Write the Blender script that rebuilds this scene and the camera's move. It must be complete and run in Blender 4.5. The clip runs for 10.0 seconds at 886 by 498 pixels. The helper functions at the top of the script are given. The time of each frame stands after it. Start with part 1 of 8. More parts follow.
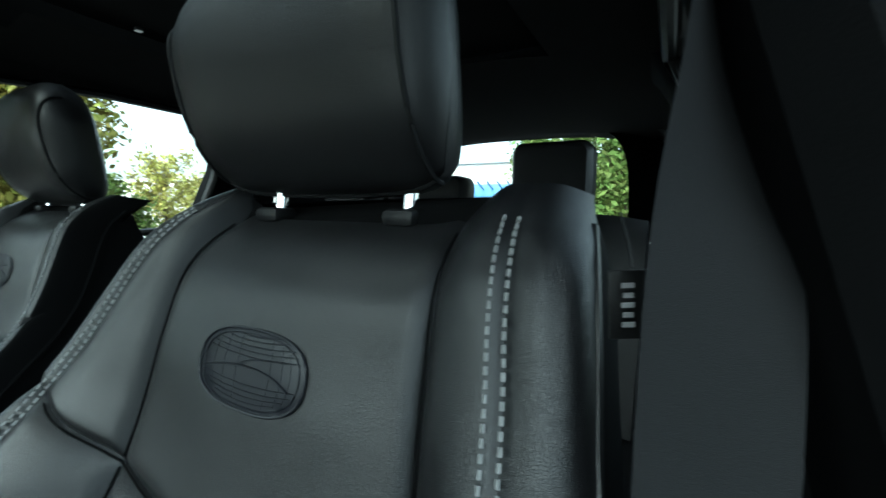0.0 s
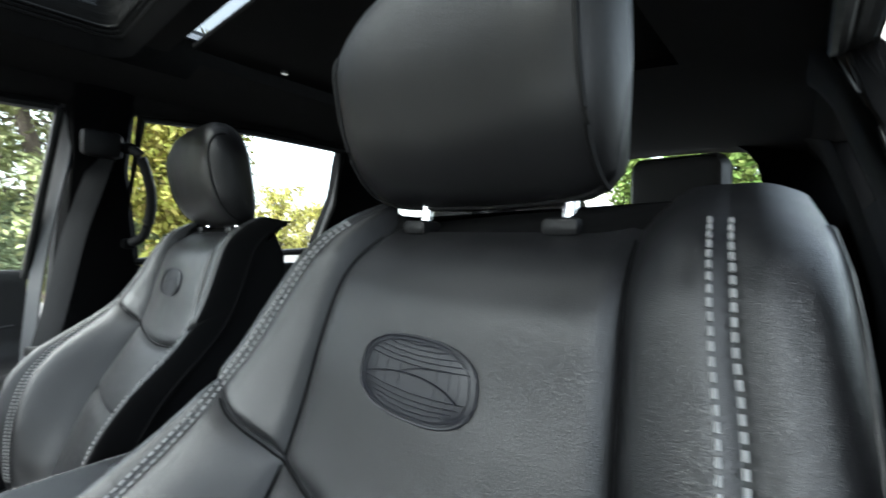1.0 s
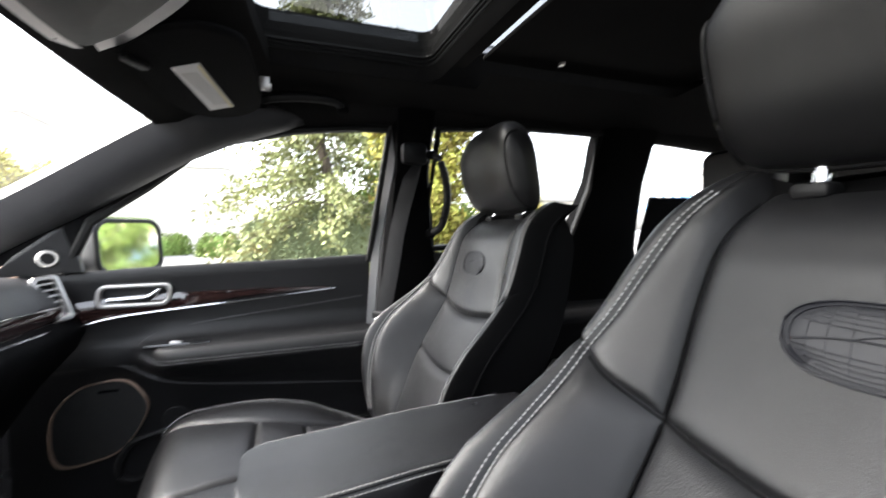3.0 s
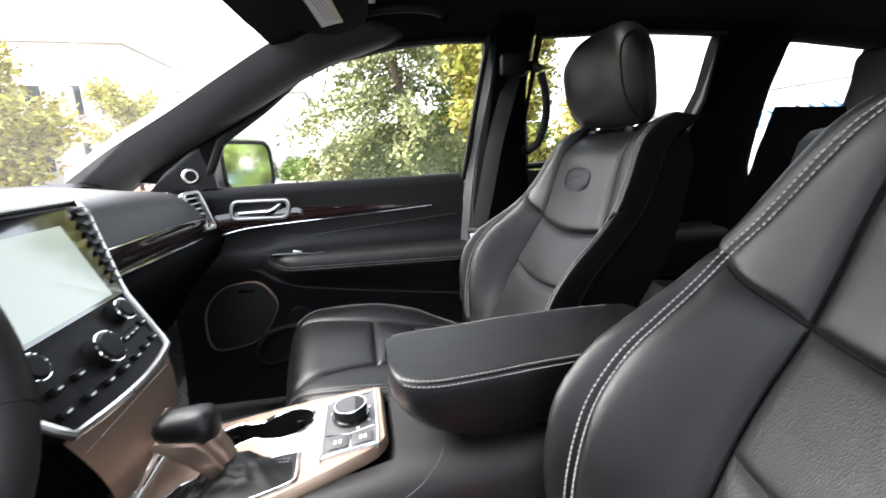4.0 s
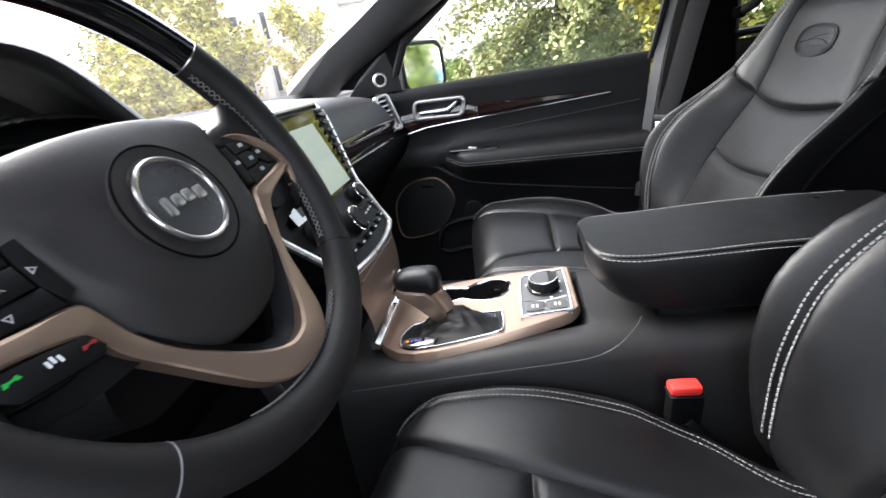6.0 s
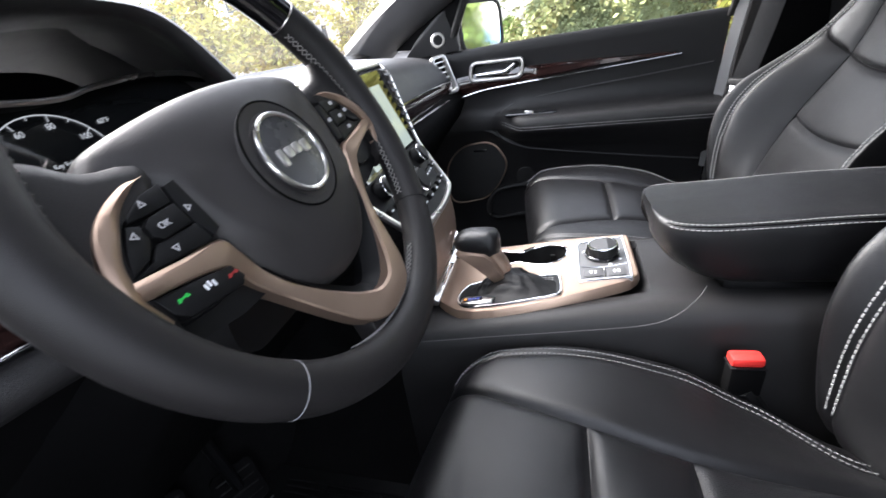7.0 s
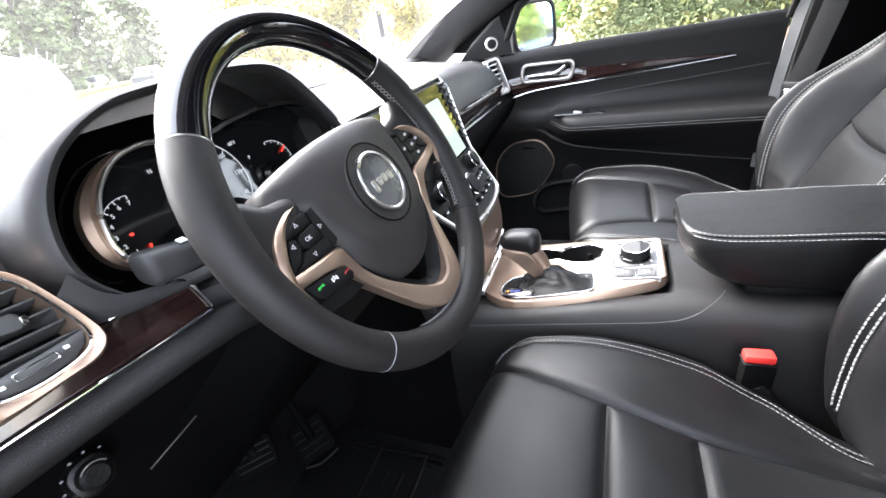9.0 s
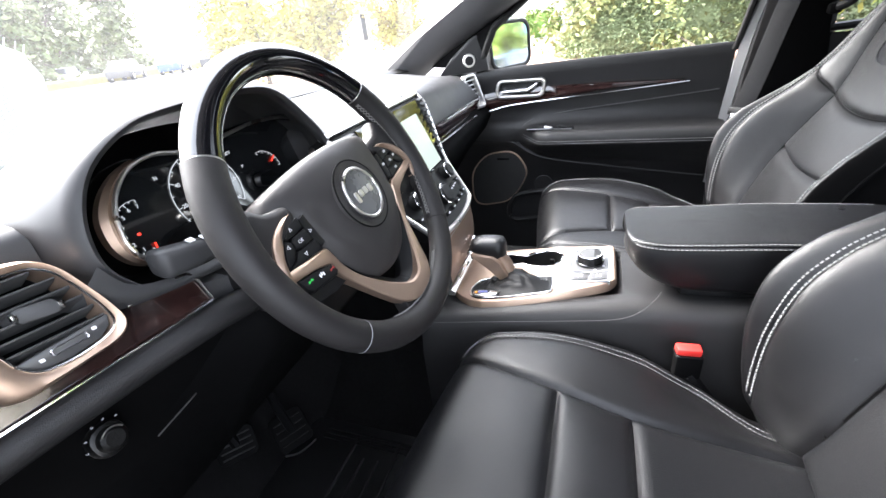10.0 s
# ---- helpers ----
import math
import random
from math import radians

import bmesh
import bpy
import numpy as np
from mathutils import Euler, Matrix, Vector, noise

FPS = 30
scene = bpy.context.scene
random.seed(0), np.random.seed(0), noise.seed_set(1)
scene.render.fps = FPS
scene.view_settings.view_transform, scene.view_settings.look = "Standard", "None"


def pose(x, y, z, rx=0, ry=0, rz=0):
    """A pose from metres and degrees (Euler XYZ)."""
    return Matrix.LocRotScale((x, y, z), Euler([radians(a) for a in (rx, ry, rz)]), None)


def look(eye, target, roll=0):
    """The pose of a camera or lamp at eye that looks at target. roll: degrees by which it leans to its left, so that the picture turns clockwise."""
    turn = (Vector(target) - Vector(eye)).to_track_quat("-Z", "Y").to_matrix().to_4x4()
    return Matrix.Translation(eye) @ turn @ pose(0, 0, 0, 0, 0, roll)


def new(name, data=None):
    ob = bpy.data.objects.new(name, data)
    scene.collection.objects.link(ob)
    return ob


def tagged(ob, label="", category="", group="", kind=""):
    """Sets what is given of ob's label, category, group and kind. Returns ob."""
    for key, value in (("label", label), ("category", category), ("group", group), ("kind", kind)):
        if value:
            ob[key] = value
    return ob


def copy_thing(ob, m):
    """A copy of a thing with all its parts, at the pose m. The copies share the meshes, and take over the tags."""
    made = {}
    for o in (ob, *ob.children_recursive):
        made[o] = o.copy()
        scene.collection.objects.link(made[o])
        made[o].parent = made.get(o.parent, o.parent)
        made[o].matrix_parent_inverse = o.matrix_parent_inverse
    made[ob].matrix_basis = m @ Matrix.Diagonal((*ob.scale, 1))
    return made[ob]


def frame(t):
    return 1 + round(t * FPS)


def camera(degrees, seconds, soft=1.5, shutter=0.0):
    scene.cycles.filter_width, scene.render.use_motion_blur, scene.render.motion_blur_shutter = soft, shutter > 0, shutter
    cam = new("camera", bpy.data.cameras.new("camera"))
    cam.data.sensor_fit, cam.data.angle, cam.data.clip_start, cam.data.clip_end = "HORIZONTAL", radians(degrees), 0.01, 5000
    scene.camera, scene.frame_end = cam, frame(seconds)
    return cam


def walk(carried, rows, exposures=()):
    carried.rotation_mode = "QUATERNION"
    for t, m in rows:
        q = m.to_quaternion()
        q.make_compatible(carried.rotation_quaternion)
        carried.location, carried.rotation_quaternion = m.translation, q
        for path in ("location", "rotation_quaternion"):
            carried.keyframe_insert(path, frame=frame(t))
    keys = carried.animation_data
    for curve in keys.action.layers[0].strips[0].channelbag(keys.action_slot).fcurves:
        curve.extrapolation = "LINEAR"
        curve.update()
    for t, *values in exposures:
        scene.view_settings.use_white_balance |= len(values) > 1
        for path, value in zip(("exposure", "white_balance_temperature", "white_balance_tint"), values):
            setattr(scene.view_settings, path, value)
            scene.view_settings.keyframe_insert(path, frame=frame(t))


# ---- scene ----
cam = camera(92.7, 10.0, shutter=0.5)
PATH = [
    (0, (-0.637, 0.19, 1.314), (0.317, -1.56, 1.161), 1.3),
    (0.5, (-0.614, 0.19, 1.304), (0.511, -1.46, 1.187), 1.5),
    (1, (-0.587, 0.209, 1.3), (0.718, -1.305, 1.261), 1.3),
    (1.5, (-0.568, 0.238, 1.3), (0.92, -1.097, 1.342), 1.0),
    (2, (-0.55, 0.275, 1.3), (1.093, -0.863, 1.383), 0.8),
    (2.5, (-0.537, 0.313, 1.299), (1.236, -0.613, 1.346), -0.0),
    (3, (-0.531, 0.344, 1.281), (1.337, -0.364, 1.197), -0.7),
    (3.2, (-0.534, 0.363, 1.288), (1.358, -0.257, 1.09), -0.7),
    (4.5, (-0.54, 0.445, 1.251), (1.373, 0.228, 0.708), -2.6),
    (5, (-0.559, 0.465, 1.244), (1.325, 0.508, 0.574), -4.1),
    (6.5, (-0.595, 0.5, 1.258), (1.161, 0.939, 0.408), -8.5),
    (7, (-0.609, 0.515, 1.258), (1.085, 1.05, 0.338), -8.2),
    (7.5, (-0.618, 0.523, 1.262), (1.009, 1.158, 0.288), -9.4),
    (8, (-0.64, 0.519, 1.278), (0.936, 1.223, 0.268), -9.6),
    (8.5, (-0.66, 0.508, 1.301), (0.938, 1.239, 0.347), -9.8),
    (9, (-0.683, 0.49, 1.319), (0.915, 1.23, 0.372), -9.7),
    (9.5, (-0.709, 0.47, 1.336), (0.907, 1.17, 0.39), -8.1),
    (10, (-0.737, 0.455, 1.35), (0.903, 1.107, 0.408), -7.2),
]
walk(cam, [(t, look(eye, target, roll)) for t, eye, target, roll in PATH],
     [(0, 3.5, 5450, -14), (0.5, 4.05, 5650, -7), (1.0, 4.27, 5950, 2), (1.5, 4.32, 6200, 7), (2.0, 4.48, 6400, 10), (2.5, 4.5, 6500, 11), (4.5, 4.12, 6450, 11), (5.0, 4.05, 6400, 11), (6.5, 4.18, 6350, 12), (7.5, 4.62, 6250, 14), (8.0, 4.8, 6250, 14), (8.5, 5.0, 6300, 13), (10, 5.08, 6350, 12)])

# ---------------------------------------------------------------- light
world = bpy.data.worlds.new("overcast_sky")
scene.world = world
world.use_nodes = True
wn = world.node_tree
sky = wn.nodes.new("ShaderNodeTexSky")
sky.sky_type = "NISHITA"
sky.sun_disc = False
sky.sun_elevation, sky.sun_rotation = radians(45), radians(14)
sky.dust_density, sky.air_density = 4.0, 1.0
hsv = wn.nodes.new("ShaderNodeHueSaturation")
hsv.inputs["Saturation"].default_value = 0.35
wn.links.new(sky.outputs[0], hsv.inputs["Color"])
wn.links.new(hsv.outputs[0], wn.nodes["Background"].inputs["Color"])
wn.nodes["Background"].inputs["Strength"].default_value = 0.098
sun = new("sun", bpy.data.lights.new("sun", "SUN"))
sun.data.energy, sun.data.angle, sun.data.color = 0.32, radians(30), (1.0, 0.97, 0.92)
sun.matrix_world = look((4, 16, 16.5), (0, 0, 0))


# ---------------------------------------------------------------- materials
def mat(name, color, rough=0.5, metal=0.0, var=0.15, scale=30.0, bump=0.0, bscale=300.0, coat=0.0, wear=0.0, spec=0.5, voronoi=False, rand=0.0):
    """A surface with two scales of colour variation, fine relief and uneven gloss."""
    m = bpy.data.materials.new(name)
    m.use_nodes = True
    nt = m.node_tree
    b = nt.nodes["Principled BSDF"]
    tc = nt.nodes.new("ShaderNodeTexCoord")
    n1 = nt.nodes.new("ShaderNodeTexNoise")
    n1.inputs["Scale"].default_value, n1.inputs["Detail"].default_value = scale, 6
    n2 = nt.nodes.new("ShaderNodeTexNoise")
    n2.inputs["Scale"].default_value, n2.inputs["Detail"].default_value = scale / 9, 3
    for n in (n1, n2):
        nt.links.new(tc.outputs["Object"], n.inputs["Vector"])
    add = nt.nodes.new("ShaderNodeMath")
    add.operation = "ADD"
    nt.links.new(n1.outputs["Fac"], add.inputs[0])
    nt.links.new(n2.outputs["Fac"], add.inputs[1])
    ramp = nt.nodes.new("ShaderNodeMapRange")
    ramp.inputs[1].default_value, ramp.inputs[2].default_value = 0.6, 1.4
    ramp.inputs[3].default_value, ramp.inputs[4].default_value = 1 - var, 1 + var
    nt.links.new(add.outputs[0], ramp.inputs[0])
    mul = nt.nodes.new("ShaderNodeVectorMath")
    mul.operation = "SCALE"
    mul.inputs[0].default_value = color[:3]
    nt.links.new(ramp.outputs[0], mul.inputs["Scale"])
    out = mul.outputs[0]
    if rand:
        geo = nt.nodes.new("ShaderNodeNewGeometry")
        hs = nt.nodes.new("ShaderNodeHueSaturation")
        r1 = nt.nodes.new("ShaderNodeMapRange")
        r1.inputs[3].default_value, r1.inputs[4].default_value = 1 - rand, 1 + rand
        nt.links.new(geo.outputs["Random Per Island"], r1.inputs[0])
        r2 = nt.nodes.new("ShaderNodeMapRange")
        r2.inputs[3].default_value, r2.inputs[4].default_value = 0.5 - rand * 0.06, 0.5 + rand * 0.06
        nt.links.new(geo.outputs["Random Per Island"], r2.inputs[0])
        nt.links.new(out, hs.inputs["Color"])
        nt.links.new(r1.outputs[0], hs.inputs["Value"])
        nt.links.new(r2.outputs[0], hs.inputs["Hue"])
        out = hs.outputs[0]
    nt.links.new(out, b.inputs["Base Color"])
    rr = nt.nodes.new("ShaderNodeMapRange")
    rr.inputs[1].default_value, rr.inputs[2].default_value = 0.6, 1.4
    rr.inputs[3].default_value, rr.inputs[4].default_value = max(0.02, rough - 0.07 - wear), min(1, rough + 0.07 + wear)
    nt.links.new(add.outputs[0], rr.inputs[0])
    nt.links.new(rr.outputs[0], b.inputs["Roughness"])
    b.inputs["Metallic"].default_value = metal
    b.inputs["Coat Weight"].default_value = coat
    b.inputs["Coat Roughness"].default_value = 0.05
    b.inputs["Specular IOR Level"].default_value = spec
    if bump:
        if voronoi:
            bt = nt.nodes.new("ShaderNodeTexVoronoi")
            bt.feature = "DISTANCE_TO_EDGE"
            src = bt.outputs["Distance"]
        else:
            bt = nt.nodes.new("ShaderNodeTexNoise")
            bt.inputs["Detail"].default_value = 4
            src = bt.outputs["Fac"]
        bt.inputs["Scale"].default_value = bscale
        nt.links.new(tc.outputs["Object"], bt.inputs["Vector"])
        bp = nt.nodes.new("ShaderNodeBump")
        bp.inputs["Strength"].default_value, bp.inputs["Distance"].default_value = bump, 0.002
        nt.links.new(src, bp.inputs["Height"])
        nt.links.new(bp.outputs[0], b.inputs["Normal"])
    return m


def wood_mat(name):
    """Dark lacquered wood with streaks along x and y."""
    m = mat(name, (0.02, 0.008, 0.007), rough=0.12, coat=1.0, var=0.3, scale=40)
    nt = m.node_tree
    b = nt.nodes["Principled BSDF"]
    tc = nt.nodes.new("ShaderNodeTexCoord")
    mp = nt.nodes.new("ShaderNodeMapping")
    mp.inputs["Scale"].default_value = (9, 9, 160)
    nz = nt.nodes.new("ShaderNodeTexNoise")
    nz.inputs["Scale"].default_value, nz.inputs["Detail"].default_value = 1.6, 6
    cr = nt.nodes.new("ShaderNodeValToRGB")
    cr.color_ramp.elements[0].position, cr.color_ramp.elements[0].color = 0.38, (0.004, 0.0022, 0.0022, 1)
    cr.color_ramp.elements[1].position, cr.color_ramp.elements[1].color = 0.7, (0.034, 0.015, 0.013, 1)
    nt.links.new(tc.outputs["Object"], mp.inputs[0])
    nt.links.new(mp.outputs[0], nz.inputs["Vector"])
    nt.links.new(nz.outputs["Fac"], cr.inputs[0])
    nt.links.new(cr.outputs[0], b.inputs["Base Color"])
    return m


def glass_mat(name, tint=(1, 1, 1), gloss=0.05, veil=0.0):
    """Thin pane: clear, with mirror gloss by Fresnel and a faint dust film that imitates veiling glare."""
    m = bpy.data.materials.new(name)
    m.use_nodes = True
    nt = m.node_tree
    nt.nodes.remove(nt.nodes["Principled BSDF"])
    tr, gl, lw, mx = (nt.nodes.new("ShaderNode" + k) for k in ("BsdfTransparent", "BsdfGlossy", "LayerWeight", "MixShader"))
    fr, pw_ = nt.nodes.new("ShaderNodeMapRange"), nt.nodes.new("ShaderNodeMath")
    pw_.operation = "POWER"
    pw_.inputs[1].default_value = 4.5
    fr.inputs[3].default_value, fr.inputs[4].default_value = gloss, 0.9
    nt.links.new(lw.outputs["Facing"], pw_.inputs[0])
    nt.links.new(pw_.outputs[0], fr.inputs[0])
    tr.inputs["Color"].default_value = (*tint, 1)
    gl.inputs["Roughness"].default_value = 0.01
    nt.links.new(fr.outputs[0], mx.inputs[0])
    nt.links.new(tr.outputs[0], mx.inputs[1])
    nt.links.new(gl.outputs[0], mx.inputs[2])
    last = mx
    if veil:
        df, m2, nz = nt.nodes.new("ShaderNodeBsdfTranslucent"), nt.nodes.new("ShaderNodeMixShader"), nt.nodes.new("ShaderNodeTexNoise")
        nz.inputs["Scale"].default_value = 6
        mr = nt.nodes.new("ShaderNodeMath")
        mr.operation = "MULTIPLY"
        mr.inputs[1].default_value = veil * 2
        nt.links.new(nz.outputs["Fac"], mr.inputs[0])
        nt.links.new(mr.outputs[0], m2.inputs[0])
        nt.links.new(mx.outputs[0], m2.inputs[1])
        nt.links.new(df.outputs[0], m2.inputs[2])
        last = m2
    nt.links.new(last.outputs[0], nt.nodes["Material Output"].inputs["Surface"])
    return m


def glow_mat(name, color, strength, rough=0.2):
    m = bpy.data.materials.new(name)
    m.use_nodes = True
    b = m.node_tree.nodes["Principled BSDF"]
    b.inputs["Base Color"].default_value = (*[c * 0.08 for c in color], 1)
    b.inputs["Emission Color"].default_value = (*color, 1)
    b.inputs["Emission Strength"].default_value = strength
    b.inputs["Roughness"].default_value = rough
    return m


LEATHER = mat("black_leather", (0.0048, 0.0048, 0.0054), rough=0.34, var=0.25, scale=45, bump=0.25, bscale=1100, voronoi=True, spec=0.42)
ROLL = mat("grained_black_roll", (0.013, 0.0125, 0.013), rough=0.5, var=0.12, scale=40, bump=0.3, bscale=700, voronoi=True, spec=0.3)
LEATHER_PERF = mat("perforated_leather", (0.0052, 0.0054, 0.0062), rough=0.46, var=0.15, scale=80, bump=0.25, bscale=420, voronoi=True, spec=0.24)
VINYL = mat("black_vinyl", (0.0095, 0.0093, 0.0098), rough=0.5, var=0.15, scale=40, bump=0.2, bscale=800, voronoi=True, spec=0.32)
# near-black trim: the shade on poorly lit parts is put into its colour
SHADE_BLACK = mat("shaded_black_trim", (0.0018, 0.0018, 0.002), rough=0.85, var=0.2, scale=60, bump=0.1, bscale=700, spec=0.06)
PLASTIC = mat("black_plastic", (0.0042, 0.0042, 0.0046), rough=0.5, var=0.12, scale=50, bump=0.10, bscale=700, spec=0.22)
DASH = mat("grey_black_soft_dash", (0.035, 0.0350, 0.0365), rough=0.5, var=0.08, scale=40, bump=0.12, bscale=900, voronoi=True, spec=0.35)
GLOSS = mat("piano_black", (0.004, 0.004, 0.005), rough=0.08, coat=1.0, var=0.05)
LINER = mat("black_headliner_cloth", (0.014, 0.0137, 0.0134), rough=0.95, var=0.2, scale=90, bump=0.3, bscale=900, spec=0.03)
CARPET = mat("black_carpet", (0.0080, 0.0079, 0.0080), rough=1.0, var=0.35, scale=120, bump=0.8, bscale=700, spec=0.05)
RUBBER = mat("black_rubber", (0.0026, 0.0026, 0.0026), rough=0.45, var=0.2, scale=60, bump=0.2, bscale=400, spec=0.3)
CHROME = mat("chrome", (0.75, 0.75, 0.77), rough=0.12, metal=1.0, var=0.05)
SATIN = mat("satin_silver", (0.62, 0.60, 0.58), rough=0.32, metal=1.0, var=0.06)
BRONZE = mat("satin_bronze_metal", (0.38, 0.275, 0.21), rough=0.42, metal=0.85, var=0.06, scale=50, wear=0.03)
THREAD = mat("pale_thread", (0.17, 0.17, 0.17), rough=0.8, var=0.2, scale=300)
RIM_THREAD = mat("pale_wheel_thread", (0.15, 0.145, 0.14), rough=0.8, var=0.2, scale=300)
WEB = mat("belt_webbing", (0.010, 0.0102, 0.011), rough=0.9, var=0.1, scale=200, bump=0.25, bscale=2400, spec=0.15)
WOOD = wood_mat("dark_open_pore_wood")
RED = mat("red_plastic", (0.62, 0.03, 0.025), rough=0.35, var=0.08)
RED_DIM = mat("dull_red_mark", (0.25, 0.02, 0.02), rough=0.5, var=0.05)
DIM_MARK = mat("grey_marking", (0.22, 0.22, 0.23), rough=0.6, var=0.05)
VISOR = mat("grey_black_visor_cloth", (0.007, 0.007, 0.0072), rough=0.95, var=0.15, scale=90, bump=0.3, bscale=900, spec=0.05)
MARK = mat("white_marking", (0.75, 0.76, 0.78), rough=0.6, var=0.05)
PAPER = mat("visor_label_paper", (0.72, 0.66, 0.45), rough=0.7, var=0.08)
PAPER_W = mat("white_label", (0.75, 0.74, 0.72), rough=0.7, var=0.06)
GLASS = glass_mat("window_glass", (0.93, 0.95, 0.93))
# the windshield's film stands in for glare haze as well as dust
WSCREEN = glass_mat("windshield_glass", (0.93, 0.95, 0.94), veil=0.015)
ROOF_GLASS = glass_mat("roof_glass_tinted", (0.19, 0.195, 0.19))
PRIVACY = glass_mat("tinted_glass", (0.62, 0.63, 0.62))
MIRROR = mat("mirror_glass", (0.9, 0.9, 0.9), rough=0.02, metal=1.0, var=0.0)
BODY_PAINT = mat("dark_body_paint", (0.02, 0.021, 0.024), rough=0.25, coat=1.0, var=0.05)
GREY_PAINT = mat("grey_frame_paint", (0.11, 0.11, 0.112), rough=0.35, var=0.05, coat=0.5)
SCREEN = mat("dark_glass_screen", (0.01, 0.011, 0.012), rough=0.05, coat=1.0, var=0.0)
SCREEN_ON = glow_mat("lit_screen", (0.66, 0.78, 0.70), 0.035, 0.08)
RED_GLOW = glow_mat("red_needle_glow", (1.0, 0.05, 0.03), 0.07)
AMBER_GLOW = glow_mat("amber_glow", (1.0, 0.35, 0.02), 0.08)
GREEN_GLOW = glow_mat("green_glow", (0.05, 0.6, 0.12), 0.03)
BLUE_GLOW = glow_mat("blue_glow", (0.08, 0.12, 0.6), 0.06)
WHITE_GLOW = glow_mat("gauge_white_glow", (0.8, 0.85, 0.9), 0.03)


# ---------------------------------------------------------------- mesh helpers
def V(*a):
    return Vector(a)


def clamp(a, lo=0.0, hi=1.0):
    return max(lo, min(hi, a))


def smooth(a):
    a = clamp(a)
    return a * a * (3 - 2 * a)


def curve2(x, pts):
    """A smooth curve through points (x, y), without overshoot."""
    n = len(pts)
    if x <= pts[0][0] or x >= pts[-1][0]:
        return pts[0][1] if x <= pts[0][0] else pts[-1][1]
    k = next(i for i in range(n - 1) if x <= pts[i + 1][0])

    def slope(i):
        return (pts[i + 1][1] - pts[i][1]) / (pts[i + 1][0] - pts[i][0])

    def tangent(i):
        if i in (0, n - 1):
            return slope(min(i, n - 2))
        a, b = slope(i - 1), slope(i)
        return 0 if a * b <= 0 else 2 * a * b / (a + b)
    h = pts[k + 1][0] - pts[k][0]
    t = (x - pts[k][0]) / h
    return ((1 + 2 * t) * pts[k][1] + t * h * tangent(k)) * (1 - t) ** 2 + (t * t * (3 - 2 * t)) * pts[k + 1][1] + h * tangent(k + 1) * t * t * (t - 1)


def curve1(x, pts):
    """Piecewise smooth interpolation through (x, value) pairs in rising x."""
    if x <= pts[0][0]:
        return pts[0][1]
    for (a, p), (b, q) in zip(pts, pts[1:]):
        if x <= b:
            return p + (q - p) * (x - a) / (b - a)
    return pts[-1][1]


def thing(name, loc=(0, 0, 0), label="", category="", group="", kind=""):
    ob = new(name)
    ob.location = loc
    ob.empty_display_size = 0.05
    return tagged(ob, label, category, group, kind)


def finish(bm, name, material, sharp=35):
    bmesh.ops.recalc_face_normals(bm, faces=bm.faces)
    me = bpy.data.meshes.new(name)
    for f in bm.faces:
        f.smooth = True
    for e in bm.edges:
        if len(e.link_faces) == 2 and e.calc_face_angle(0) > radians(sharp):
            e.smooth = False
    bm.to_mesh(me)
    bm.free()
    me.materials.append(material)
    return me


def part(name, bm, material, parent=None, label="", sharp=35, kind=""):
    ob = new(name, finish(bm, name, material, sharp))
    if parent:
        ob.parent = parent
        if parent.data is None:
            ob.matrix_parent_inverse = parent.matrix_basis.inverted()
    return tagged(ob, label, kind=kind)


def B():
    return bmesh.new()


def grid(bm, f, nu, nv, closed=False):
    """A sheet f(p, q) over the unit square."""
    rows = [[bm.verts.new(f(i / nu, j / nv)) for i in range(nu + (0 if closed else 1))] for j in range(nv + 1)]
    n = len(rows[0])
    for a, b in zip(rows, rows[1:]):
        for i in range(n if closed else n - 1):
            k = (i + 1) % n
            try:
                bm.faces.new((a[i], a[k], b[k], b[i]))
            except ValueError:
                pass
    return rows


def loft(bm, rings, caps=True):
    rows = [[bm.verts.new(p) for p in r] for r in rings]
    n = len(rows[0])
    for a, b in zip(rows, rows[1:]):
        for i in range(n):
            k = (i + 1) % n
            bm.faces.new((a[i], a[k], b[k], b[i]))
    if caps:
        bm.faces.new(rows[0][::-1])
        bm.faces.new(rows[-1])
    return bm


def tube(bm, pts, r, n=8, closed=False, flat=None):
    """A round bar along points; flat=(across, thick, normal) makes a strap instead."""
    pts = [Vector(p) for p in pts]
    rings = []
    for i, p in enumerate(pts):
        a = pts[i - 1] if i or closed else pts[0]
        b = pts[(i + 1) % len(pts)] if i < len(pts) - 1 or closed else pts[-1]
        d = (b - a).normalized()
        up = Vector(flat[2]) if flat else (Vector((0, 0, 1)) if abs(d.z) < 0.9 else Vector((0, 1, 0)))
        s = d.cross(up).normalized()
        w = s.cross(d).normalized()
        if flat:
            hx, hy = flat[0] / 2, flat[1] / 2
            rings.append([p + s * x * hx + w * y * hy for x, y in ((-1, -0.6), (-0.94, -1), (0.94, -1), (1, -0.6), (1, 0.6), (0.94, 1), (-0.94, 1), (-1, 0.6))])
        else:
            rr = r[i] if isinstance(r, (list, tuple)) else r
            rings.append([p + (s * math.cos(t) + w * math.sin(t)) * rr for t in [2 * math.pi * k / n for k in range(n)]])
    if closed:
        rings.append(rings[0])
        rows = [[bm.verts.new(p) for p in q] for q in rings[:-1]]
        rows.append(rows[0])
        m = len(rows[0])
        for a, b in zip(rows, rows[1:]):
            for i in range(m):
                bm.faces.new((a[i], a[(i + 1) % m], b[(i + 1) % m], b[i]))
    else:
        loft(bm, rings)
    return bm


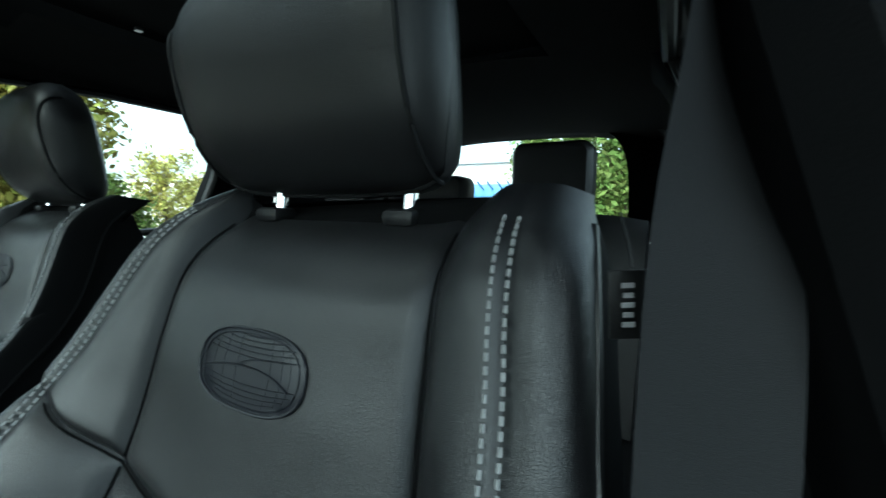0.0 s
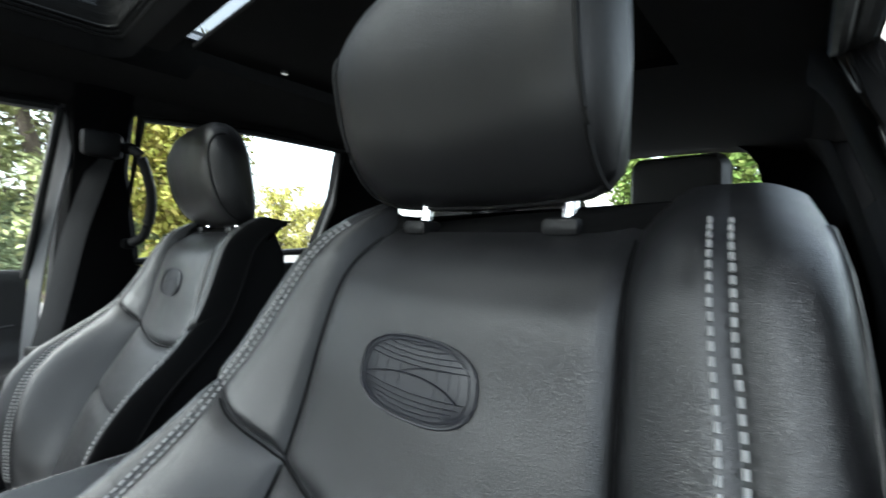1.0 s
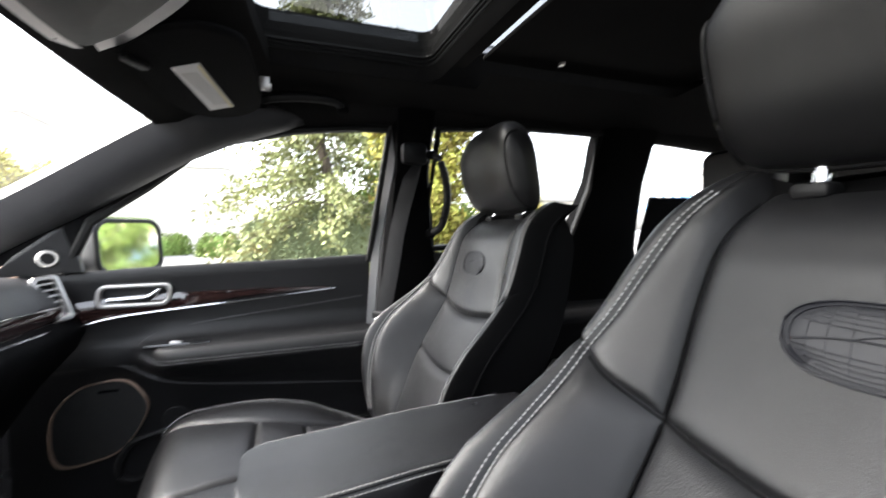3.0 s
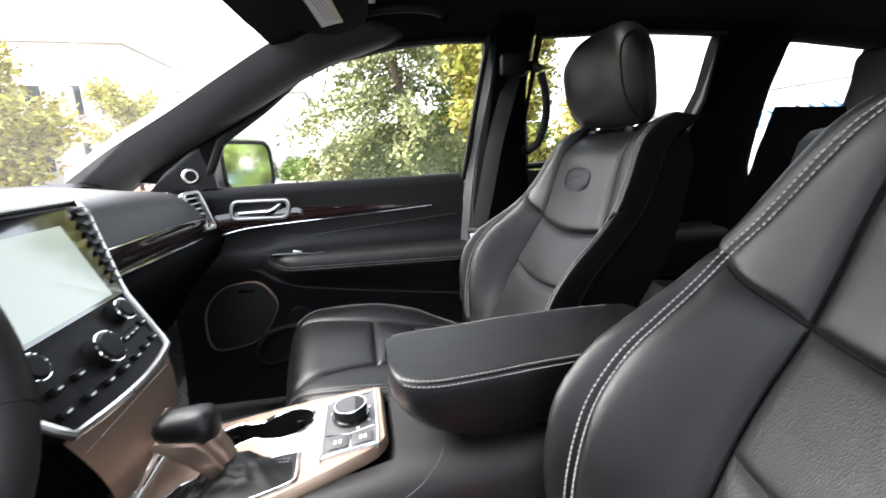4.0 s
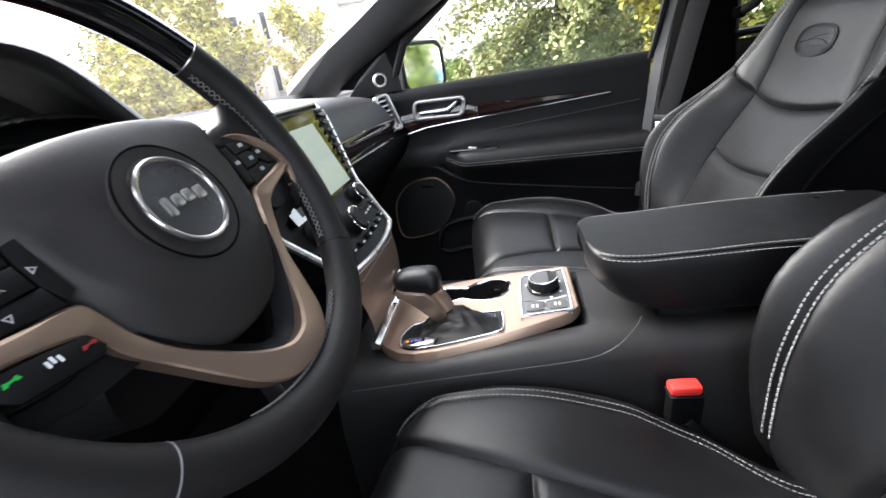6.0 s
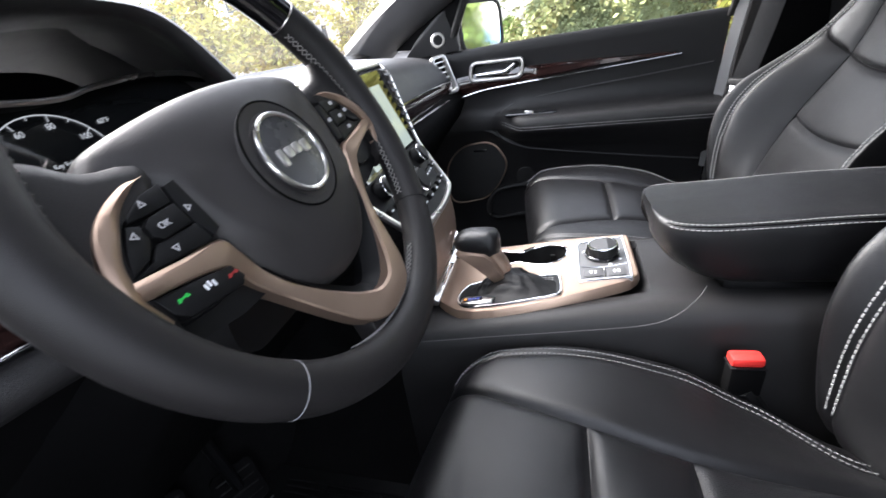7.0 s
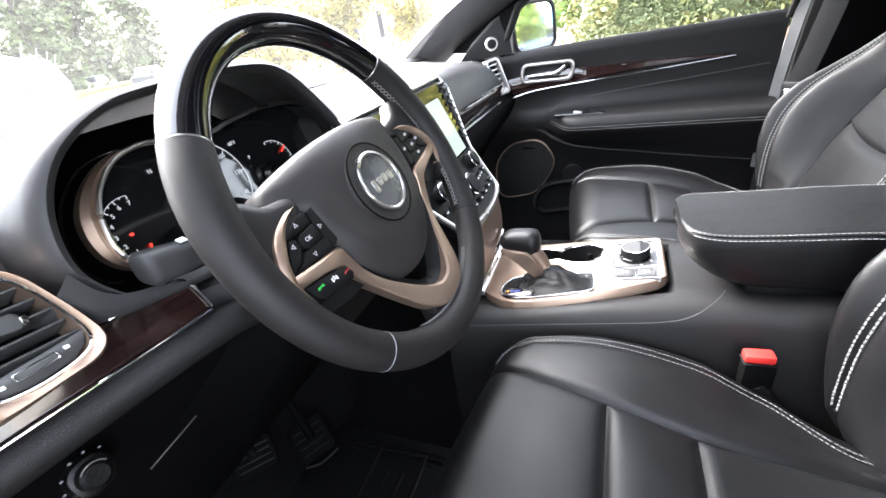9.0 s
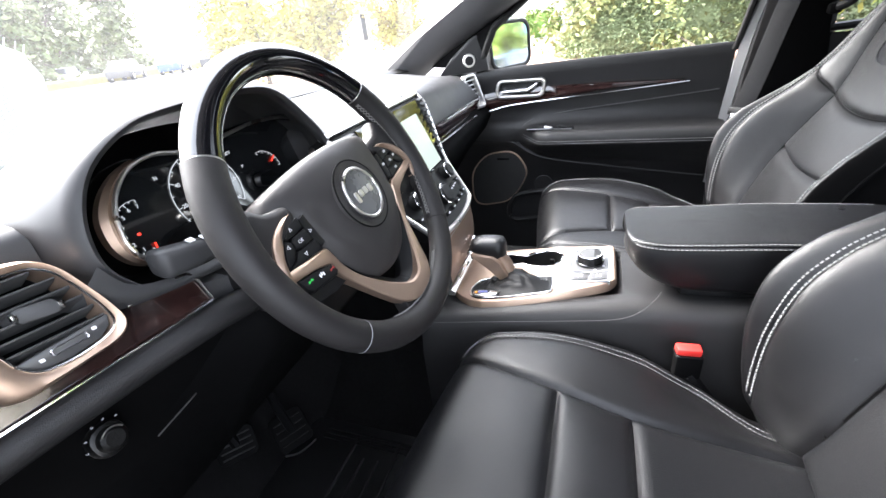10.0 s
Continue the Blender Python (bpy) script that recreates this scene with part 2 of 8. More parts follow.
def box(bm, c, size, bevel=0.0, m=None, seg=2):
    r = bmesh.ops.create_cube(bm, size=1.0)
    vs = r["verts"]
    bmesh.ops.scale(bm, vec=size, verts=vs)
    if bevel:
        es = list({e for v in vs for e in v.link_edges})
        g = bmesh.ops.bevel(bm, geom=es, offset=bevel, segments=seg, affect="EDGES", profile=0.5)
        vs = list({v for f in g["faces"] for v in f.verts} | {v for v in vs if v.is_valid})
    bmesh.ops.transform(bm, matrix=Matrix.Translation(c) @ (m or Matrix.Identity(4)), verts=vs)
    return bm


def disc(bm, c, r, depth, m=None, n=32, bevel=0.0, r2=None):
    """A short round bar along local z."""
    m = m or Matrix.Identity(4)
    prof = [(0, r), (depth - bevel, r2 or r), (depth, (r2 or r) - bevel)] if bevel else [(0, r), (depth, r2 or r)]
    loft(bm, [[Vector(c) + m @ Vector((q * math.cos(2 * math.pi * k / n), q * math.sin(2 * math.pi * k / n), h)) for k in range(n)] for h, q in prof])
    return bm


def prism(bm, pts, f, depth, bevel=0.0):
    """An outline pts (a, b) raised from f(a, b, 0) to f(a, b, depth), its upper edge eased."""
    n = len(pts)

    def shrunk(k):
        out = []
        for i in range(n):
            ax, ay = pts[i - 1]
            bx, by = pts[(i + 1) % n]
            tx, ty = bx - ax, by - ay
            ll = math.hypot(tx, ty) or 1
            nx, ny = -ty / ll, tx / ll
            px, py = pts[i]
            out.append((px + nx * k * sgn, py + ny * k * sgn))
        return out
    area = sum(pts[i - 1][0] * pts[i][1] - pts[i][0] * pts[i - 1][1] for i in range(n))
    sgn = 1 if area > 0 else -1
    if bevel:
        rings = [(0, 0), (depth - bevel, 0), (depth - bevel * 0.3, bevel * 0.3), (depth, bevel)]
    else:
        rings = [(0, 0), (depth, 0)]
    loft(bm, [[Vector(f(a, b, h)) for a, b in shrunk(k)] for h, k in rings])
    return bm


def rrect(w, h, r, n=5, c=(0, 0)):
    """A rectangle with rounded corners, counter-clockwise."""
    pts = []
    for (sx, sy), a0 in (((1, 1), 0), ((-1, 1), 90), ((-1, -1), 180), ((1, -1), 270)):
        for k in range(n + 1):
            a = radians(a0 + 90 * k / n)
            pts.append((c[0] + sx * (w / 2 - r) + r * math.cos(a), c[1] + sy * (h / 2 - r) + r * math.sin(a)))
    return pts


def spline(pts, n=8, closed=False):
    """Points along a Catmull-Rom curve."""
    pts = [Vector(p) for p in pts]
    out, m = [], len(pts)
    for i in range(m if closed else m - 1):
        if closed:
            p0, p1, p2, p3 = pts[i - 1], pts[i], pts[(i + 1) % m], pts[(i + 2) % m]
        else:
            p0, p1, p2, p3 = pts[max(i - 1, 0)], pts[i], pts[i + 1], pts[min(i + 2, m - 1)]
        for k in range(n):
            t = k / n
            out.append(0.5 * ((2 * p1) + (p2 - p0) * t + (2 * p0 - 5 * p1 + 4 * p2 - p3) * t * t + (3 * p1 - p0 - 3 * p2 + p3) * t ** 3))
    if not closed:
        out.append(pts[-1])
    return out


def stitches(bm, pts, length=0.0065, gap=0.0032, r=0.0011, lift=V(0, 0, 0)):
    """Short thread runs laid along a curve."""
    pts = [Vector(p) + lift for p in pts]
    acc, run, on = 0.0, [pts[0]], True
    step = 0.0012
    fine = []
    for a, b in zip(pts, pts[1:]):
        k = max(1, int((b - a).length / step))
        fine += [a + (b - a) * (i / k) for i in range(k)]
    fine.append(pts[-1])
    i = 0
    dist = [0.0]
    for a, b in zip(fine, fine[1:]):
        dist.append(dist[-1] + (b - a).length)
    total, s = dist[-1], 0.0

    def at(d):
        nonlocal i
        while i < len(dist) - 2 and dist[i + 1] < d:
            i += 1
        k = (d - dist[i]) / max(1e-9, dist[i + 1] - dist[i])
        return fine[i] + (fine[i + 1] - fine[i]) * k
    while s + length < total:
        a, b = at(s), at(s + length)
        d = (b - a).normalized()
        x = d.orthogonal().normalized()
        y = d.cross(x)
        ring0 = [a + (x * math.cos(t) + y * math.sin(t)) * r for t in (0.8, 2.4, 3.9, 5.5)]
        ring1 = [b + (x * math.cos(t) + y * math.sin(t)) * r for t in (0.8, 2.4, 3.9, 5.5)]
        loft(bm, [ring0, ring1])
        s += length + gap


def words(name, text, size, m, material, parent, label=""):
    """Flat lettering, turned into a mesh."""
    cu = bpy.data.curves.new(name, "FONT")
    cu.body, cu.size, cu.align_x, cu.align_y, cu.extrude = text, size, "CENTER", "CENTER", 0.0002
    tmp = bpy.data.objects.new(name, cu)
    scene.collection.objects.link(tmp)
    me = bpy.data.meshes.new_from_object(tmp.evaluated_get(bpy.context.evaluated_depsgraph_get()))
    bpy.data.objects.remove(tmp)
    me.transform(m)
    me.materials.clear()
    me.materials.append(material)
    ob = new(name, me)
    ob.parent = parent
    if parent.data is None:
        ob.matrix_parent_inverse = parent.matrix_basis.inverted()
    return tagged(ob, label)


# ---------------------------------------------------------------- car shell
def side_x(z):
    """Half width of the cabin's inner side at a height."""
    return curve1(z, [(0.5, 0.76), (0.8, 0.785), (1.1, 0.765), (1.21, 0.742), (1.40, 0.685), (1.57, 0.622), (1.62, 0.59), (1.66, 0.52), (1.70, 0.42)])


def beam(name, pts, widths, material, parent, thick=0.05, side=1, label="", n=6, inward=0.012):
    """A trim bar that lies on the cabin's side: pts (y, z), width across it; rounded inner face."""
    bm = B()
    cen = spline([(0, y, z) for y, z in pts], n)
    rings = []
    m = len(cen) - 1
    for i, p in enumerate(cen):
        d = (cen[min(i + 1, m)] - cen[max(i - 1, 0)]).normalized()
        nrm = V(0, -d.z, d.y)
        w = curve1(i / m * (len(widths) - 1), list(enumerate(widths)))
        ring = []
        for a, dep in ((-0.5, 1.0), (-0.5, 0.25), (-0.40, 0.06), (-0.2, 0.0), (0.2, 0.0), (0.40, 0.06), (0.5, 0.25), (0.5, 1.0)):
            q = p + nrm * a * w
            ring.append(V(side * (side_x(q.z) - inward + dep * thick), q.y, q.z))
        rings.append(ring)
    loft(bm, rings)
    return part(name, bm, material, parent, label)


def pane(name, outline, material, parent, side=1, off=0.03, label=""):
    """A window pane that follows the cabin side; outline of (y, z)."""
    bm = B()
    vs = [bm.verts.new((side * (side_x(z) + off), y, z)) for y, z in outline]
    bm.faces.new(vs)
    ob = part(name, bm, material, parent, label)
    ob.visible_shadow = False
    return ob


shell = thing("car_body", (0, 0, 0.3), "black-trimmed interior shell of a parked sport utility vehicle", "car body", kind="structure")
FRONT_WIN = [(0.062, 1.566), (0.105, 1.205), (0.60, 1.185), (0.84, 1.19), (0.772, 1.316), (0.647, 1.40), (0.552, 1.472), (0.46, 1.513), (0.30, 1.548), (0.17, 1.562)]
REAR_WIN = [(-0.085, 1.574), (-0.07, 1.225), (-0.63, 1.255), (-0.668, 1.42), (-0.655, 1.597), (-0.35, 1.596)]
QUARTER = [(-0.89, 1.572), (-0.91, 1.37), (-1.30, 1.40), (-1.25, 1.55)]

for s in (1, -1):
    # pillars, their shade put into a near-black colour, and roof rail
    beam("b_pillar", [(-0.01, 1.62), (-0.014, 1.45), (-0.028, 1.22), (-0.06, 0.9), (-0.08, 0.55)], [0.13, 0.115, 0.17, 0.26, 0.30], SHADE_BLACK, shell, 0.10, s, "black plastic pillar trim", 6, 0.045 if s < 0 else 0.012)
    beam("c_pillar", [(-0.775, 1.64), (-0.785, 1.45), (-0.78, 1.2), (-0.8, 0.9), (-0.8, 0.6)], [0.25, 0.235, 0.32, 0.5, 0.5], SHADE_BLACK, shell, 0.07, s, "black plastic pillar trim")
    beam("d_pillar", [(-1.40, 1.62), (-1.44, 1.45), (-1.50, 1.2), (-1.55, 0.7)], [0.3, 0.3, 0.4, 0.5], SHADE_BLACK, shell, 0.07, s, "black plastic pillar trim")
    bm = B()
    rail = [(0.60, 1.52), (0.46, 1.555), (0.25, 1.60), (0.0, 1.625), (-0.4, 1.64), (-0.9, 1.635), (-1.6, 1.60)]
    rings = []
    for p in spline([(0, y, z) for y, z in rail], 6):
        ring = []
        for dz, dx in ((-0.045, 0.05), (-0.045, 0.012), (-0.03, -0.004), (0.0, -0.016), (0.03, -0.02), (0.06, -0.03), (0.10, -0.06), (0.12, 0.05)):
            z = p.z + dz
            ring.append(V(s * (side_x(min(z, 1.60)) + dx - max(0, z - 1.62) * 0.9), p.y, z))
        rings.append(ring)
    loft(bm, rings)
    part("roof_rail_trim", bm, LINER, shell, "black cloth roof rail")
    # quarter panel and rear side lower wall
    bm = B()
    grid(bm, lambda p, q: V(s * (side_x(0.5 + q * 0.9) + 0.004), -0.95 - p * 0.8, 0.5 + q * 0.9), 4, 6)
    part("rear_side_panel", bm, SHADE_BLACK, shell)
    pane("quarter_glass", QUARTER, PRIVACY, shell, s, 0.03, "tinted quarter window glass")
    # outer skin to close the side
    bm = B()
    grid(bm, lambda p, q: V(s * (0.90 - 0.02 * q), -1.8 + p * 3.0, 0.3 + q * 0.55), 6, 4)
    part("outer_sill_panel", bm, BODY_PAINT, shell)

# front header, cowl side, firewall, rear
bm = B()
loft(bm, [[V(x, y + (abs(x) / 0.6) ** 2 * -0.07, z - (abs(x) / 0.6) ** 2 * 0.03) for y, z in ((0.66, 1.575), (0.645, 1.538), (0.60, 1.545), (0.53, 1.585), (0.46, 1.632), (0.40, 1.66), (0.40, 1.70), (0.62, 1.64))] for x in [-0.60 + 0.1 * i for i in range(13)]])
part("windshield_header", bm, LINER, shell, "black cloth header above the windshield")
for s in (1, -1):
    bm = B()
    path = spline([(s * 0.662, 0.20, 1.595), (s * 0.636, 0.29, 1.584), (s * 0.612, 0.37, 1.570), (s * 0.60, 0.44, 1.555), (s * 0.578, 0.545, 1.513), (s * 0.645, 0.69, 1.445), (s * 0.72, 0.85, 1.365), (s * 0.79, 1.02, 1.283), (s * 0.84, 1.16, 1.20)], 6)
    rings = []
    for i, p in enumerate(path):
        w = 0.016 + 0.026 * smooth(i / 20) + 0.010 * i / len(path)
        rings.append([p + V(s * x * w, y * w, z * w) for x, y, z in ((-1.15, 0.55, 0.35), (-1.05, 0.0, -0.15), (-0.75, -0.55, -0.55), (-0.2, -0.9, -0.85), (0.35, -0.9, -0.95), (0.9, -0.3, -0.5), (0.9, 0.5, 0.5), (-0.4, 0.9, 0.85))])
    loft(bm, rings)
    part("a_pillar", bm, PLASTIC if s < 0 else DASH, shell, "padded windshield pillar")
for s in (1, -1):
    bm = B()
    pa = spline([(s * 0.585, 0.53, 1.515), (s * 0.665, 0.68, 1.440), (s * 0.740, 0.84, 1.355), (s * 0.805, 1.00, 1.272), (s * 0.84, 1.10, 1.215)], 5)
    pb = spline([(s * 0.640, 0.44, 1.520), (s * 0.665, 0.56, 1.470), (s * 0.690, 0.655, 1.400), (s * 0.715, 0.775, 1.318), (s * 0.745, 0.845, 1.20)], 5)
    grid(bm, lambda p, q: pa[int(round(p * 20))].lerp(pb[int(round(p * 20))], q) + V(-s * 0.012 * math.sin(math.pi * q), -0.01 * math.sin(math.pi * q), 0), 20, 6)
    part("pillar_corner_trim", bm, SHADE_BLACK, shell, "black trim between pillar and window")
bm = B()
loft(bm, [[V(x * 0.78, 1.15, 0.4), V(x * 0.78, 1.3, 0.4), V(x * 0.78, 1.3, 1.15), V(x * 0.78, 1.15, 1.1)] for x in (-1, 1)])
part("firewall", bm, CARPET, shell)
bm = B()
loft(bm, [[V(x * 0.8, -1.75, 0.4), V(x * 0.8, -1.8, 0.4), V(x * 0.8, -1.8, 1.22), V(x * 0.8, -1.75, 1.22)] for x in (-1, 1)])
part("tailgate_panel", bm, SHADE_BLACK, shell)
bm = B()
WO = spline([(-0.47, -1.72, 1.24), (-0.465, -1.66, 1.48), (-0.44, -1.62, 1.60), (-0.37, -1.60, 1.665), (-0.2, -1.59, 1.70), (0.0, -1.585, 1.71), (0.2, -1.59, 1.70), (0.37, -1.60, 1.665), (0.44, -1.62, 1.60), (0.465, -1.66, 1.48), (0.47, -1.72, 1.24)], 4)
FO = spline([(-0.78, -1.74, 1.20), (-0.76, -1.66, 1.45), (-0.72, -1.62, 1.60), (-0.62, -1.60, 1.72), (-0.3, -1.59, 1.76), (0.0, -1.585, 1.77), (0.3, -1.59, 1.76), (0.62, -1.60, 1.72), (0.72, -1.62, 1.60), (0.76, -1.66, 1.45), (0.78, -1.74, 1.20)], 4)
loft(bm, [[o_ + V(0, -0.05, 0), o_, i_ + V(0, 0.015, 0), i_ + V(0, 0.0, 0), i_ + V(0, -0.05, 0)] for o_, i_ in zip(FO, WO)])
part("tailgate_window_frame", bm, SHADE_BLACK, shell)
bm = B()
bm.faces.new([bm.verts.new(p) for p in ((-0.6, -1.73, 1.22), (0.6, -1.73, 1.22), (0.55, -1.62, 1.66), (-0.55, -1.62, 1.66))])
o = part("rear_window_glass", bm, PRIVACY, shell, "tinted rear window glass")
o.visible_shadow = False
bm = B()
grid(bm, lambda p, q: V((2 * p - 1) * (0.64 + 0.20 * q), 0.655 + 0.70 * q - 0.05 * (2 * p - 1) ** 2 * (1 - q) - 0.22 * (2 * p - 1) ** 2 * q, 1.59 - 0.385 * q - 0.035 * (2 * p - 1) ** 2 * (1 - q) + 0.012 * math.sin(math.pi * q)), 12, 6)
o = part("windshield_glass", bm, WSCREEN, shell, "clear windshield glass")
o.visible_shadow = False

bm = B()
tube(bm, [V(x, 1.350 - 0.265 * (x / 0.84) ** 2, 1.2085 + 0.002 * abs(x)) for x in [-0.83 + 0.083 * k for k in range(21)]], 0, flat=(0.030, 0.006, (0, -0.4, 0.9)))
part("windshield_seal", bm, RUBBER, shell, "black rubber seal at the windshield's foot")

# bonnet beyond the windshield
bm = B()
grid(bm, lambda p, q: V((2 * p - 1) * (0.80 - 0.1 * q * q), 1.36 + 1.15 * q - 0.2 * (2 * p - 1) ** 2, 1.09 - 0.12 * q - 0.05 * (2 * p - 1) ** 2 - 0.12 * q ** 4), 12, 8)
part("bonnet", bm, BODY_PAINT, shell, "glossy dark bonnet")

floor = thing("floor", (0, 0, 0.5), "black carpeted car floor with rubber mats", "floor", kind="structure")
bm = B()
grid(bm, lambda p, q: V((2 * p - 1) * 0.78, -1.75 + q * 2.95, 0.50 + 0.12 * math.exp(-((2 * p - 1) * 0.78 / 0.12) ** 2) + 0.32 * smooth((q - 0.955) / 0.045)), 24, 60)
part("carpet", bm, CARPET, floor)

# ---------------------------------------------------------------- ceiling with roof opening
ceiling = thing("ceiling", (0, 0, 1.66), "black cloth headliner with open roof glass", "ceiling", kind="structure")
SX, SY0, SY1 = 0.435, 0.005, 0.388


def liner_z(x, y):
    return 1.672 - 0.055 * (abs(x) / 0.58) ** 3 - 0.05 * smooth((y - 0.36) / 0.28)


bm = B()
for x0, x1, y0, y1 in ((-0.60, 0.60, SY1 + 0.03, 0.47), (SX + 0.03, 0.60, -0.13, SY1 + 0.03), (-0.60, -SX - 0.03, -0.13, SY1 + 0.03), (-0.60, -0.385, -1.72, -0.13), (0.385, 0.60, -1.72, -0.13), (-0.385, 0.385, -1.72, -0.72)):
    grid(bm, lambda p, q: V(x0 + (x1 - x0) * p, y0 + (y1 - y0) * q, liner_z(x0 + (x1 - x0) * p, y0 + (y1 - y0) * q)), 14, 8)
part("headliner", bm, LINER, ceiling)
bm = B()
# lip round the opening, up to the glass
lip = rrect(2 * SX + 0.06, SY1 - SY0 + 0.06, 0.05, 6, (0, (SY0 + SY1) / 2))
lip2 = rrect(2 * SX + 0.01, SY1 - SY0 + 0.01, 0.035, 6, (0, (SY0 + SY1) / 2))
lip3 = rrect(2 * SX, SY1 - SY0, 0.03, 6, (0, (SY0 + SY1) / 2))
loft(bm, [[V(a, b, liner_z(a, b) + 0.001) for a, b in lip], [V(a, b, 1.676) for a, b in lip2], [V(a, b, 1.695) for a, b in lip3], [V(a, b, 1.750) for a, b in lip3]], caps=False)
part("roof_opening_lip", bm, LINER, ceiling, "black rubber-lined roof opening")
for k in range(3):
    bm = B()
    tube(bm, [(a, b, 1.676 + 0.007 * k) for a, b in rrect(2 * SX + 0.012 - 0.006 * k, SY1 - SY0 + 0.012 - 0.006 * k, 0.035, 6, (0, (SY0 + SY1) / 2))], 0.003, 6, True)
    part("rubber_seal", bm, RUBBER, ceiling)
bm = B()
box(bm, (0, -0.043, 1.692), (0.86, 0.082, 0.04), 0.012)
part("roof_cross_beam", bm, LINER, ceiling, "black cross beam between the roof glasses")
bm = B()
box(bm, (0, -0.43, 1.695), (0.80, 0.625, 0.012), 0.004)
part("roof_sunshade", bm, LINER, ceiling, "closed black roof shade")
bm = B()
for x0, x1, y0, y1 in ((-0.62, 0.62, SY1, 0.70), (SX, 0.62, -1.78, SY1), (-0.62, -SX, -1.78, SY1), (-SX, SX, -1.78, -0.80), (-SX, SX, -0.06, SY0)):
    box(bm, ((x0 + x1) / 2, (y0 + y1) / 2, 1.735), (x1 - x0, y1 - y0, 0.02))
part("roof_panel", bm, BODY_PAINT, ceiling)
bm = B()
bm.faces.new([bm.verts.new(p) for p in ((-SX, SY0, 1.703), (SX, SY0, 1.703), (SX, SY1, 1.700), (-SX, SY1, 1.700))])
part("roof_glass", bm, ROOF_GLASS, ceiling, "lightly tinted roof glass")
bm = B()
bm.faces.new([bm.verts.new(p) for p in ((-0.4, -0.80, 1.722), (0.4, -0.80, 1.722), (0.4, -0.06, 1.722), (-0.4, -0.06, 1.722))])
part("rear_roof_glass", bm, ROOF_GLASS, ceiling, "lightly tinted rear roof glass")
bm = B()
disc(bm, (0.30, -0.27, liner_z(0.3, -0.27) - 0.004), 0.007, 0.006, None, 12)
part("roof_stud", bm, SATIN, ceiling)


# ---------------------------------------------------------------- doors
def door_arm(y):
    """How far the armrest swells out of the door at y."""
    return 0.095 * smooth((0.718 - y) / 0.10)


def door_profile(y, front):
    """Inner outline (x, z) of a door at y: sill, soft top, armrest, insert, lower panel."""
    arm = door_arm(y) * (1 if front else 0.9)
    zl = curve1(y, [(0.16, 0.828), (0.37, 0.853), (0.55, 0.876), (0.63, 0.891), (0.69, 0.917), (0.72, 0.944), (0.76, 0.955)])
    sill = curve1(y, [(0.1, 1.214), (0.3, 1.207), (0.63, 1.200), (0.80, 1.192), (0.9, 1.184)])
    return [(0.748, sill), (0.742, sill - 0.008), (0.748, sill - 0.033), (0.757, 1.13), (0.762, 1.09), (0.768, 1.055), (0.772 - 0.05 * arm, 1.020), (0.770 - 0.30 * arm, 1.004), (0.766 - 0.85 * arm, 0.999),
            (0.762 - arm, 0.990), (0.760 - arm, 0.962), (0.763 - 0.92 * arm, 0.948), (0.766 - 0.5 * arm, (0.948 + zl) / 2), (0.768 - 0.05 * arm, zl + 0.004), (0.764, zl - 0.006), (0.786, zl - 0.030), (0.79, 0.70), (0.785, 0.62), (0.77, 0.52)]


def make_door(name, y0, y1, s, front, label):
    d = thing(name, (s * 0.77, (y0 + y1) / 2, 0.5), label, "car door", kind="structure")
    bm = B()
    n = 28
    grid(bm, lambda p, q: (lambda pr: V(s * pr[0], y0 + (y1 - y0) * p, pr[1]))(door_profile(y0 + (y1 - y0) * p, front)[int(round(q * 18))]), n, 18)
    part("door_panel", bm, VINYL, d, "black soft door panel", 60)
    return d


door = make_door("door_1", 0.10, 0.98, 1, True, "closed front door, black panel with dark wood strip")
# sill strip
bm = B()
tube(bm, [(0.757, y, z) for y, z in ((0.12, 1.205), (0.3, 1.198), (0.5, 1.194), (0.7, 1.188), (0.88, 1.177))], 0.009, 8)
part("window_seal", bm, RUBBER, door)


def strip(name, pts, hw, proud, material, parent, label="", tip=True, depth=0.012):
    """A slim trim strip: pts (x, y, z) along it, half height hw (may taper), proud towards -x."""
    bm = B()
    cen = spline(pts, 8)
    rings = []
    m = len(cen) - 1
    for i, p in enumerate(cen):
        h = hw(i / m) if callable(hw) else hw
        rings.append([p + V(x, 0, z) for x, z in ((depth, -h), (-proud * 0.3, -h), (-proud, -h * 0.6), (-proud, h * 0.6), (-proud * 0.3, h), (depth, h))])
    loft(bm, rings)
    return part(name, bm, material, parent, label)


strip("wood_strip", [(0.756, 0.215, 1.121), (0.756, 0.40, 1.119), (0.757, 0.60, 1.108), (0.757, 0.74, 1.098), (0.745, 0.82, 1.090)], lambda k: 0.004 + 0.022 * smooth(k / 0.75), 0.008, WOOD, door, "dark lacquered wood strip")
bm = B()
tube(bm, spline([(0.746, 0.203, 1.1180), (0.746, 0.39, 1.1025), (0.747, 0.56, 1.0900), (0.747, 0.70, 1.0790), (0.740, 0.76, 1.0720), (0.733, 0.82, 1.058)], 8), 0.0024, 8)
part("chrome_strip", bm, CHROME, door, "bright chrome line")
# lighter grey tube: a seam with its highlight put into the colour
bm = B()
tube(bm, spline([(0.7595, 0.12, 1.088), (0.7625, 0.30, 1.069), (0.7655, 0.4675, 1.0525), (0.7695, 0.60, 1.0365), (0.7705, 0.655, 1.0250), (0.7680, 0.685, 1.0090), (0.7560, 0.700, 0.9950)], 8), 0.0018, 6)
part("panel_seam", bm, DASH, door)
bm = B()
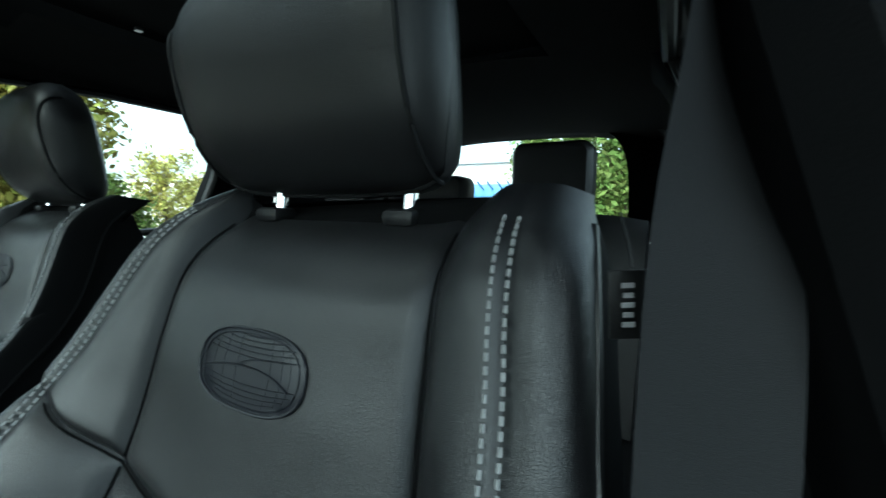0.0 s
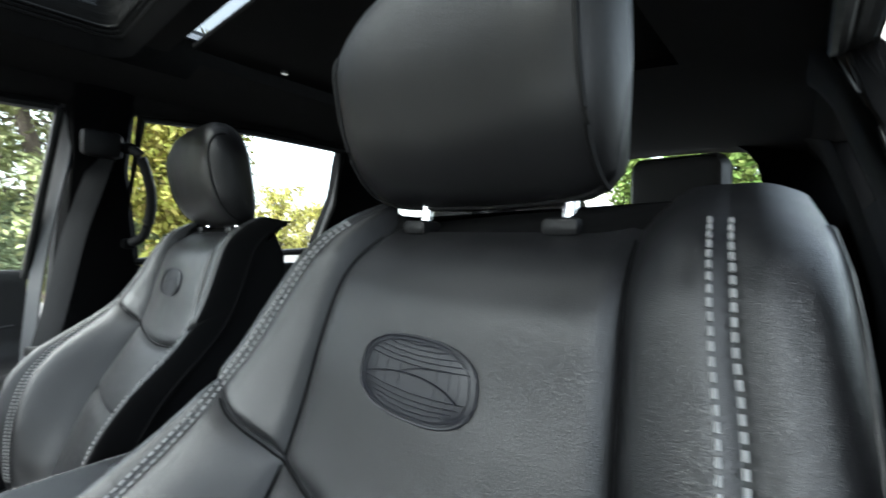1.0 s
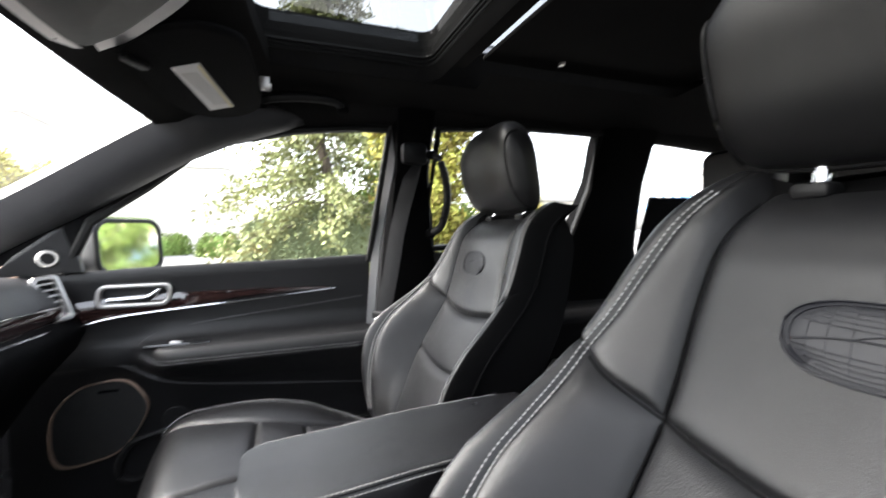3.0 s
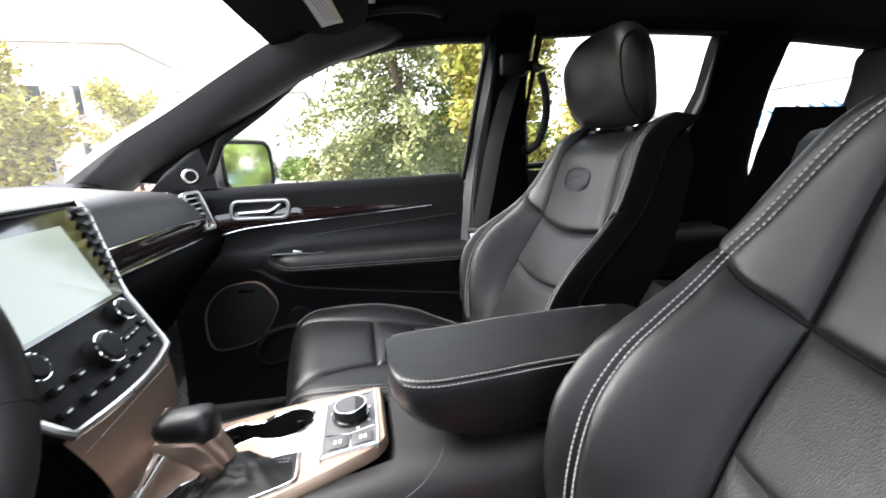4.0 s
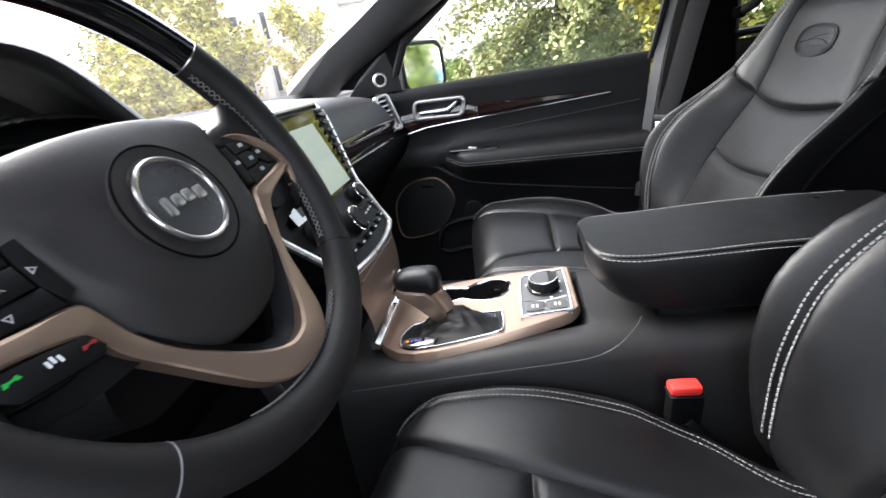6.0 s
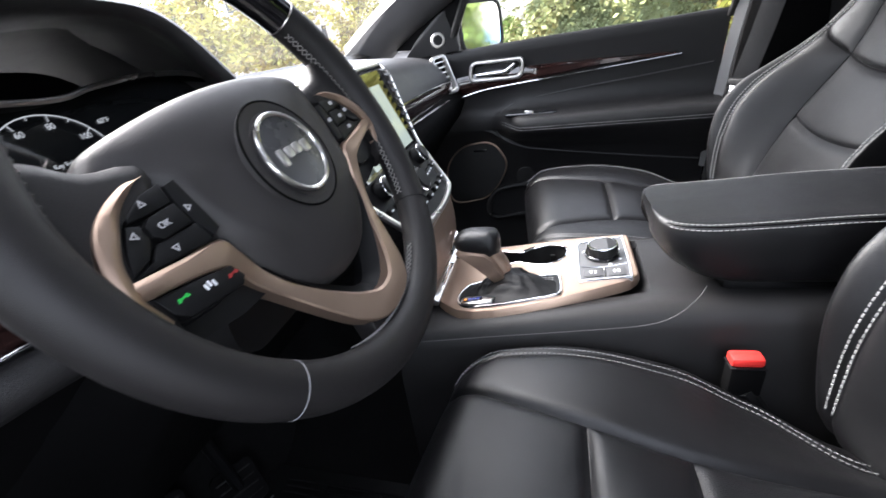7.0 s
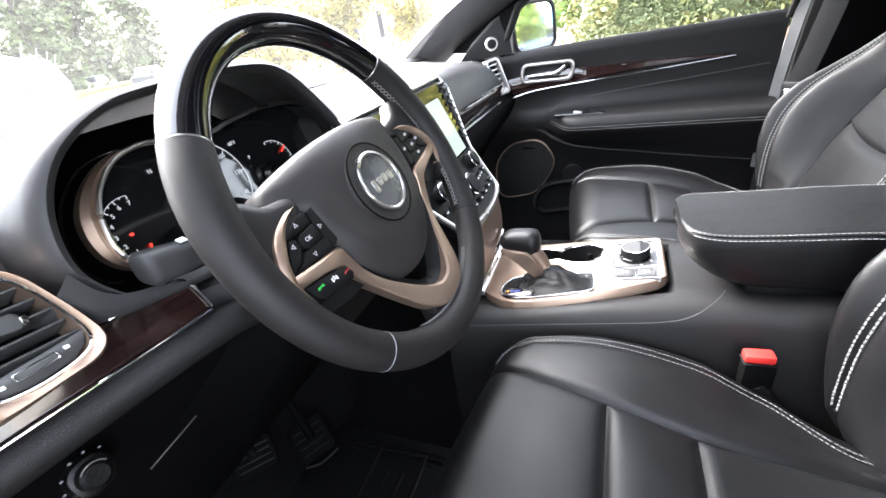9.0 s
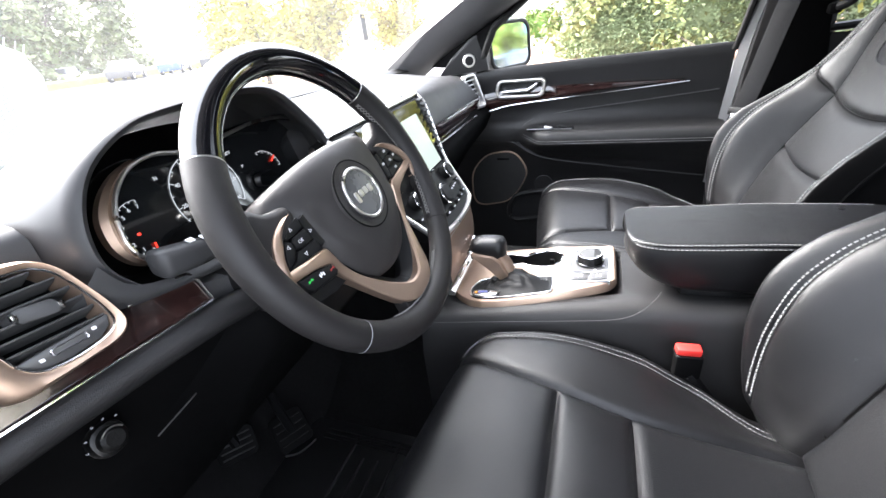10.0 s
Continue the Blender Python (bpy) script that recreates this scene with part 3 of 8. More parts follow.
for dz in (0.970, 0.9625):
    stitches(bm, spline([(0.7593 - door_arm(y), y, dz + 0.006 * smooth((y - 0.62) / 0.08)) for y in (0.11, 0.2, 0.3, 0.4, 0.5, 0.58, 0.63, 0.66, 0.68, 0.695)], 6), 0.0045, 0.0016, 0.0008)
part("stitching", bm, THREAD, door, "pale double stitching", kind="stuff")

# door pull bezel and handle
D_M = Matrix(((0, 0, -1, 0.752), (-1, 0, 0, 0.70), (0, 1, 0, 1.127), (0, 0, 0, 1)))  # a: forward to rear, b: up, h: inwards


def ring_part(name, outer, inner, f, depth, material, parent, label=""):
    bm = B()
    n = len(outer)
    mid = [((o[0] + i[0]) / 2, (o[1] + i[1]) / 2) for o, i in zip(outer, inner)]
    r1 = [((o[0] * 0.8 + i[0] * 0.2), (o[1] * 0.8 + i[1] * 0.2)) for o, i in zip(outer, inner)]
    r2 = [((o[0] * 0.2 + i[0] * 0.8), (o[1] * 0.2 + i[1] * 0.8)) for o, i in zip(outer, inner)]
    loft(bm, [[Vector(f(a, b, h)) for a, b in r] for r, h in ((outer, -0.004), (outer, depth * 0.5), (r1, depth), (mid, depth * 1.1), (r2, depth), (inner, depth * 0.5), (inner, -0.02))], caps=False)
    return part(name, bm, material, parent, label)


def dm(a, b, h):
    return D_M @ V(a, b, h)


bez = ring_part("handle_bezel", [(a + b * 0.15, b) for a, b in rrect(0.165, 0.062, 0.02)], [(a + b * 0.15, b) for a, b in rrect(0.14, 0.038, 0.012)], dm, 0.009, SATIN, door, "satin silver handle surround")
bm = B()
prism(bm, [(a + b * 0.15, b) for a, b in rrect(0.142, 0.040, 0.012)], lambda a, b, h: dm(a, b, -0.012 + h), 0.004)
part("handle_cup", bm, PLASTIC, door)
bm = B()
prism(bm, [(-0.06, -0.017), (0.03, -0.017), (0.048, -0.004), (0.062, 0.015), (0.05, 0.016), (0.035, 0.004), (0.02, -0.002), (-0.06, -0.004)], lambda a, b, h: dm(a, b, -0.006 + h), 0.012, 0.003)
part("door_lever", bm, CHROME, door, "chrome door lever")
bm = B()
box(bm, (0.712, 0.600, 1.000), (0.030, 0.15, 0.008), 0.003, pose(0, 0, 0, 0, 8, 0))
part("switch_plate", bm, GLOSS, door)
for k in range(2):
    bm = B()
    box(bm, (0.710, 0.560 + 0.045 * k, 1.006), (0.016, 0.026, 0.008), 0.003, pose(0, 0, 0, 8, 8, 0))
    part("window_switch", bm, SATIN if k else PLASTIC, door)
# speaker
SPK = [(0.7438, 0.906), (0.795, 0.905), (0.838, 0.893), (0.876, 0.860), (0.899, 0.815), (0.9025, 0.745), (0.892, 0.705), (0.865, 0.692), (0.815, 0.697), (0.7616, 0.712), (0.7165, 0.759), (0.6870, 0.826), (0.7090, 0.880)]
spk = [(p.x, p.y) for p in spline([(a - 0.795, b - 0.800, 0) for a, b in SPK], 5, True)]


def sm(a, b, h):
    return V(0.788 - h, 0.795 + a, 0.800 + b)


ring_part("speaker_ring", spk, [(a * 0.945, b * 0.95) for a, b in spk], sm, 0.008, BRONZE, door, "bronze speaker ring")
bm = B()
prism(bm, [(a * 0.95, b * 0.95) for a, b in spk], sm, 0.004)
part("speaker_grille", bm, mat("speaker_mesh", (0.008, 0.008, 0.008), rough=0.6, var=0.2, scale=60, bump=1.0, bscale=450, voronoi=True), door, "black perforated speaker grille")
bm = B()
box(bm, sm(-0.02, 0.078, 0.005), (0.003, 0.045, 0.007), 0.001)
part("speaker_badge", bm, GLOSS, door)
bm = B()
disc(bm, (0.790, 0.628, 0.781), 0.034, 0.005, pose(0, 0, 0, 0, -90, 0), 32, 0.003)
part("round_cover", bm, VINYL, door)
# map pocket: moulded rim
bm = B()
tube(bm, spline([(0.7665, 0.12, 0.822), (0.7665, 0.16, 0.826), (0.7665, 0.37, 0.851), (0.7665, 0.55, 0.874), (0.7665, 0.63, 0.889), (0.7665, 0.69, 0.915), (0.760, 0.715, 0.945)], 8), 0.0035, 8)
part("panel_edge", bm, DASH, door)
bm = B()
tube(bm, spline([(0.775, 0.30, 0.655), (0.775, 0.55, 0.652), (0.775, 0.66, 0.648), (0.775, 0.73, 0.638), (0.775, 0.757, 0.662), (0.778, 0.750, 0.705), (0.782, 0.700, 0.745), (0.782, 0.5, 0.765), (0.782, 0.3, 0.765)], 8), 0.009, 8)
part("map_pocket_rim", bm, VINYL, door)
pane("window_pane", FRONT_WIN, GLASS, door, 1, 0.022, "clear front side window glass")
# door window frame
bm = B()
fw = [V(side_x(z) + 0.008, y, z) for y, z in FRONT_WIN]
tube(bm, [fw[3], fw[4], fw[5], fw[6], fw[7], fw[8], fw[9], fw[0]], 0.012, 8)
part("window_frame", bm, RUBBER, door)
bm = B()
tube(bm, spline([(0.628, 0.045, 1.588), (0.672, 0.050, 1.46), (0.722, 0.082, 1.234), (0.742, 0.100, 1.0), (0.755, 0.105, 0.80)], 6), 0, flat=(0.026, 0.008, (1, -0.6, 0)))
part("door_frame_edge", bm, GREY_PAINT, door, "pale door frame edge")
bm = B()
tube(bm, [fw[0] + V(-0.01, -0.002, 0.0), (fw[0] + fw[1]) / 2 + V(-0.01, -0.002, 0), fw[1] + V(-0.01, -0.002, -0.01)], 0.009, 8)
part("door_seal", bm, RUBBER, door)

door_4 = copy_thing(door, Matrix.Translation((-0.675, 0.905, 0)) @ pose(0, 0, 0, 0, 0, -46) @ Matrix.Translation((0.76 - 0.77, 0.54 - 0.98, 0.5)) @ Matrix.Scale(-1, 4, (1, 0, 0)))
door_4.name = "door_4"
tagged(door_4, "open driver door, black panel with chrome line", "car door", kind="structure")

for s, nm in ((1, "door_2"), (-1, "door_3")):
    d = make_door(nm, -0.82, 0.02, s, False, "closed rear door with tinted window, black panel")
    pane("window_pane", REAR_WIN, PRIVACY, d, s, 0.022, "tinted rear door glass")
    bm = B()
    tube(bm, [V(s * (side_x(z) + 0.008), y, z) for y, z in REAR_WIN], 0.012, 8, True)
    part("window_frame", bm, RUBBER, d)

# side mirror outside the passenger door
mir = thing("side_mirror", (0.98, 0.92, 1.2), "chrome-capped side mirror outside the window", "mirror")
bm = B()
R_M = Matrix.Translation((1.02, 0.805, 1.245)) @ pose(0, 0, 0, 0, 0, -34) @ pose(0, 0, 0, -4, 0, 0)
loft(bm, [[R_M @ V(a * k, h, b * k) for a, b in rrect(0.215, 0.165, 0.04, 5)] for h, k in ((-0.035, 1.0), (-0.02, 1.03), (0.03, 0.98), (0.07, 0.8), (0.09, 0.5))])
part("mirror_shell", bm, mat("mirror_housing_grey", (0.05, 0.05, 0.053), rough=0.35, var=0.05), mir, "dark grey mirror housing")
bm = B()
loft(bm, [[R_M @ V(a * k, h, b * k + 0.003) for a, b in rrect(0.220, 0.168, 0.04, 5) if b > 0.02] for h, k in ((-0.030, 1.02), (0.0, 1.05), (0.03, 1.02), (0.07, 0.86), (0.09, 0.55))])
part("mirror_cap", bm, CHROME, mir, "chrome mirror cap")
ring_part("mirror_bezel", rrect(0.215, 0.165, 0.04, 5), rrect(0.186, 0.140, 0.032, 5), lambda a, b, h: R_M @ V(a, -0.036 - h, b), 0.006, PLASTIC, mir, "black mirror surround")
bm = B()
loft(bm, [[R_M @ V(a, h, b) for a, b in rrect(0.195, 0.148, 0.035, 5)] for h in (-0.038, -0.036)])
part("mirror_face", bm, MIRROR, mir, "mirror glass")
bm = B()
tube(bm, [(0.80, 0.93, 1.20), (0.88, 0.93, 1.19), (0.96, 0.88, 1.2)], 0.03, 8)
part("mirror_arm", bm, PLASTIC, mir)
tw = thing("tweeter_panel", (0.775, 0.88, 1.2), "black triangular trim with silver-ringed tweeter", "speaker")
bm = B()
prism(bm, [(0.80, 1.192), (0.97, 1.185), (0.93, 1.235), (0.86, 1.29), (0.815, 1.31)], lambda a, b, h: V(0.752 - h, a, b), 0.02, 0.004)
part("corner_trim", bm, VINYL, tw)
bm = B()
T_M = Matrix.Translation((0.727, 0.862, 1.228)) @ pose(0, 0, 0, 0, 0, 22) @ Matrix(((0, 0, -1, 0), (-1, 0, 0, 0), (0, 1, 0, 0), (0, 0, 0, 1)))
disc(bm, (0, 0, 0), 0.021, 0.006, T_M, 28, 0.003)
part("tweeter_ring", bm, SATIN, tw, "satin silver tweeter ring")
bm = B()
disc(bm, (0, 0, 0), 0.0145, 0.0075, T_M, 24, 0.002)
part("tweeter_grille", bm, PLASTIC, tw)


# ---------------------------------------------------------------- seats
def make_seat(label, inner=False):
    """Front seat built for the driver's place, its centre line at x = -0.392."""
    cx = -0.392
    st = thing("front_seat", (cx, 0.3, 0.52), label, "car seat", "front seats")
    yc = [(0.80, 0.185), (0.86, 0.160), (0.95, 0.118), (0.99, 0.095), (1.05, 0.056), (1.104, 0.024), (1.15, 0.008), (1.2, -0.004), (1.28, -0.027), (1.36, -0.055)]
    pw = [(0.85, 0.125), (0.95, 0.140), (1.05, 0.150), (1.104, 0.149), (1.17, 0.144), (1.24, 0.136), (1.30, 0.124), (1.33, 0.118)]
    sx = [(0.85, 0.205), (0.95, 0.213), (1.05, 0.222), (1.12, 0.228), (1.152, 0.226), (1.195, 0.208), (1.26, 0.180), (1.30, 0.160), (1.335, 0.142)]
    wx = [(0.85, 0.245), (1.0, 0.258), (1.12, 0.262), (1.16, 0.258), (1.2, 0.246), (1.26, 0.224), (1.31, 0.204), (1.35, 0.185)]
    bl = [(0.78, 0.022), (0.86, 0.060), (0.95, 0.094), (1.026, 0.112), (1.06, 0.106), (1.09, 0.086), (1.13, 0.053), (1.163, 0.034), (1.2, 0.022), (1.25, 0.014), (1.33, 0.006)]

    pwn = [(0.85, 0.125), (0.95, 0.135), (1.05, 0.136), (1.10, 0.131), (1.18, 0.125), (1.25, 0.121), (1.31, 0.113)]
    sxn = [(0.85, 0.200), (0.95, 0.206), (1.05, 0.202), (1.12, 0.188), (1.19, 0.181), (1.23, 0.176), (1.255, 0.172), (1.295, 0.167), (1.335, 0.160)]
    wxn = [(0.85, 0.240), (1.0, 0.246), (1.10, 0.234), (1.2, 0.221), (1.26, 0.214), (1.30, 0.207), (1.335, 0.193)]
    if inner:  # the side towards the console turns in sharply
        sxn = [(z, w + 0.010) for z, w in sxn]
        wxn = [(z, w + 0.010) for z, w in sxn]
        sx = [(z, w - 0.016) for z, w in sx]
        wx = [(z, w - 0.026) for z, w in wx]

    def X(s, z, sg=1):
        a, b, c = curve2(z, pw), curve2(z, sx), curve2(z, wx)
        if sg < 0:
            a, b, c = curve2(z, pwn), curve2(z, sxn), curve2(z, wxn)
        return a * s if s <= 1 else (a + (b - a) * (s - 1) if s <= 2 else b + (c - b) * math.sin((s - 2) * math.pi / 2))

    def top(s):
        return 1.308 + 0.030 * smooth((s - 0.7) / 1.0) - 0.007 * smooth((s - 2.2) / 0.8)

    def Y(s, z, sg=1):
        b = curve2(z, bl) * (1 if sg > 0 else (0.68 if inner else 0.85))
        if s <= 1:
            d = 0.006 * (1 - s * s)
        elif s <= 2:
            d = b * smooth((s - 1) * 0.9 + 0.1)
        else:
            d = b + (0.35 if sg > 0 else 0.1) * b * math.sin((s - 2) * math.pi) * (s < 3) - (0.055 if sg > 0 or inner else 0.026) * (1 - math.cos((s - 2) * math.pi / 2))
        r = clamp((z - (top(s) - 0.07)) / 0.07)
        return curve2(z, yc) + d - 0.05 * r ** 2.6

    ease = [0, 0.012, 0.03, 0.06] + [0.10 + 0.05 * k for k in range(17)] + [0.94, 0.97, 0.988, 1]

    def panel(name, sg, s0, s1, lo, hi, material, depth=0.009, label="", both=False, tucks=(1, 1, 1, 1)):
        bm = B()

        def f(p, q):
            p, q = ease[int(round(p * 24))], ease[int(round(q * 24))]
            s = s0 + (s1 - s0) * p
            z = lo(abs(s)) + (hi(abs(s)) - lo(abs(s))) * q
            a = abs(s)
            sd = (1 if s >= 0 else -1) if both else sg
            x = math.copysign(X(a, z, sd), s) * (sg if not both else 1)
            wdt = abs(X(abs(s1), z, sg) - X(abs(s0), z, sg)) if not both else 2 * X(abs(s1), z)
            hgt = hi(a) - lo(a)
            t = 0
            for dist, k in ((p * wdt, tucks[0]), ((1 - p) * wdt, tucks[1]), (q * hgt, tucks[2]), ((1 - q) * hgt, tucks[3])):
                t = max(t, k * math.exp(-(dist / 0.0055) ** 1.5))
            puff = 0.004 * math.sin(math.pi * p) * math.sin(math.pi * q)
            return V(cx + x, Y(a, z, sd) - depth * t + puff, z)
        grid(bm, f, 24, 24)
        return part(name, bm, material, st, label, 80)

    seam = lambda s: 1.104 - 0.016 * (1 - s * s) if s <= 1 else (1.104 + 0.048 * (s - 1) if s <= 2 else 1.152 + 0.02 * (s - 2))
    panel("upper_back_panel", 1, -1, 1, seam, top, LEATHER, both=True, tucks=(1, 1, 1, 0.2))
    panel("middle_back_insert", 1, -1, 1, lambda s: 0.985 - 0.012 * (1 - s * s), seam, LEATHER_PERF, both=True)
    panel("lower_back_insert", 1, -1, 1, lambda s: 0.80, lambda s: 0.985 - 0.012 * (1 - s * s), LEATHER_PERF, both=True)
    # on the console side the edge's shade is painted, near-black in place of leather
    for sg in (1, -1):
        panel("upper_bolster", sg, 1, 2, seam, top, LEATHER, tucks=(1, 0.35, 1, 0.2))
        panel("upper_bolster_edge", sg, 2, 3, seam, top, SHADE_BLACK if inner and sg < 0 else LEATHER, tucks=(0.35, 0.6, 1, 0.2))
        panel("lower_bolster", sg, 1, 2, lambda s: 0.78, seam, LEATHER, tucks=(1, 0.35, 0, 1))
        panel("lower_bolster_edge", sg, 2, 3, lambda s: 0.78, seam, SHADE_BLACK if inner and sg < 0 else LEATHER, tucks=(0.35, 0.6, 0, 1))
    # near-black tubes that paint shade into the seams between the panels
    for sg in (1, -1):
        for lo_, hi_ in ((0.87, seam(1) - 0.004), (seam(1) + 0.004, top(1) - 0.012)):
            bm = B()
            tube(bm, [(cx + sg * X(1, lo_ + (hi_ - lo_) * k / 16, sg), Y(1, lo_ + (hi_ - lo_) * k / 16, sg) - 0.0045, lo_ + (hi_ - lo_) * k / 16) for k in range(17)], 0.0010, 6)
            part("seam_shade", bm, SHADE_BLACK, st)
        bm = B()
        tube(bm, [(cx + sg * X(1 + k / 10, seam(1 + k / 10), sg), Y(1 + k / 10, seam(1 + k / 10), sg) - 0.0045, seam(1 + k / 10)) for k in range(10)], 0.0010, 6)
        part("seam_shade", bm, SHADE_BLACK, st)
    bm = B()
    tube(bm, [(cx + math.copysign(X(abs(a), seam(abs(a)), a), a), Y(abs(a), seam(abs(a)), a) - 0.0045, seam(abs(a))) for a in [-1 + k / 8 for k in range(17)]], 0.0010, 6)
    part("seam_shade", bm, SHADE_BLACK, st)
    # shell: sides and back, their shade painted in near-black
    bm = B()
    rings = []
    for k in range(22):
        z = 0.77 + 0.575 * k / 21
        ring = []
        for a in (-3, -2.6, -2, -1.5, -1, -0.5, 0, 0.5, 1, 1.5, 2, 2.6, 3):
            zz = min(z, top(abs(a)) - 0.006)
            ring.append(V(cx + math.copysign(X(abs(a), zz, a), a) * 0.985, Y(abs(a), zz, a) - 0.012, zz))
        w, wn_ = curve2(z, wx), curve2(z, wxn)
        zz = min(z, 1.32)
        yb = curve2(z, yc) - 0.135 + 0.05 * smooth((z - 1.24) / 0.1)
        for a in (1, 0.97, 0.8, 0, -0.8, -0.97, -1):
            ring.append(V(cx + (wn_ if a < 0 else w) * 0.985 * a, yb + 0.02 * a * a, zz))
        rings.append(ring)
    loft(bm, rings)
    part("backrest_shell", bm, SHADE_BLACK, st, "black vinyl seat back and sides", 60)
    # piping on the outer edge; its console side has the shade painted near-black
    for sg in (1, -1):
        bm = B()
        tube(bm, [(cx + sg * (X(3, z, sg) - 0.001), Y(3, z, sg) + 0.002, z) for z in [0.79 + 0.0208 * k for k in range(26)]], 0.003, 6)
        part("piping", bm, SHADE_BLACK if inner and sg < 0 else LEATHER, st)
    # stitching: two rows beside the outer seams
    bm = B()
    for sg in (1, -1):
        for off in (-1, 1):
            if inner and sg < 0 and off > 0:
                continue
            pts = []
            for k in range(40):
                z = 0.82 + (top(2) - 0.02 - 0.82) * k / 39
                s = 2.0
                while math.hypot(X(s, z, sg) - X(2, z, sg), Y(s, z, sg) - Y(2, z, sg)) < 0.0045 and 1.7 < s < 2.4:
                    s += 0.004 * off
                pts.append((cx + sg * (X(s, z, sg) - (0.003 if sg < 0 else 0)), Y(s, z, sg) + 0.0018, z))
            stitches(bm, pts, 0.0042, 0.0024, 0.00125)
    part("stitching", bm, THREAD, st, "pale double rows of stitching", kind="stuff")
    # embossed oval emblem: raised rings and bars
    bm = B()
    ez = 1.206
    oval = [(0.054 * math.copysign(abs(math.cos(t)) ** 0.75, math.cos(t)), 0.0265 * math.copysign(abs(math.sin(t)) ** 0.8, math.sin(t))) for t in [2 * math.pi * k / 40 for k in range(40)]]

    def on_back(a, b, h):
        z = ez + b
        return V(cx + 0.007 + a, Y(abs(a + 0.007) / curve2(z, pw), z) + 0.004 * 1.0 + h, z)
    EMB = mat("embossed_leather", (0.0042, 0.0045, 0.0070), rough=0.45, var=0.1, spec=0.3)
    tube(bm, [on_back(a, b, 0.0006) for a, b in oval], 0.0011, 6, True)
    em = part("emblem", bm, EMB, st, "dark embossed oval emblem")
    bm = B()
    loft(bm, [[on_back(a * k, b * k, h) for a, b in oval] for k, h in ((1.0, -0.0004), (0.97, 0.0003), (0.6, 0.0004), (0.2, 0.0004))])
    part("emblem_field", bm, EMB, em)
    lines = [([on_back(a * k, b * k, 0.0008) for a, b in oval], 0.0009, True) for k in (0.90,)]
    for a in (-0.041, -0.033, -0.022, 0.012, 0.026, 0.038):
        hh = 0.0235 * math.sqrt(max(0.05, 1 - (a / 0.055) ** 2))
        lines.append(([on_back(a * (1 - 0.1 * t * t), hh * t, 0.0004) for t in (-1, -0.5, 0, 0.5, 1)], 0.0004, False))
    for b in (-0.021, -0.0175, -0.014, -0.010, 0.008, 0.0115, 0.015, 0.0185, 0.0215):
        ww = 0.050 * math.sqrt(max(0.05, 1 - (b / 0.0265) ** 2))
        lines.append(([on_back(ww * t, b + 0.003 * t * t, 0.0004) for t in (-1, -0.5, 0, 0.5, 1)], 0.0007, False))
    lines.append((spline([on_back(a, b, 0.0012) for a, b in ((-0.041, -0.007), (-0.026, -0.001), (-0.005, 0.002), (0.02, 0.001), (0.046, -0.004))], 5), 0.0010, False))
    lines.append((spline([on_back(a, b, 0.0010) for a, b in ((-0.036, 0.010), (-0.02, 0.009), (0.0, 0.006), (0.014, 0.001))], 5), 0.0008, False))
    for pts, r, shut in lines:
        bm = B()
        tube(bm, pts, r * 0.72, 5, shut)
        part("embossed_line", bm, EMB, em)

    # cushion
    zc = [(0.05, 0.86), (0.12, 0.853), (0.30, 0.853), (0.45, 0.862), (0.55, 0.868), (0.60, 0.860), (0.63, 0.838), (0.645, 0.80), (0.64, 0.76)]
    pwc = [(0.05, 0.115), (0.21, 0.113), (0.38, 0.102), (0.48, 0.115), (0.62, 0.152)]
    sxc = [(0.05, 0.15), (0.20, 0.152), (0.30, 0.200), (0.40, 0.214), (0.48, 0.217), (0.58, 0.208), (0.64, 0.180)]
    wxc = [(0.05, 0.20), (0.20, 0.205), (0.30, 0.242), (0.40, 0.256), (0.5, 0.256), (0.58, 0.242), (0.64, 0.205)]
    blc = [(0.05, 0.0), (0.2, -0.012), (0.30, -0.008), (0.38, 0.004), (0.50, 0.004), (0.62, 0.0)]

    def XC(s, y):
        a, b, c = curve2(y, pwc), curve2(y, sxc), curve2(y, wxc)
        return a * s if s <= 1 else (a + (b - a) * (s - 1) if s <= 2 else b + (c - b) * math.sin((s - 2) * math.pi / 2))

    def ZC(s, y):
        b = curve2(y, blc)
        if s <= 1:
            d = 0.004 * (1 - s * s)
        elif s <= 2:
            d = b * smooth((s - 1) * 0.9 + 0.1)
        else:
            d = b - 0.06 * (1 - math.cos((s - 2) * math.pi / 2))
        fr = clamp((y - 0.585) / 0.06)
        return curve2(y, [(0.05, 0.785), (0.12, 0.792), (0.21, 0.804), (0.30, 0.824), (0.38, 0.845), (0.48, 0.864), (0.55, 0.868), (0.645, 0.866)]) + d - 0.075 * (1 - math.sqrt(max(0, 1 - fr * fr * 0.98)))

    def bow_at(x, y):
        """How far the cushion's front edge reaches beyond its straight line; the outer corner most."""
        return (0.036 + 0.020 * (x / 0.2) * (1 if inner else -1) - 0.004 * (x / 0.2) ** 2) * smooth((y - 0.5) / 0.14)

    def cpanel(name, sg, s0, s1, y0, y1, material, both=False, depth=0.008, tucks=(1, 1, 1, 1), label=""):
        bm = B()

        def f(p, q):
            p, q = ease[int(round(p * 24))], ease[int(round(q * 24))]
            s = s0 + (s1 - s0) * p
            a = abs(s)
            y = y0 + (y1 - y0) * q
            x = math.copysign(XC(a, y), s) * (1 if both else sg)
            wdt = 2 * XC(abs(s1), y) if both else abs(XC(abs(s1), y) - XC(abs(s0), y))
            t = 0
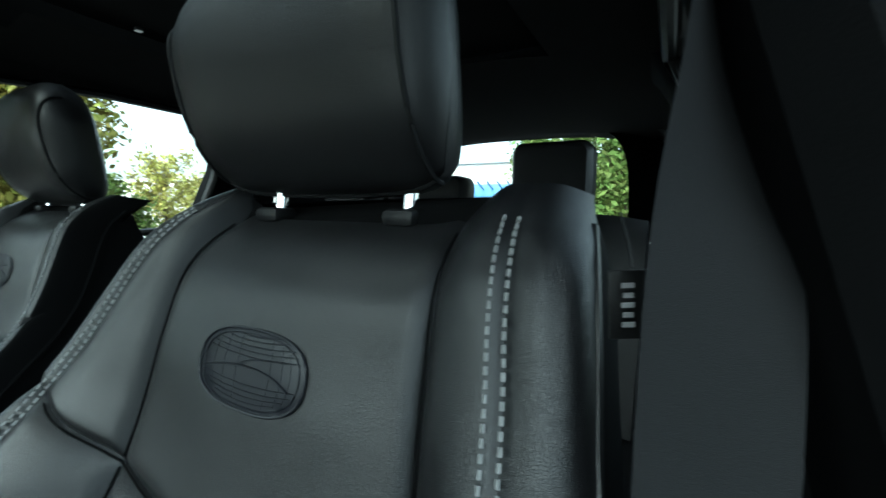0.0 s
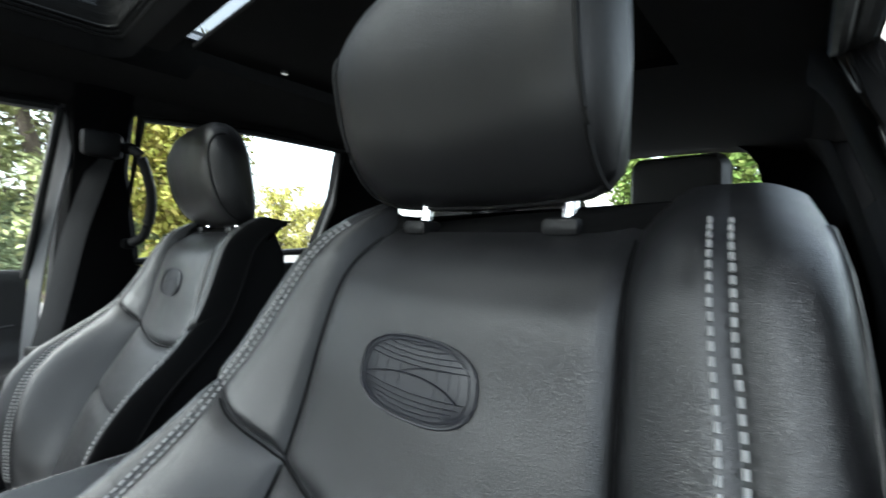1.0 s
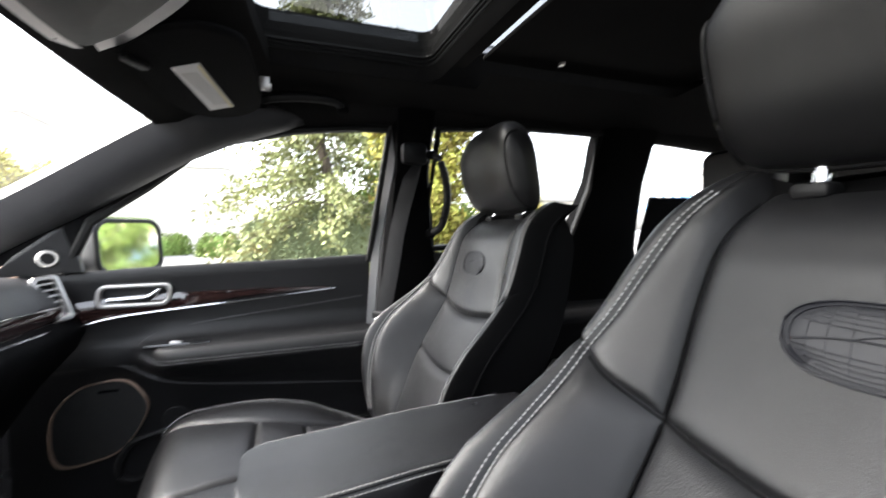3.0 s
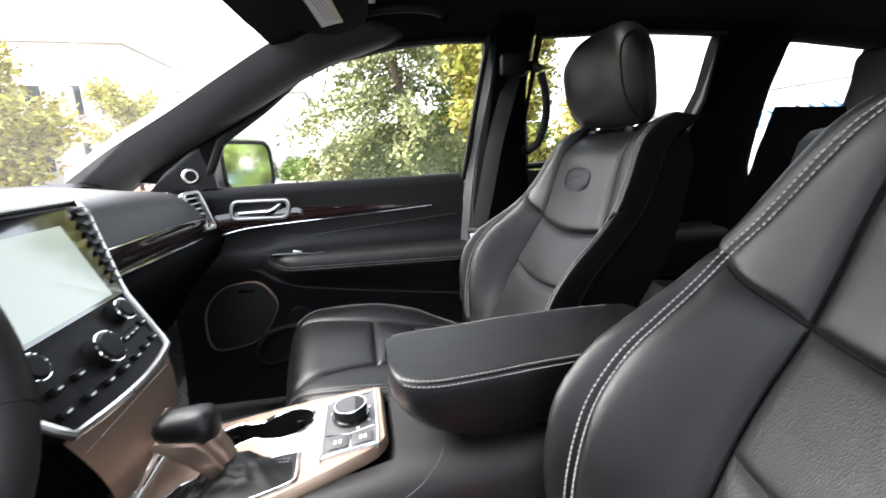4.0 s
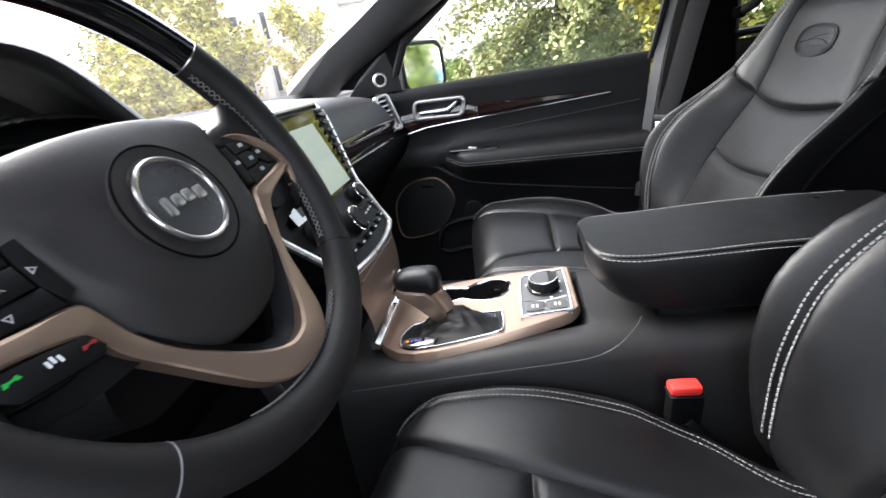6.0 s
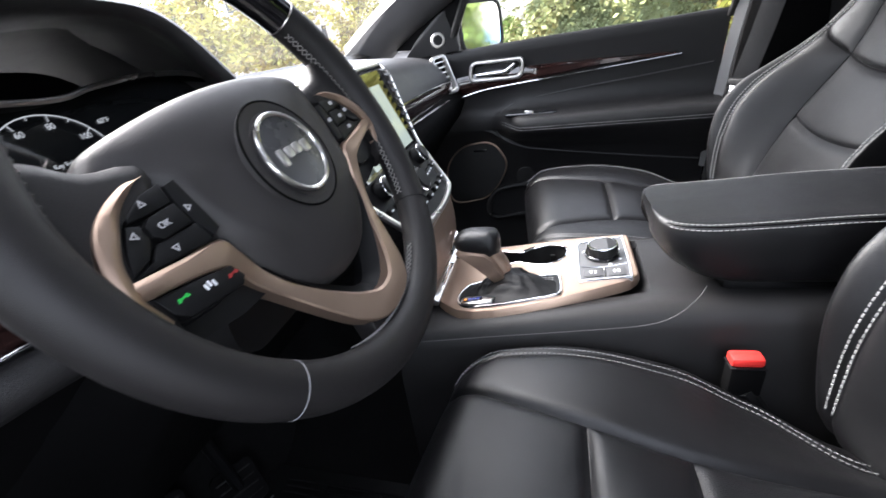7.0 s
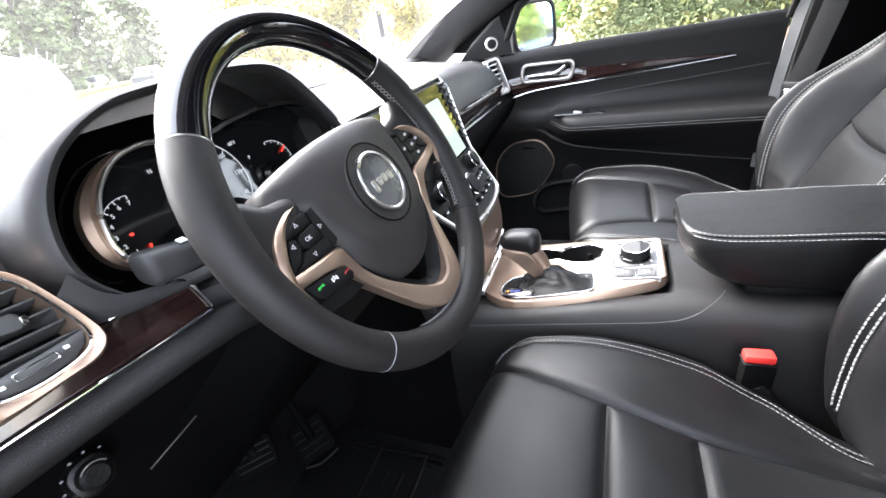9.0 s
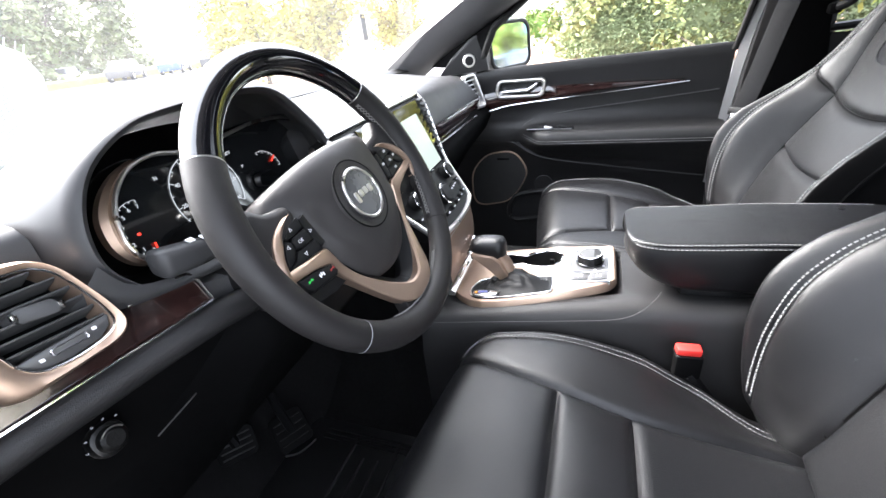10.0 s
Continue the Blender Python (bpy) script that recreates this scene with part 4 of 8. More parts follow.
            for dist, k in ((p * wdt, tucks[0]), ((1 - p) * wdt, tucks[1]), (q * (y1 - y0), tucks[2]), ((1 - q) * (y1 - y0), tucks[3])):
                t = max(t, k * math.exp(-(dist / 0.0055) ** 1.5))
            puff = 0.005 * math.sin(math.pi * p) * math.sin(math.pi * q)
            return V(cx + x, y + bow_at(x, y), ZC(a, y) - depth * t + puff)
        grid(bm, f, 24, 24)
        return part(name, bm, material, st, label, 80)

    cpanel("cushion_front_panel", 1, -1, 1, 0.487, 0.642, LEATHER, True, tucks=(1, 1, 1, 0))
    cpanel("cushion_insert", 1, -1, 1, 0.385, 0.487, LEATHER, True)
    cpanel("cushion_insert", 1, -1, 1, 0.08, 0.385, LEATHER_PERF, True)
    for sg in (1, -1):
        cpanel("thigh_bolster", sg, 1, 2, 0.08, 0.642, LEATHER, tucks=(1, 0.35, 0, 0))
        cpanel("thigh_bolster_edge", sg, 2, 3, 0.08, 0.642, LEATHER, tucks=(0.35, 0, 0, 0))
    bm = B()
    for sg in (1, -1):
        for off in (-0.005, 0.005):
            pts = []
            for k in range(44):
                y = 0.19 + 0.448 * k / 43
                s = 2 + off / (0.1 if off < 0 else 0.06)
                pts.append((cx + sg * XC(s, y), y + bow_at(sg * XC(s, y), y), ZC(s, y) + 0.0032))
            stitches(bm, pts, 0.0038, 0.0022, 0.0007)
    part("cushion_stitching", bm, THREAD, st, "pale double rows of stitching", kind="stuff")
    bm = B()
    rings = []
    for k in range(15):
        y = 0.06 + 0.58 * k / 14
        w = curve2(y, wxc) * 0.985
        top_z = ZC(3, y) - 0.002
        rings.append([V(cx + a * w, y + bow_at(a * w, y) - 0.003, z) for a, z in ((-1, top_z), (-0.97, 0.74), (-0.9, 0.66), (0.9, 0.66), (0.97, 0.74), (1, top_z), (0.7, top_z - 0.012), (0, top_z - 0.03), (-0.7, top_z - 0.012))])
    loft(bm, rings)
    part("cushion_base", bm, LEATHER, st, "black leather cushion sides", 60)
    bm = B()
    box(bm, (cx, 0.30, 0.60), (0.40, 0.44, 0.16), 0.02)
    part("seat_mount", bm, PLASTIC, st)
    for sg in (1, -1):
        bm = B()
        loft(bm, [[V(cx + sg * (0.262 + dx), y, z) for y, z in ((0.52, 0.66), (0.54, 0.72), (0.45, 0.755), (0.2, 0.77), (0.04, 0.82), (0.0, 0.74), (0.05, 0.64), (0.3, 0.63))] for dx in (0.0, 0.018)])
        part("side_shield", bm, SHADE_BLACK, st, "black plastic side shield")

    # headrest
    hc, hz = cx + 0.030, 1.425 if inner else 1.435

    def hr_pt(a, t, grow=0.0):
        sh = (1 - abs(a) ** 4.6) ** (1 / 2.8) if abs(a) < 1 else 0.02
        c, n_ = math.cos(t), math.sin(t)
        py = math.copysign(abs(c) ** 0.62, c)
        pz = math.copysign(abs(n_) ** (0.66 if n_ > 0 else 0.5), n_)
        yy = py * 0.052 * max(sh, 0.12) + math.copysign(grow, py) * (abs(py) > 0.05)
        up = (1 - abs(a) ** (1.9 if a > 0 and not inner else 3.0)) ** (1 / (1.5 if a > 0 and not inner else 2.1)) if abs(a) < 1 else 0.02
        zz = pz * (0.112 * max(up, 0.2) if n_ > 0 else 0.107 * max((1 - min(1, abs(a)) ** 9) ** (1 / 4.5), 0.3)) + math.copysign(grow, pz) * (abs(pz) > 0.05)
        bend = 0.016 * a * a
        return V(hc + a * 0.137, -0.082 + bend + yy + 0.16 * zz - (0.016 if zz > 0 else 0.022) * (zz / 0.1) ** 2 * (py > 0), hz + zz + 0.006 * a * a)
    bm = B()
    loft(bm, [[hr_pt(-1 + 2 * k / 24, 2 * math.pi * j / 40) for j in range(40)] for k in range(25)])
    hr = part("headrest", bm, LEATHER, st, "black leather headrest", 70)
    for a_ in (-0.86, 0.88):
        bm = B()
        tube(bm, [hr_pt(a_, -0.45 * math.pi + 0.95 * math.pi * k / 24, -0.0006) for k in range(25)], 0.0022, 6)
        part("headrest_seam", bm, PLASTIC, hr)
    bm = B()
    tube(bm, [hr_pt(-0.86 + 1.74 * k / 24, -0.40 * math.pi, -0.0004) for k in range(25)], 0.0022, 6)
    part("headrest_seam", bm, PLASTIC, hr)
    for sg in (1, -1):
        bm = B()
        tube(bm, spline([(cx + 0.016 + sg * 0.074, -0.100, 1.37), (cx + 0.016 + sg * 0.074, -0.098, 1.33), (cx + 0.016 + sg * 0.074, -0.090, 1.27)], 4), 0.0065, 12)
        part("headrest_post", bm, CHROME, hr, "chrome post")
        bm = B()
        box(bm, (cx + 0.016 + sg * 0.074, -0.090, 1.312), (0.03, 0.028, 0.014), 0.005)
        part("post_sleeve", bm, PLASTIC, hr)
    return st


driver_seat = make_seat("black leather driver seat with pale stitching and embossed emblem")
passenger_seat = make_seat("black leather passenger seat beside the console", True)
passenger_seat.location = (-0.392 + 0.760, 0.3 - 0.08, 0.52)

# rear bench with headrests
bench = thing("rear_bench", (0, -1.0, 0.55), "black leather rear bench behind the front seats", "car seat")
bm = B()
loft(bm, [[V(x, y - 0.02 * (abs(x) / 0.6) ** 4, z - 0.03 * (abs(x) / 0.62) ** 6) for y, z in ((-0.76, 0.86), (-0.83, 1.02), (-0.89, 1.2), (-0.92, 1.30), (-0.96, 1.335), (-1.02, 1.32), (-1.02, 0.86))] for x in [-0.58 + 0.0725 * i for i in range(17)]])
part("backrest", bm, VINYL, bench)
bm = B()
loft(bm, [[V(x, y, z) for y, z in ((-0.45, 0.66), (-0.42, 0.80), (-0.47, 0.86), (-0.88, 0.82), (-0.95, 0.66))] for x in [-0.62 + 0.155 * i for i in range(9)]])
part("cushion", bm, LEATHER, bench)
for hxx, w, h in ((-0.345, 0.105, 0.13), (0.0, 0.10, 0.05), (0.345, 0.105, 0.13)):
    bm = B()
    loft(bm, [[V(hxx + a * k, -0.955 + dy, 1.365 + h / 2 + b * k) for a, b in rrect(2 * w, h + 0.04, 0.03, 5)] for dy, k in ((0.045, 0.80), (0.05, 0.88), (0.03, 1.0), (-0.03, 1.0), (-0.045, 0.9))])
    part("rear_headrest", bm, VINYL, bench, "black rear headrest", 60)


# ---------------------------------------------------------------- seat belts
def make_belt(s, label, dy=0.0):
    b = thing("seat_belt", (s * 0.66, 0.05 + dy, 0.6), label, "seat belt", "seat belts")
    bm = B()
    if s > 0:
        pts = spline([(0.640, -0.022, 1.50), (0.648, -0.002, 1.42), (0.650, 0.031, 1.30), (0.650, 0.062, 1.14), (0.650, 0.082, 1.05), (0.660, 0.100, 0.95), (0.675, 0.105, 0.80), (0.68, 0.10, 0.62)], 8)
        tube(bm, pts, 0, flat=(0.047, 0.0022, (1, -0.75, 0)))
    else:
        # the driver's belt hangs twisted: edge on near the guide, flat to the cabin lower down
        one = spline([(-0.622, 0.030, 1.50), (-0.6385, 0.033, 1.42), (-0.6374, 0.033, 1.378), (-0.6318, 0.033, 1.331), (-0.6298, 0.033, 1.303), (-0.6290, 0.033, 1.274), (-0.6290, 0.033, 1.22), (-0.632, 0.036, 1.10), (-0.645, 0.06, 0.95), (-0.66, 0.09, 0.80), (-0.67, 0.10, 0.62)], 6)
        two = spline([(-0.626, -0.017, 1.50), (-0.649, -0.013, 1.42), (-0.656, -0.010, 1.378), (-0.668, 0.003, 1.331), (-0.6735, 0.016, 1.303), (-0.675, 0.025, 1.274), (-0.676, 0.030, 1.22), (-0.679, 0.036, 1.10), (-0.692, 0.06, 0.95), (-0.707, 0.09, 0.80), (-0.717, 0.10, 0.62)], 6)
        loft(bm, [[a, a.lerp(b, 0.5) + V(0.0008, 0.0008, 0), b, a.lerp(b, 0.5) - V(0.0008, 0.0008, 0)] for a, b in zip(one, two)])
    part("webbing", bm, WEB, b, "dark grey belt webbing", 20)
    bm = B()
    box(bm, (s * 0.622, -0.01, 1.50), (0.03, 0.075, 0.06), 0.012)
    part("belt_guide", bm, PLASTIC, b)
    bm = B()
    rot = pose(0, 0, 0, 8, 0, s * 42)
    tx_, ty_ = (0.657, 0.046) if s < 0 else (0.643, 0.088)
    box(bm, (s * tx_, ty_, 1.045), (0.062, 0.010, 0.022), 0.004, rot)
    tg = part("tongue", bm, PLASTIC, b, "belt tongue")
    bm = B()
    box(bm, (s * (tx_ - 0.003), ty_ + 0.012, 1.018), (0.026, 0.004, 0.044), 0.002, rot)
    part("tongue_plate", bm, CHROME, tg, "steel latch plate")
    return b


make_belt(1, "dark grey seat belt hanging at the passenger pillar")
make_belt(-1, "dark grey seat belt hanging beside the driver seat")
bk = thing("belt_buckle", (-0.165, 0.31, 0.7), "black seat belt buckle with red release button", "buckle")
bm = B()
box(bm, (-0.158, 0.299, 0.833), (0.022, 0.040, 0.046), 0.006, pose(0, 0, 0, 0, 0, 4))
part("buckle_body", bm, SHADE_BLACK, bk)
bm = B()
box(bm, (-0.158, 0.300, 0.8565), (0.0215, 0.0395, 0.002), 0.0008, pose(0, 0, 0, 0, 0, 4))
part("buckle_edge", bm, PLASTIC, bk)
bm = B()
box(bm, (-0.158, 0.301, 0.864), (0.0195, 0.036, 0.013), 0.004, pose(0, 0, 0, 0, 0, 4))
part("release_button", bm, RED, bk, "red release button")
bm = B()
tube(bm, spline([(-0.16, 0.298, 0.818), (-0.158, 0.24, 0.74), (-0.155, 0.18, 0.70)], 5), 0.012, 8)
part("buckle_stalk", bm, PLASTIC, bk)
# hang tag on the driver seat's outer side
TG = V(-0.621, -0.018, 1.276)
tag = thing("hang_tag", TG, "black card tag with pale print hung on the driver seat", "tag")
TR = pose(0, 0, 0, 0, 4, 24)
bm = B()
box(bm, TG, (0.019, 0.002, 0.032), 0.001, TR)
part("card", bm, PLASTIC, tag)
for k in range(5):
    bm = B()
    box(bm, TG + TR @ V(0.001, 0.0014, 0.009 - 0.0045 * k), (0.0045 if k % 2 else 0.0055, 0.0008, 0.0022), 0, TR)
    part("print_bar", bm, DIM_MARK, tag)
bm = B()
tube(bm, [TG + V(0, 0, 0.017), TG + V(0.003, -0.006, 0.03), TG + V(0.008, -0.02, 0.042)], 0.0006, 5)
part("cord", bm, PLASTIC, tag)


# ---------------------------------------------------------------- dashboard
dash = thing("dashboard", (0, 1.0, 0.75), "soft grey-black dashboard with dark wood and bronze trim", "dashboard")


def dash_profile(x):
    """(y, z) outline of the dashboard from the windshield to the knees at x."""
    edge = 0.03 * (abs(x) / 0.72) ** 3
    d = smooth((-0.43 - x) / 0.04) * (0.028 + 0.27 * max(0, -0.476 - x))
    u = smooth((-0.47 - x) / 0.07)
    v = 0.24 * (-0.602 - x)

    c = smooth((x + 0.555) / 0.02) * smooth((-0.135 - x) / 0.02)

    def mix(y, z, y2, z2, y3, z3):
        y, z = y + (y2 + v - y) * u, z + (z2 - z) * u
        return (y + (y3 - y) * c, z + (z3 - z) * c)
    return [(1.40 - 0.22 * (x / 0.75) ** 2, 1.195), (1.20, 1.214), mix(1.0, 1.222 - edge, 1.0, 1.240, 1.02, 1.222), mix(0.92, 1.216 - edge, 0.925, 1.247, 1.0, 1.216), mix(0.88, 1.205 - edge, 0.902, 1.243, 0.998, 1.20), mix(0.865, 1.19 - edge, 0.892, 1.233, 0.996, 1.18), mix(0.855, 1.165 - edge * 0.6, 0.894, 1.165, 0.994, 1.146), (0.838 + d, 1.125),
            (0.835 + d, 1.105), (0.832 + d, 1.085), (0.808 + d * 1.6, 1.068), (0.806 + d * 1.6, 1.045), (0.825 + d * 1.4, 1.005), (0.90 + d, 0.92), (0.98, 0.80), (1.16, 0.74)]


bm = B()
grid(bm, lambda p, q: (lambda x: V(x, *dash_profile(x)[int(round(q * 9))]))(-0.70 + 1.455 * p), 72, 9)
part("dash_body", bm, DASH, dash, "soft grey-black dash pad", 60)
# lower dash in the near-black that carries painted shade
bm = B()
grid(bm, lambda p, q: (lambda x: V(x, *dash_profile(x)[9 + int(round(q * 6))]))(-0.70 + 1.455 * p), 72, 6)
part("dash_underside", bm, SHADE_BLACK, dash, "black lower dash", 60)

# passenger side wood strip, chrome line and end vent
bm = B()
grid(bm, lambda p, q: V(0.215 + 0.475 * p, 0.826 - 0.004 * math.sin(math.pi * q) - 0.012 * p * 0, 1.085 + 0.012 * p * 0.3 + (0.045 - 0.012 * p) * q), 10, 6)
part("dash_wood_strip", bm, WOOD, dash, "dark lacquered wood strip")
bm = B()
tube(bm, spline([(0.215, 0.822, 1.083), (0.45, 0.821, 1.078), (0.62, 0.820, 1.072), (0.70, 0.822, 1.063), (0.735, 0.828, 1.058)], 6), 0.0035, 8)
part("dash_chrome_line", bm, CHROME, dash, "bright chrome line")
bm = B()
tube(bm, spline([(0.215, 0.822, 1.131), (0.45, 0.821, 1.128), (0.68, 0.820, 1.118)], 6), 0.002, 8)
part("dash_chrome_line", bm, CHROME, dash)
VM = Matrix.Translation((0.695, 0.846, 1.135)) @ Matrix(((0.75, 0.15, -0.62, 0), (-0.62, 0.35, -0.75, 0), (0.1, 0.92, 0.25, 0), (0, 0, 0, 1)))


def vm(a, b, h):
    return VM @ V(a, b, h)


ring_part("end_vent_bezel", rrect(0.056, 0.115, 0.012), rrect(0.036, 0.092, 0.008), vm, 0.008, SATIN, dash, "satin silver vent surround")
bm = B()
prism(bm, rrect(0.04, 0.096, 0.008), lambda a, b, h: vm(a, b, -0.012 + h), 0.003)
part("vent_backing", bm, PLASTIC, dash)
for k in range(6):
    bm = B()
    prism(bm, rrect(0.036, 0.004, 0.0015, 2, (0, -0.038 + 0.0152 * k)), lambda a, b, h: vm(a, b, -0.006 + h), 0.006)
    part("vent_slat", bm, SATIN, dash)

# driver side vent
LM = Matrix.Translation((-0.603, 0.854, 1.177)) @ Matrix(((0.97, 0, 0.25, 0), (-0.24, 0.25, -0.93, 0), (-0.03, 0.96, 0.25, 0), (0, 0, 0, 1)))


def lm(a, b, h):
    return LM @ V(a, b, h)


SLAT = mat("satin_black_vent_plastic", (0.034, 0.034, 0.035), rough=0.35, var=0.08)
VO = [(-0.050, 0.058), (-0.020, 0.0585), (0.010, 0.0550), (0.0246, 0.0510), (0.0360, 0.0400), (0.0435, 0.0195), (0.0504, -0.0050), (0.0525, -0.0240), (0.0420, -0.0355), (0.0220, -0.0390), (-0.0115, -0.0437), (-0.030, -0.0440), (-0.0395, -0.036), (-0.045, -0.010), (-0.055, 0.025), (-0.058, 0.050)]
VI = [(-0.036, 0.0480), (-0.018, 0.0490), (0.0056, 0.0467), (0.0213, 0.0450), (0.0323, 0.0360), (0.0389, 0.0184), (0.0448, -0.0071), (0.0435, -0.0210), (0.0325, -0.0286), (0.0100, -0.0323), (-0.008, -0.0310), (-0.0150, -0.0270), (-0.0205, -0.0173), (-0.0235, -0.003), (-0.030, 0.020), (-0.036, 0.042)]
vo, vi = ([(p.x, p.y) for p in spline([(a, b, 0) for a, b in ring], 4, True)] for ring in (VO, VI))
bm = B()
mixed = lambda k: [(o_[0] + (i_[0] - o_[0]) * k, o_[1] + (i_[1] - o_[1]) * k) for o_, i_ in zip(vo, vi)]
loft(bm, [[lm(a, b, h) for a, b in mixed(k)] for k, h in ((0.0, -0.006), (0.0, 0.003), (0.06, 0.0060), (0.30, 0.0085), (0.75, 0.0075), (0.94, 0.0050), (1.0, 0.001), (1.0, -0.018))], caps=False)
bz = part("vent_bezel", bm, BRONZE, dash, "satin bronze vent surround", 40)
bm = B()
tube(bm, [lm(a, b, 0.0058) for a, b in mixed(0.97)], 0.0011, 6, True)
part("vent_chrome_edge", bm, CHROME, bz)
bm = B()
prism(bm, mixed(0.96), lambda a, b, h: lm(a, b, -0.022 + h), 0.003)
part("vent_backing", bm, SHADE_BLACK, bz)
for k in range(6):
    bm = B()
    y = 0.0420 - 0.0107 * k
    xl, xr = (-0.036 + 0.0026 * k, (0.0235, 0.0335, 0.0375, 0.0402, 0.0424, 0.0442)[k])
    loft(bm, [[lm(x, y + b * 0.0030 + h * 0.42, h) for h, b in ((-0.014, -0.5), (0.0005, -0.5), (0.0022, -0.2), (0.0022, 0.2), (0.0005, 0.5), (-0.014, 0.5))] for x in (xl, (xl + xr) / 2, xr)])
    part("vent_slat", bm, SLAT, bz)
bm = B()
loft(bm, [[lm(0.010 + a * k, 0.0132 + b * k - 0.12 * a, h) for a, b in rrect(0.026, 0.013, 0.004, 4)] for h, k in ((-0.010, 1.0), (0.006, 1.0), (0.0075, 0.85))])
tb = part("vent_tab", bm, DASH, bz, "soft grey vent tab")
for sg in (-1, 1):
    bm = B()
    box(bm, lm(0.010 + sg * 0.0135, 0.0132 - sg * 0.0020, 0.0055), (0.004, 0.006, 0.007), 0.0015)
    part("vent_tab_tip", bm, CHROME, tb)
bm = B()
prism(bm, [(-0.0205, -0.0185), (0.0455, -0.0118), (0.0425, -0.0215), (0.0325, -0.0282), (0.010, -0.0318), (-0.008, -0.0305), (-0.0150, -0.0265)], lambda a, b, h: lm(a, b, -0.006 + h), 0.008, 0.001)
lp = part("vent_lower_plate", bm, SLAT, bz)
ring_part("vent_wheel_ring", [(a, b + 0.06 * a) for a, b in rrect(0.026, 0.0062, 0.0015, 3, (0.0135, -0.0215))], [(a, b + 0.06 * a) for a, b in rrect(0.0235, 0.0038, 0.001, 3, (0.0135, -0.0215))], lambda a, b, h: lm(a, b, 0.002 + h), 0.0018, CHROME, lp)
for a, b in ((-0.0055, -0.0232), (0.0325, -0.0180)):
    bm = B()
    prism(bm, rrect(0.0032, 0.0028, 0.0006, 2, (a, b)), lambda u, v, h: lm(u, v, 0.002 + h), 0.0005)
    part("vent_symbol", bm, MARK, lp)
# driver side wood strip, chrome edge and knee panel
bm = B()
grid(bm, lambda p, q: V(-0.70 + 0.226 * p - 0.006 * q * p, 0.826 + 0.058 * (1 - p) + 0.010 * q, 1.108 + 0.013 * p + (0.030 + 0.006 * p) * q), 10, 5)
part("dash_wood_strip", bm, WOOD, dash, "dark lacquered wood strip")
bm = B()
tube(bm, spline([(-0.715, 0.886, 1.107), (-0.627, 0.860, 1.115), (-0.544, 0.839, 1.119), (-0.476, 0.822, 1.122)], 6), 0.0014, 8)
part("dash_chrome_line", bm, CHROME, dash, "bright chrome line")
bm = B()
tube(bm, spline([(-0.540, 0.842, 1.158), (-0.51, 0.834, 1.160), (-0.482, 0.830, 1.156), (-0.474, 0.824, 1.124)], 6), 0.0018, 8)
part("dash_chrome_line", bm, CHROME, dash)
# knee panel shares the near-black with shade in its colour
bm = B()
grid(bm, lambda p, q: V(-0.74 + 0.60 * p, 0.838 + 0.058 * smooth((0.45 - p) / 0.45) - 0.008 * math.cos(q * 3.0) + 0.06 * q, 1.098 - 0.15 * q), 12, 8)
part("knee_panel", bm, SHADE_BLACK, dash, "black knee panel")
bm = B()
tube(bm, [p + V(0, 0.006, -0.0195) for p in spline([(-0.715, 0.886, 1.107), (-0.627, 0.860, 1.115), (-0.544, 0.839, 1.119), (-0.476, 0.822, 1.120), (-0.40, 0.815, 1.11), (-0.20, 0.815, 1.10)], 6)], 0.0165, 14)
part("padded_roll", bm, ROLL, dash, "soft grey-black padded roll", 60)
KM = Matrix.Translation((-0.598, 0.846, 1.062)) @ Matrix(((1, 0, 0, 0), (0, 0.35, -0.93, 0), (0, 0.93, 0.35, 0), (0, 0, 0, 1)))
bm = B()
prism(bm, rrect(0.030, 0.030, 0.012, 4, (-0.005, -0.002)), lambda a, b, h: KM @ V(a, b, -0.01 + h), 0.012, 0.004)
part("light_switch_plate", bm, RUBBER, dash)
bm = B()
disc(bm, KM @ V(-0.005, -0.002, 0.0), 0.0118, 0.012, KM.to_3x3().to_4x4(), 28, 0.003, 0.0105)
part("light_switch_knob", bm, RUBBER, dash, "round light switch knob")
# satin arc over part of the rim, shaped as the knob's glint
bm = B()
tube(bm, [KM @ V(-0.005 + 0.0106 * math.cos(t), -0.002 + 0.0106 * math.sin(t), 0.0118) for t in [math.pi * (0.15 + 0.6 * k / 14) for k in range(15)]], 0.0007, 6)
part("knob_ring", bm, SATIN, dash)
for k, a in enumerate((170, 140, 105, 75, 45)):
    bm = B()
    box(bm, KM @ V(-0.005 + 0.019 * math.cos(radians(a)), -0.002 + 0.019 * math.sin(radians(a)), 0.0035), (0.0020, 0.001, 0.0012))
    part("switch_mark", bm, DIM_MARK, dash)
bm = B()
tube(bm, [KM @ V(0.02, -0.030, 0.006), KM @ V(0.07, -0.026, 0.004)], 0.0007, 6)
part("panel_seam_line", bm, SATIN, dash)

# instrument cluster and hood
CXX, CY = -0.370, 0.874
bm = B()
arch = [(-0.152, 1.166), (-0.170, 1.195), (-0.170, 1.225), (-0.158, 1.255), (-0.136, 1.279), (-0.10, 1.297), (-0.06, 1.304), (0.045, 1.306), (0.108, 1.293), (0.160, 1.245), (0.184, 1.205), (0.19, 1.14)]
ar = [(p.x, p.z) for p in spline([(a, 0, z) for a, z in arch], 5)]


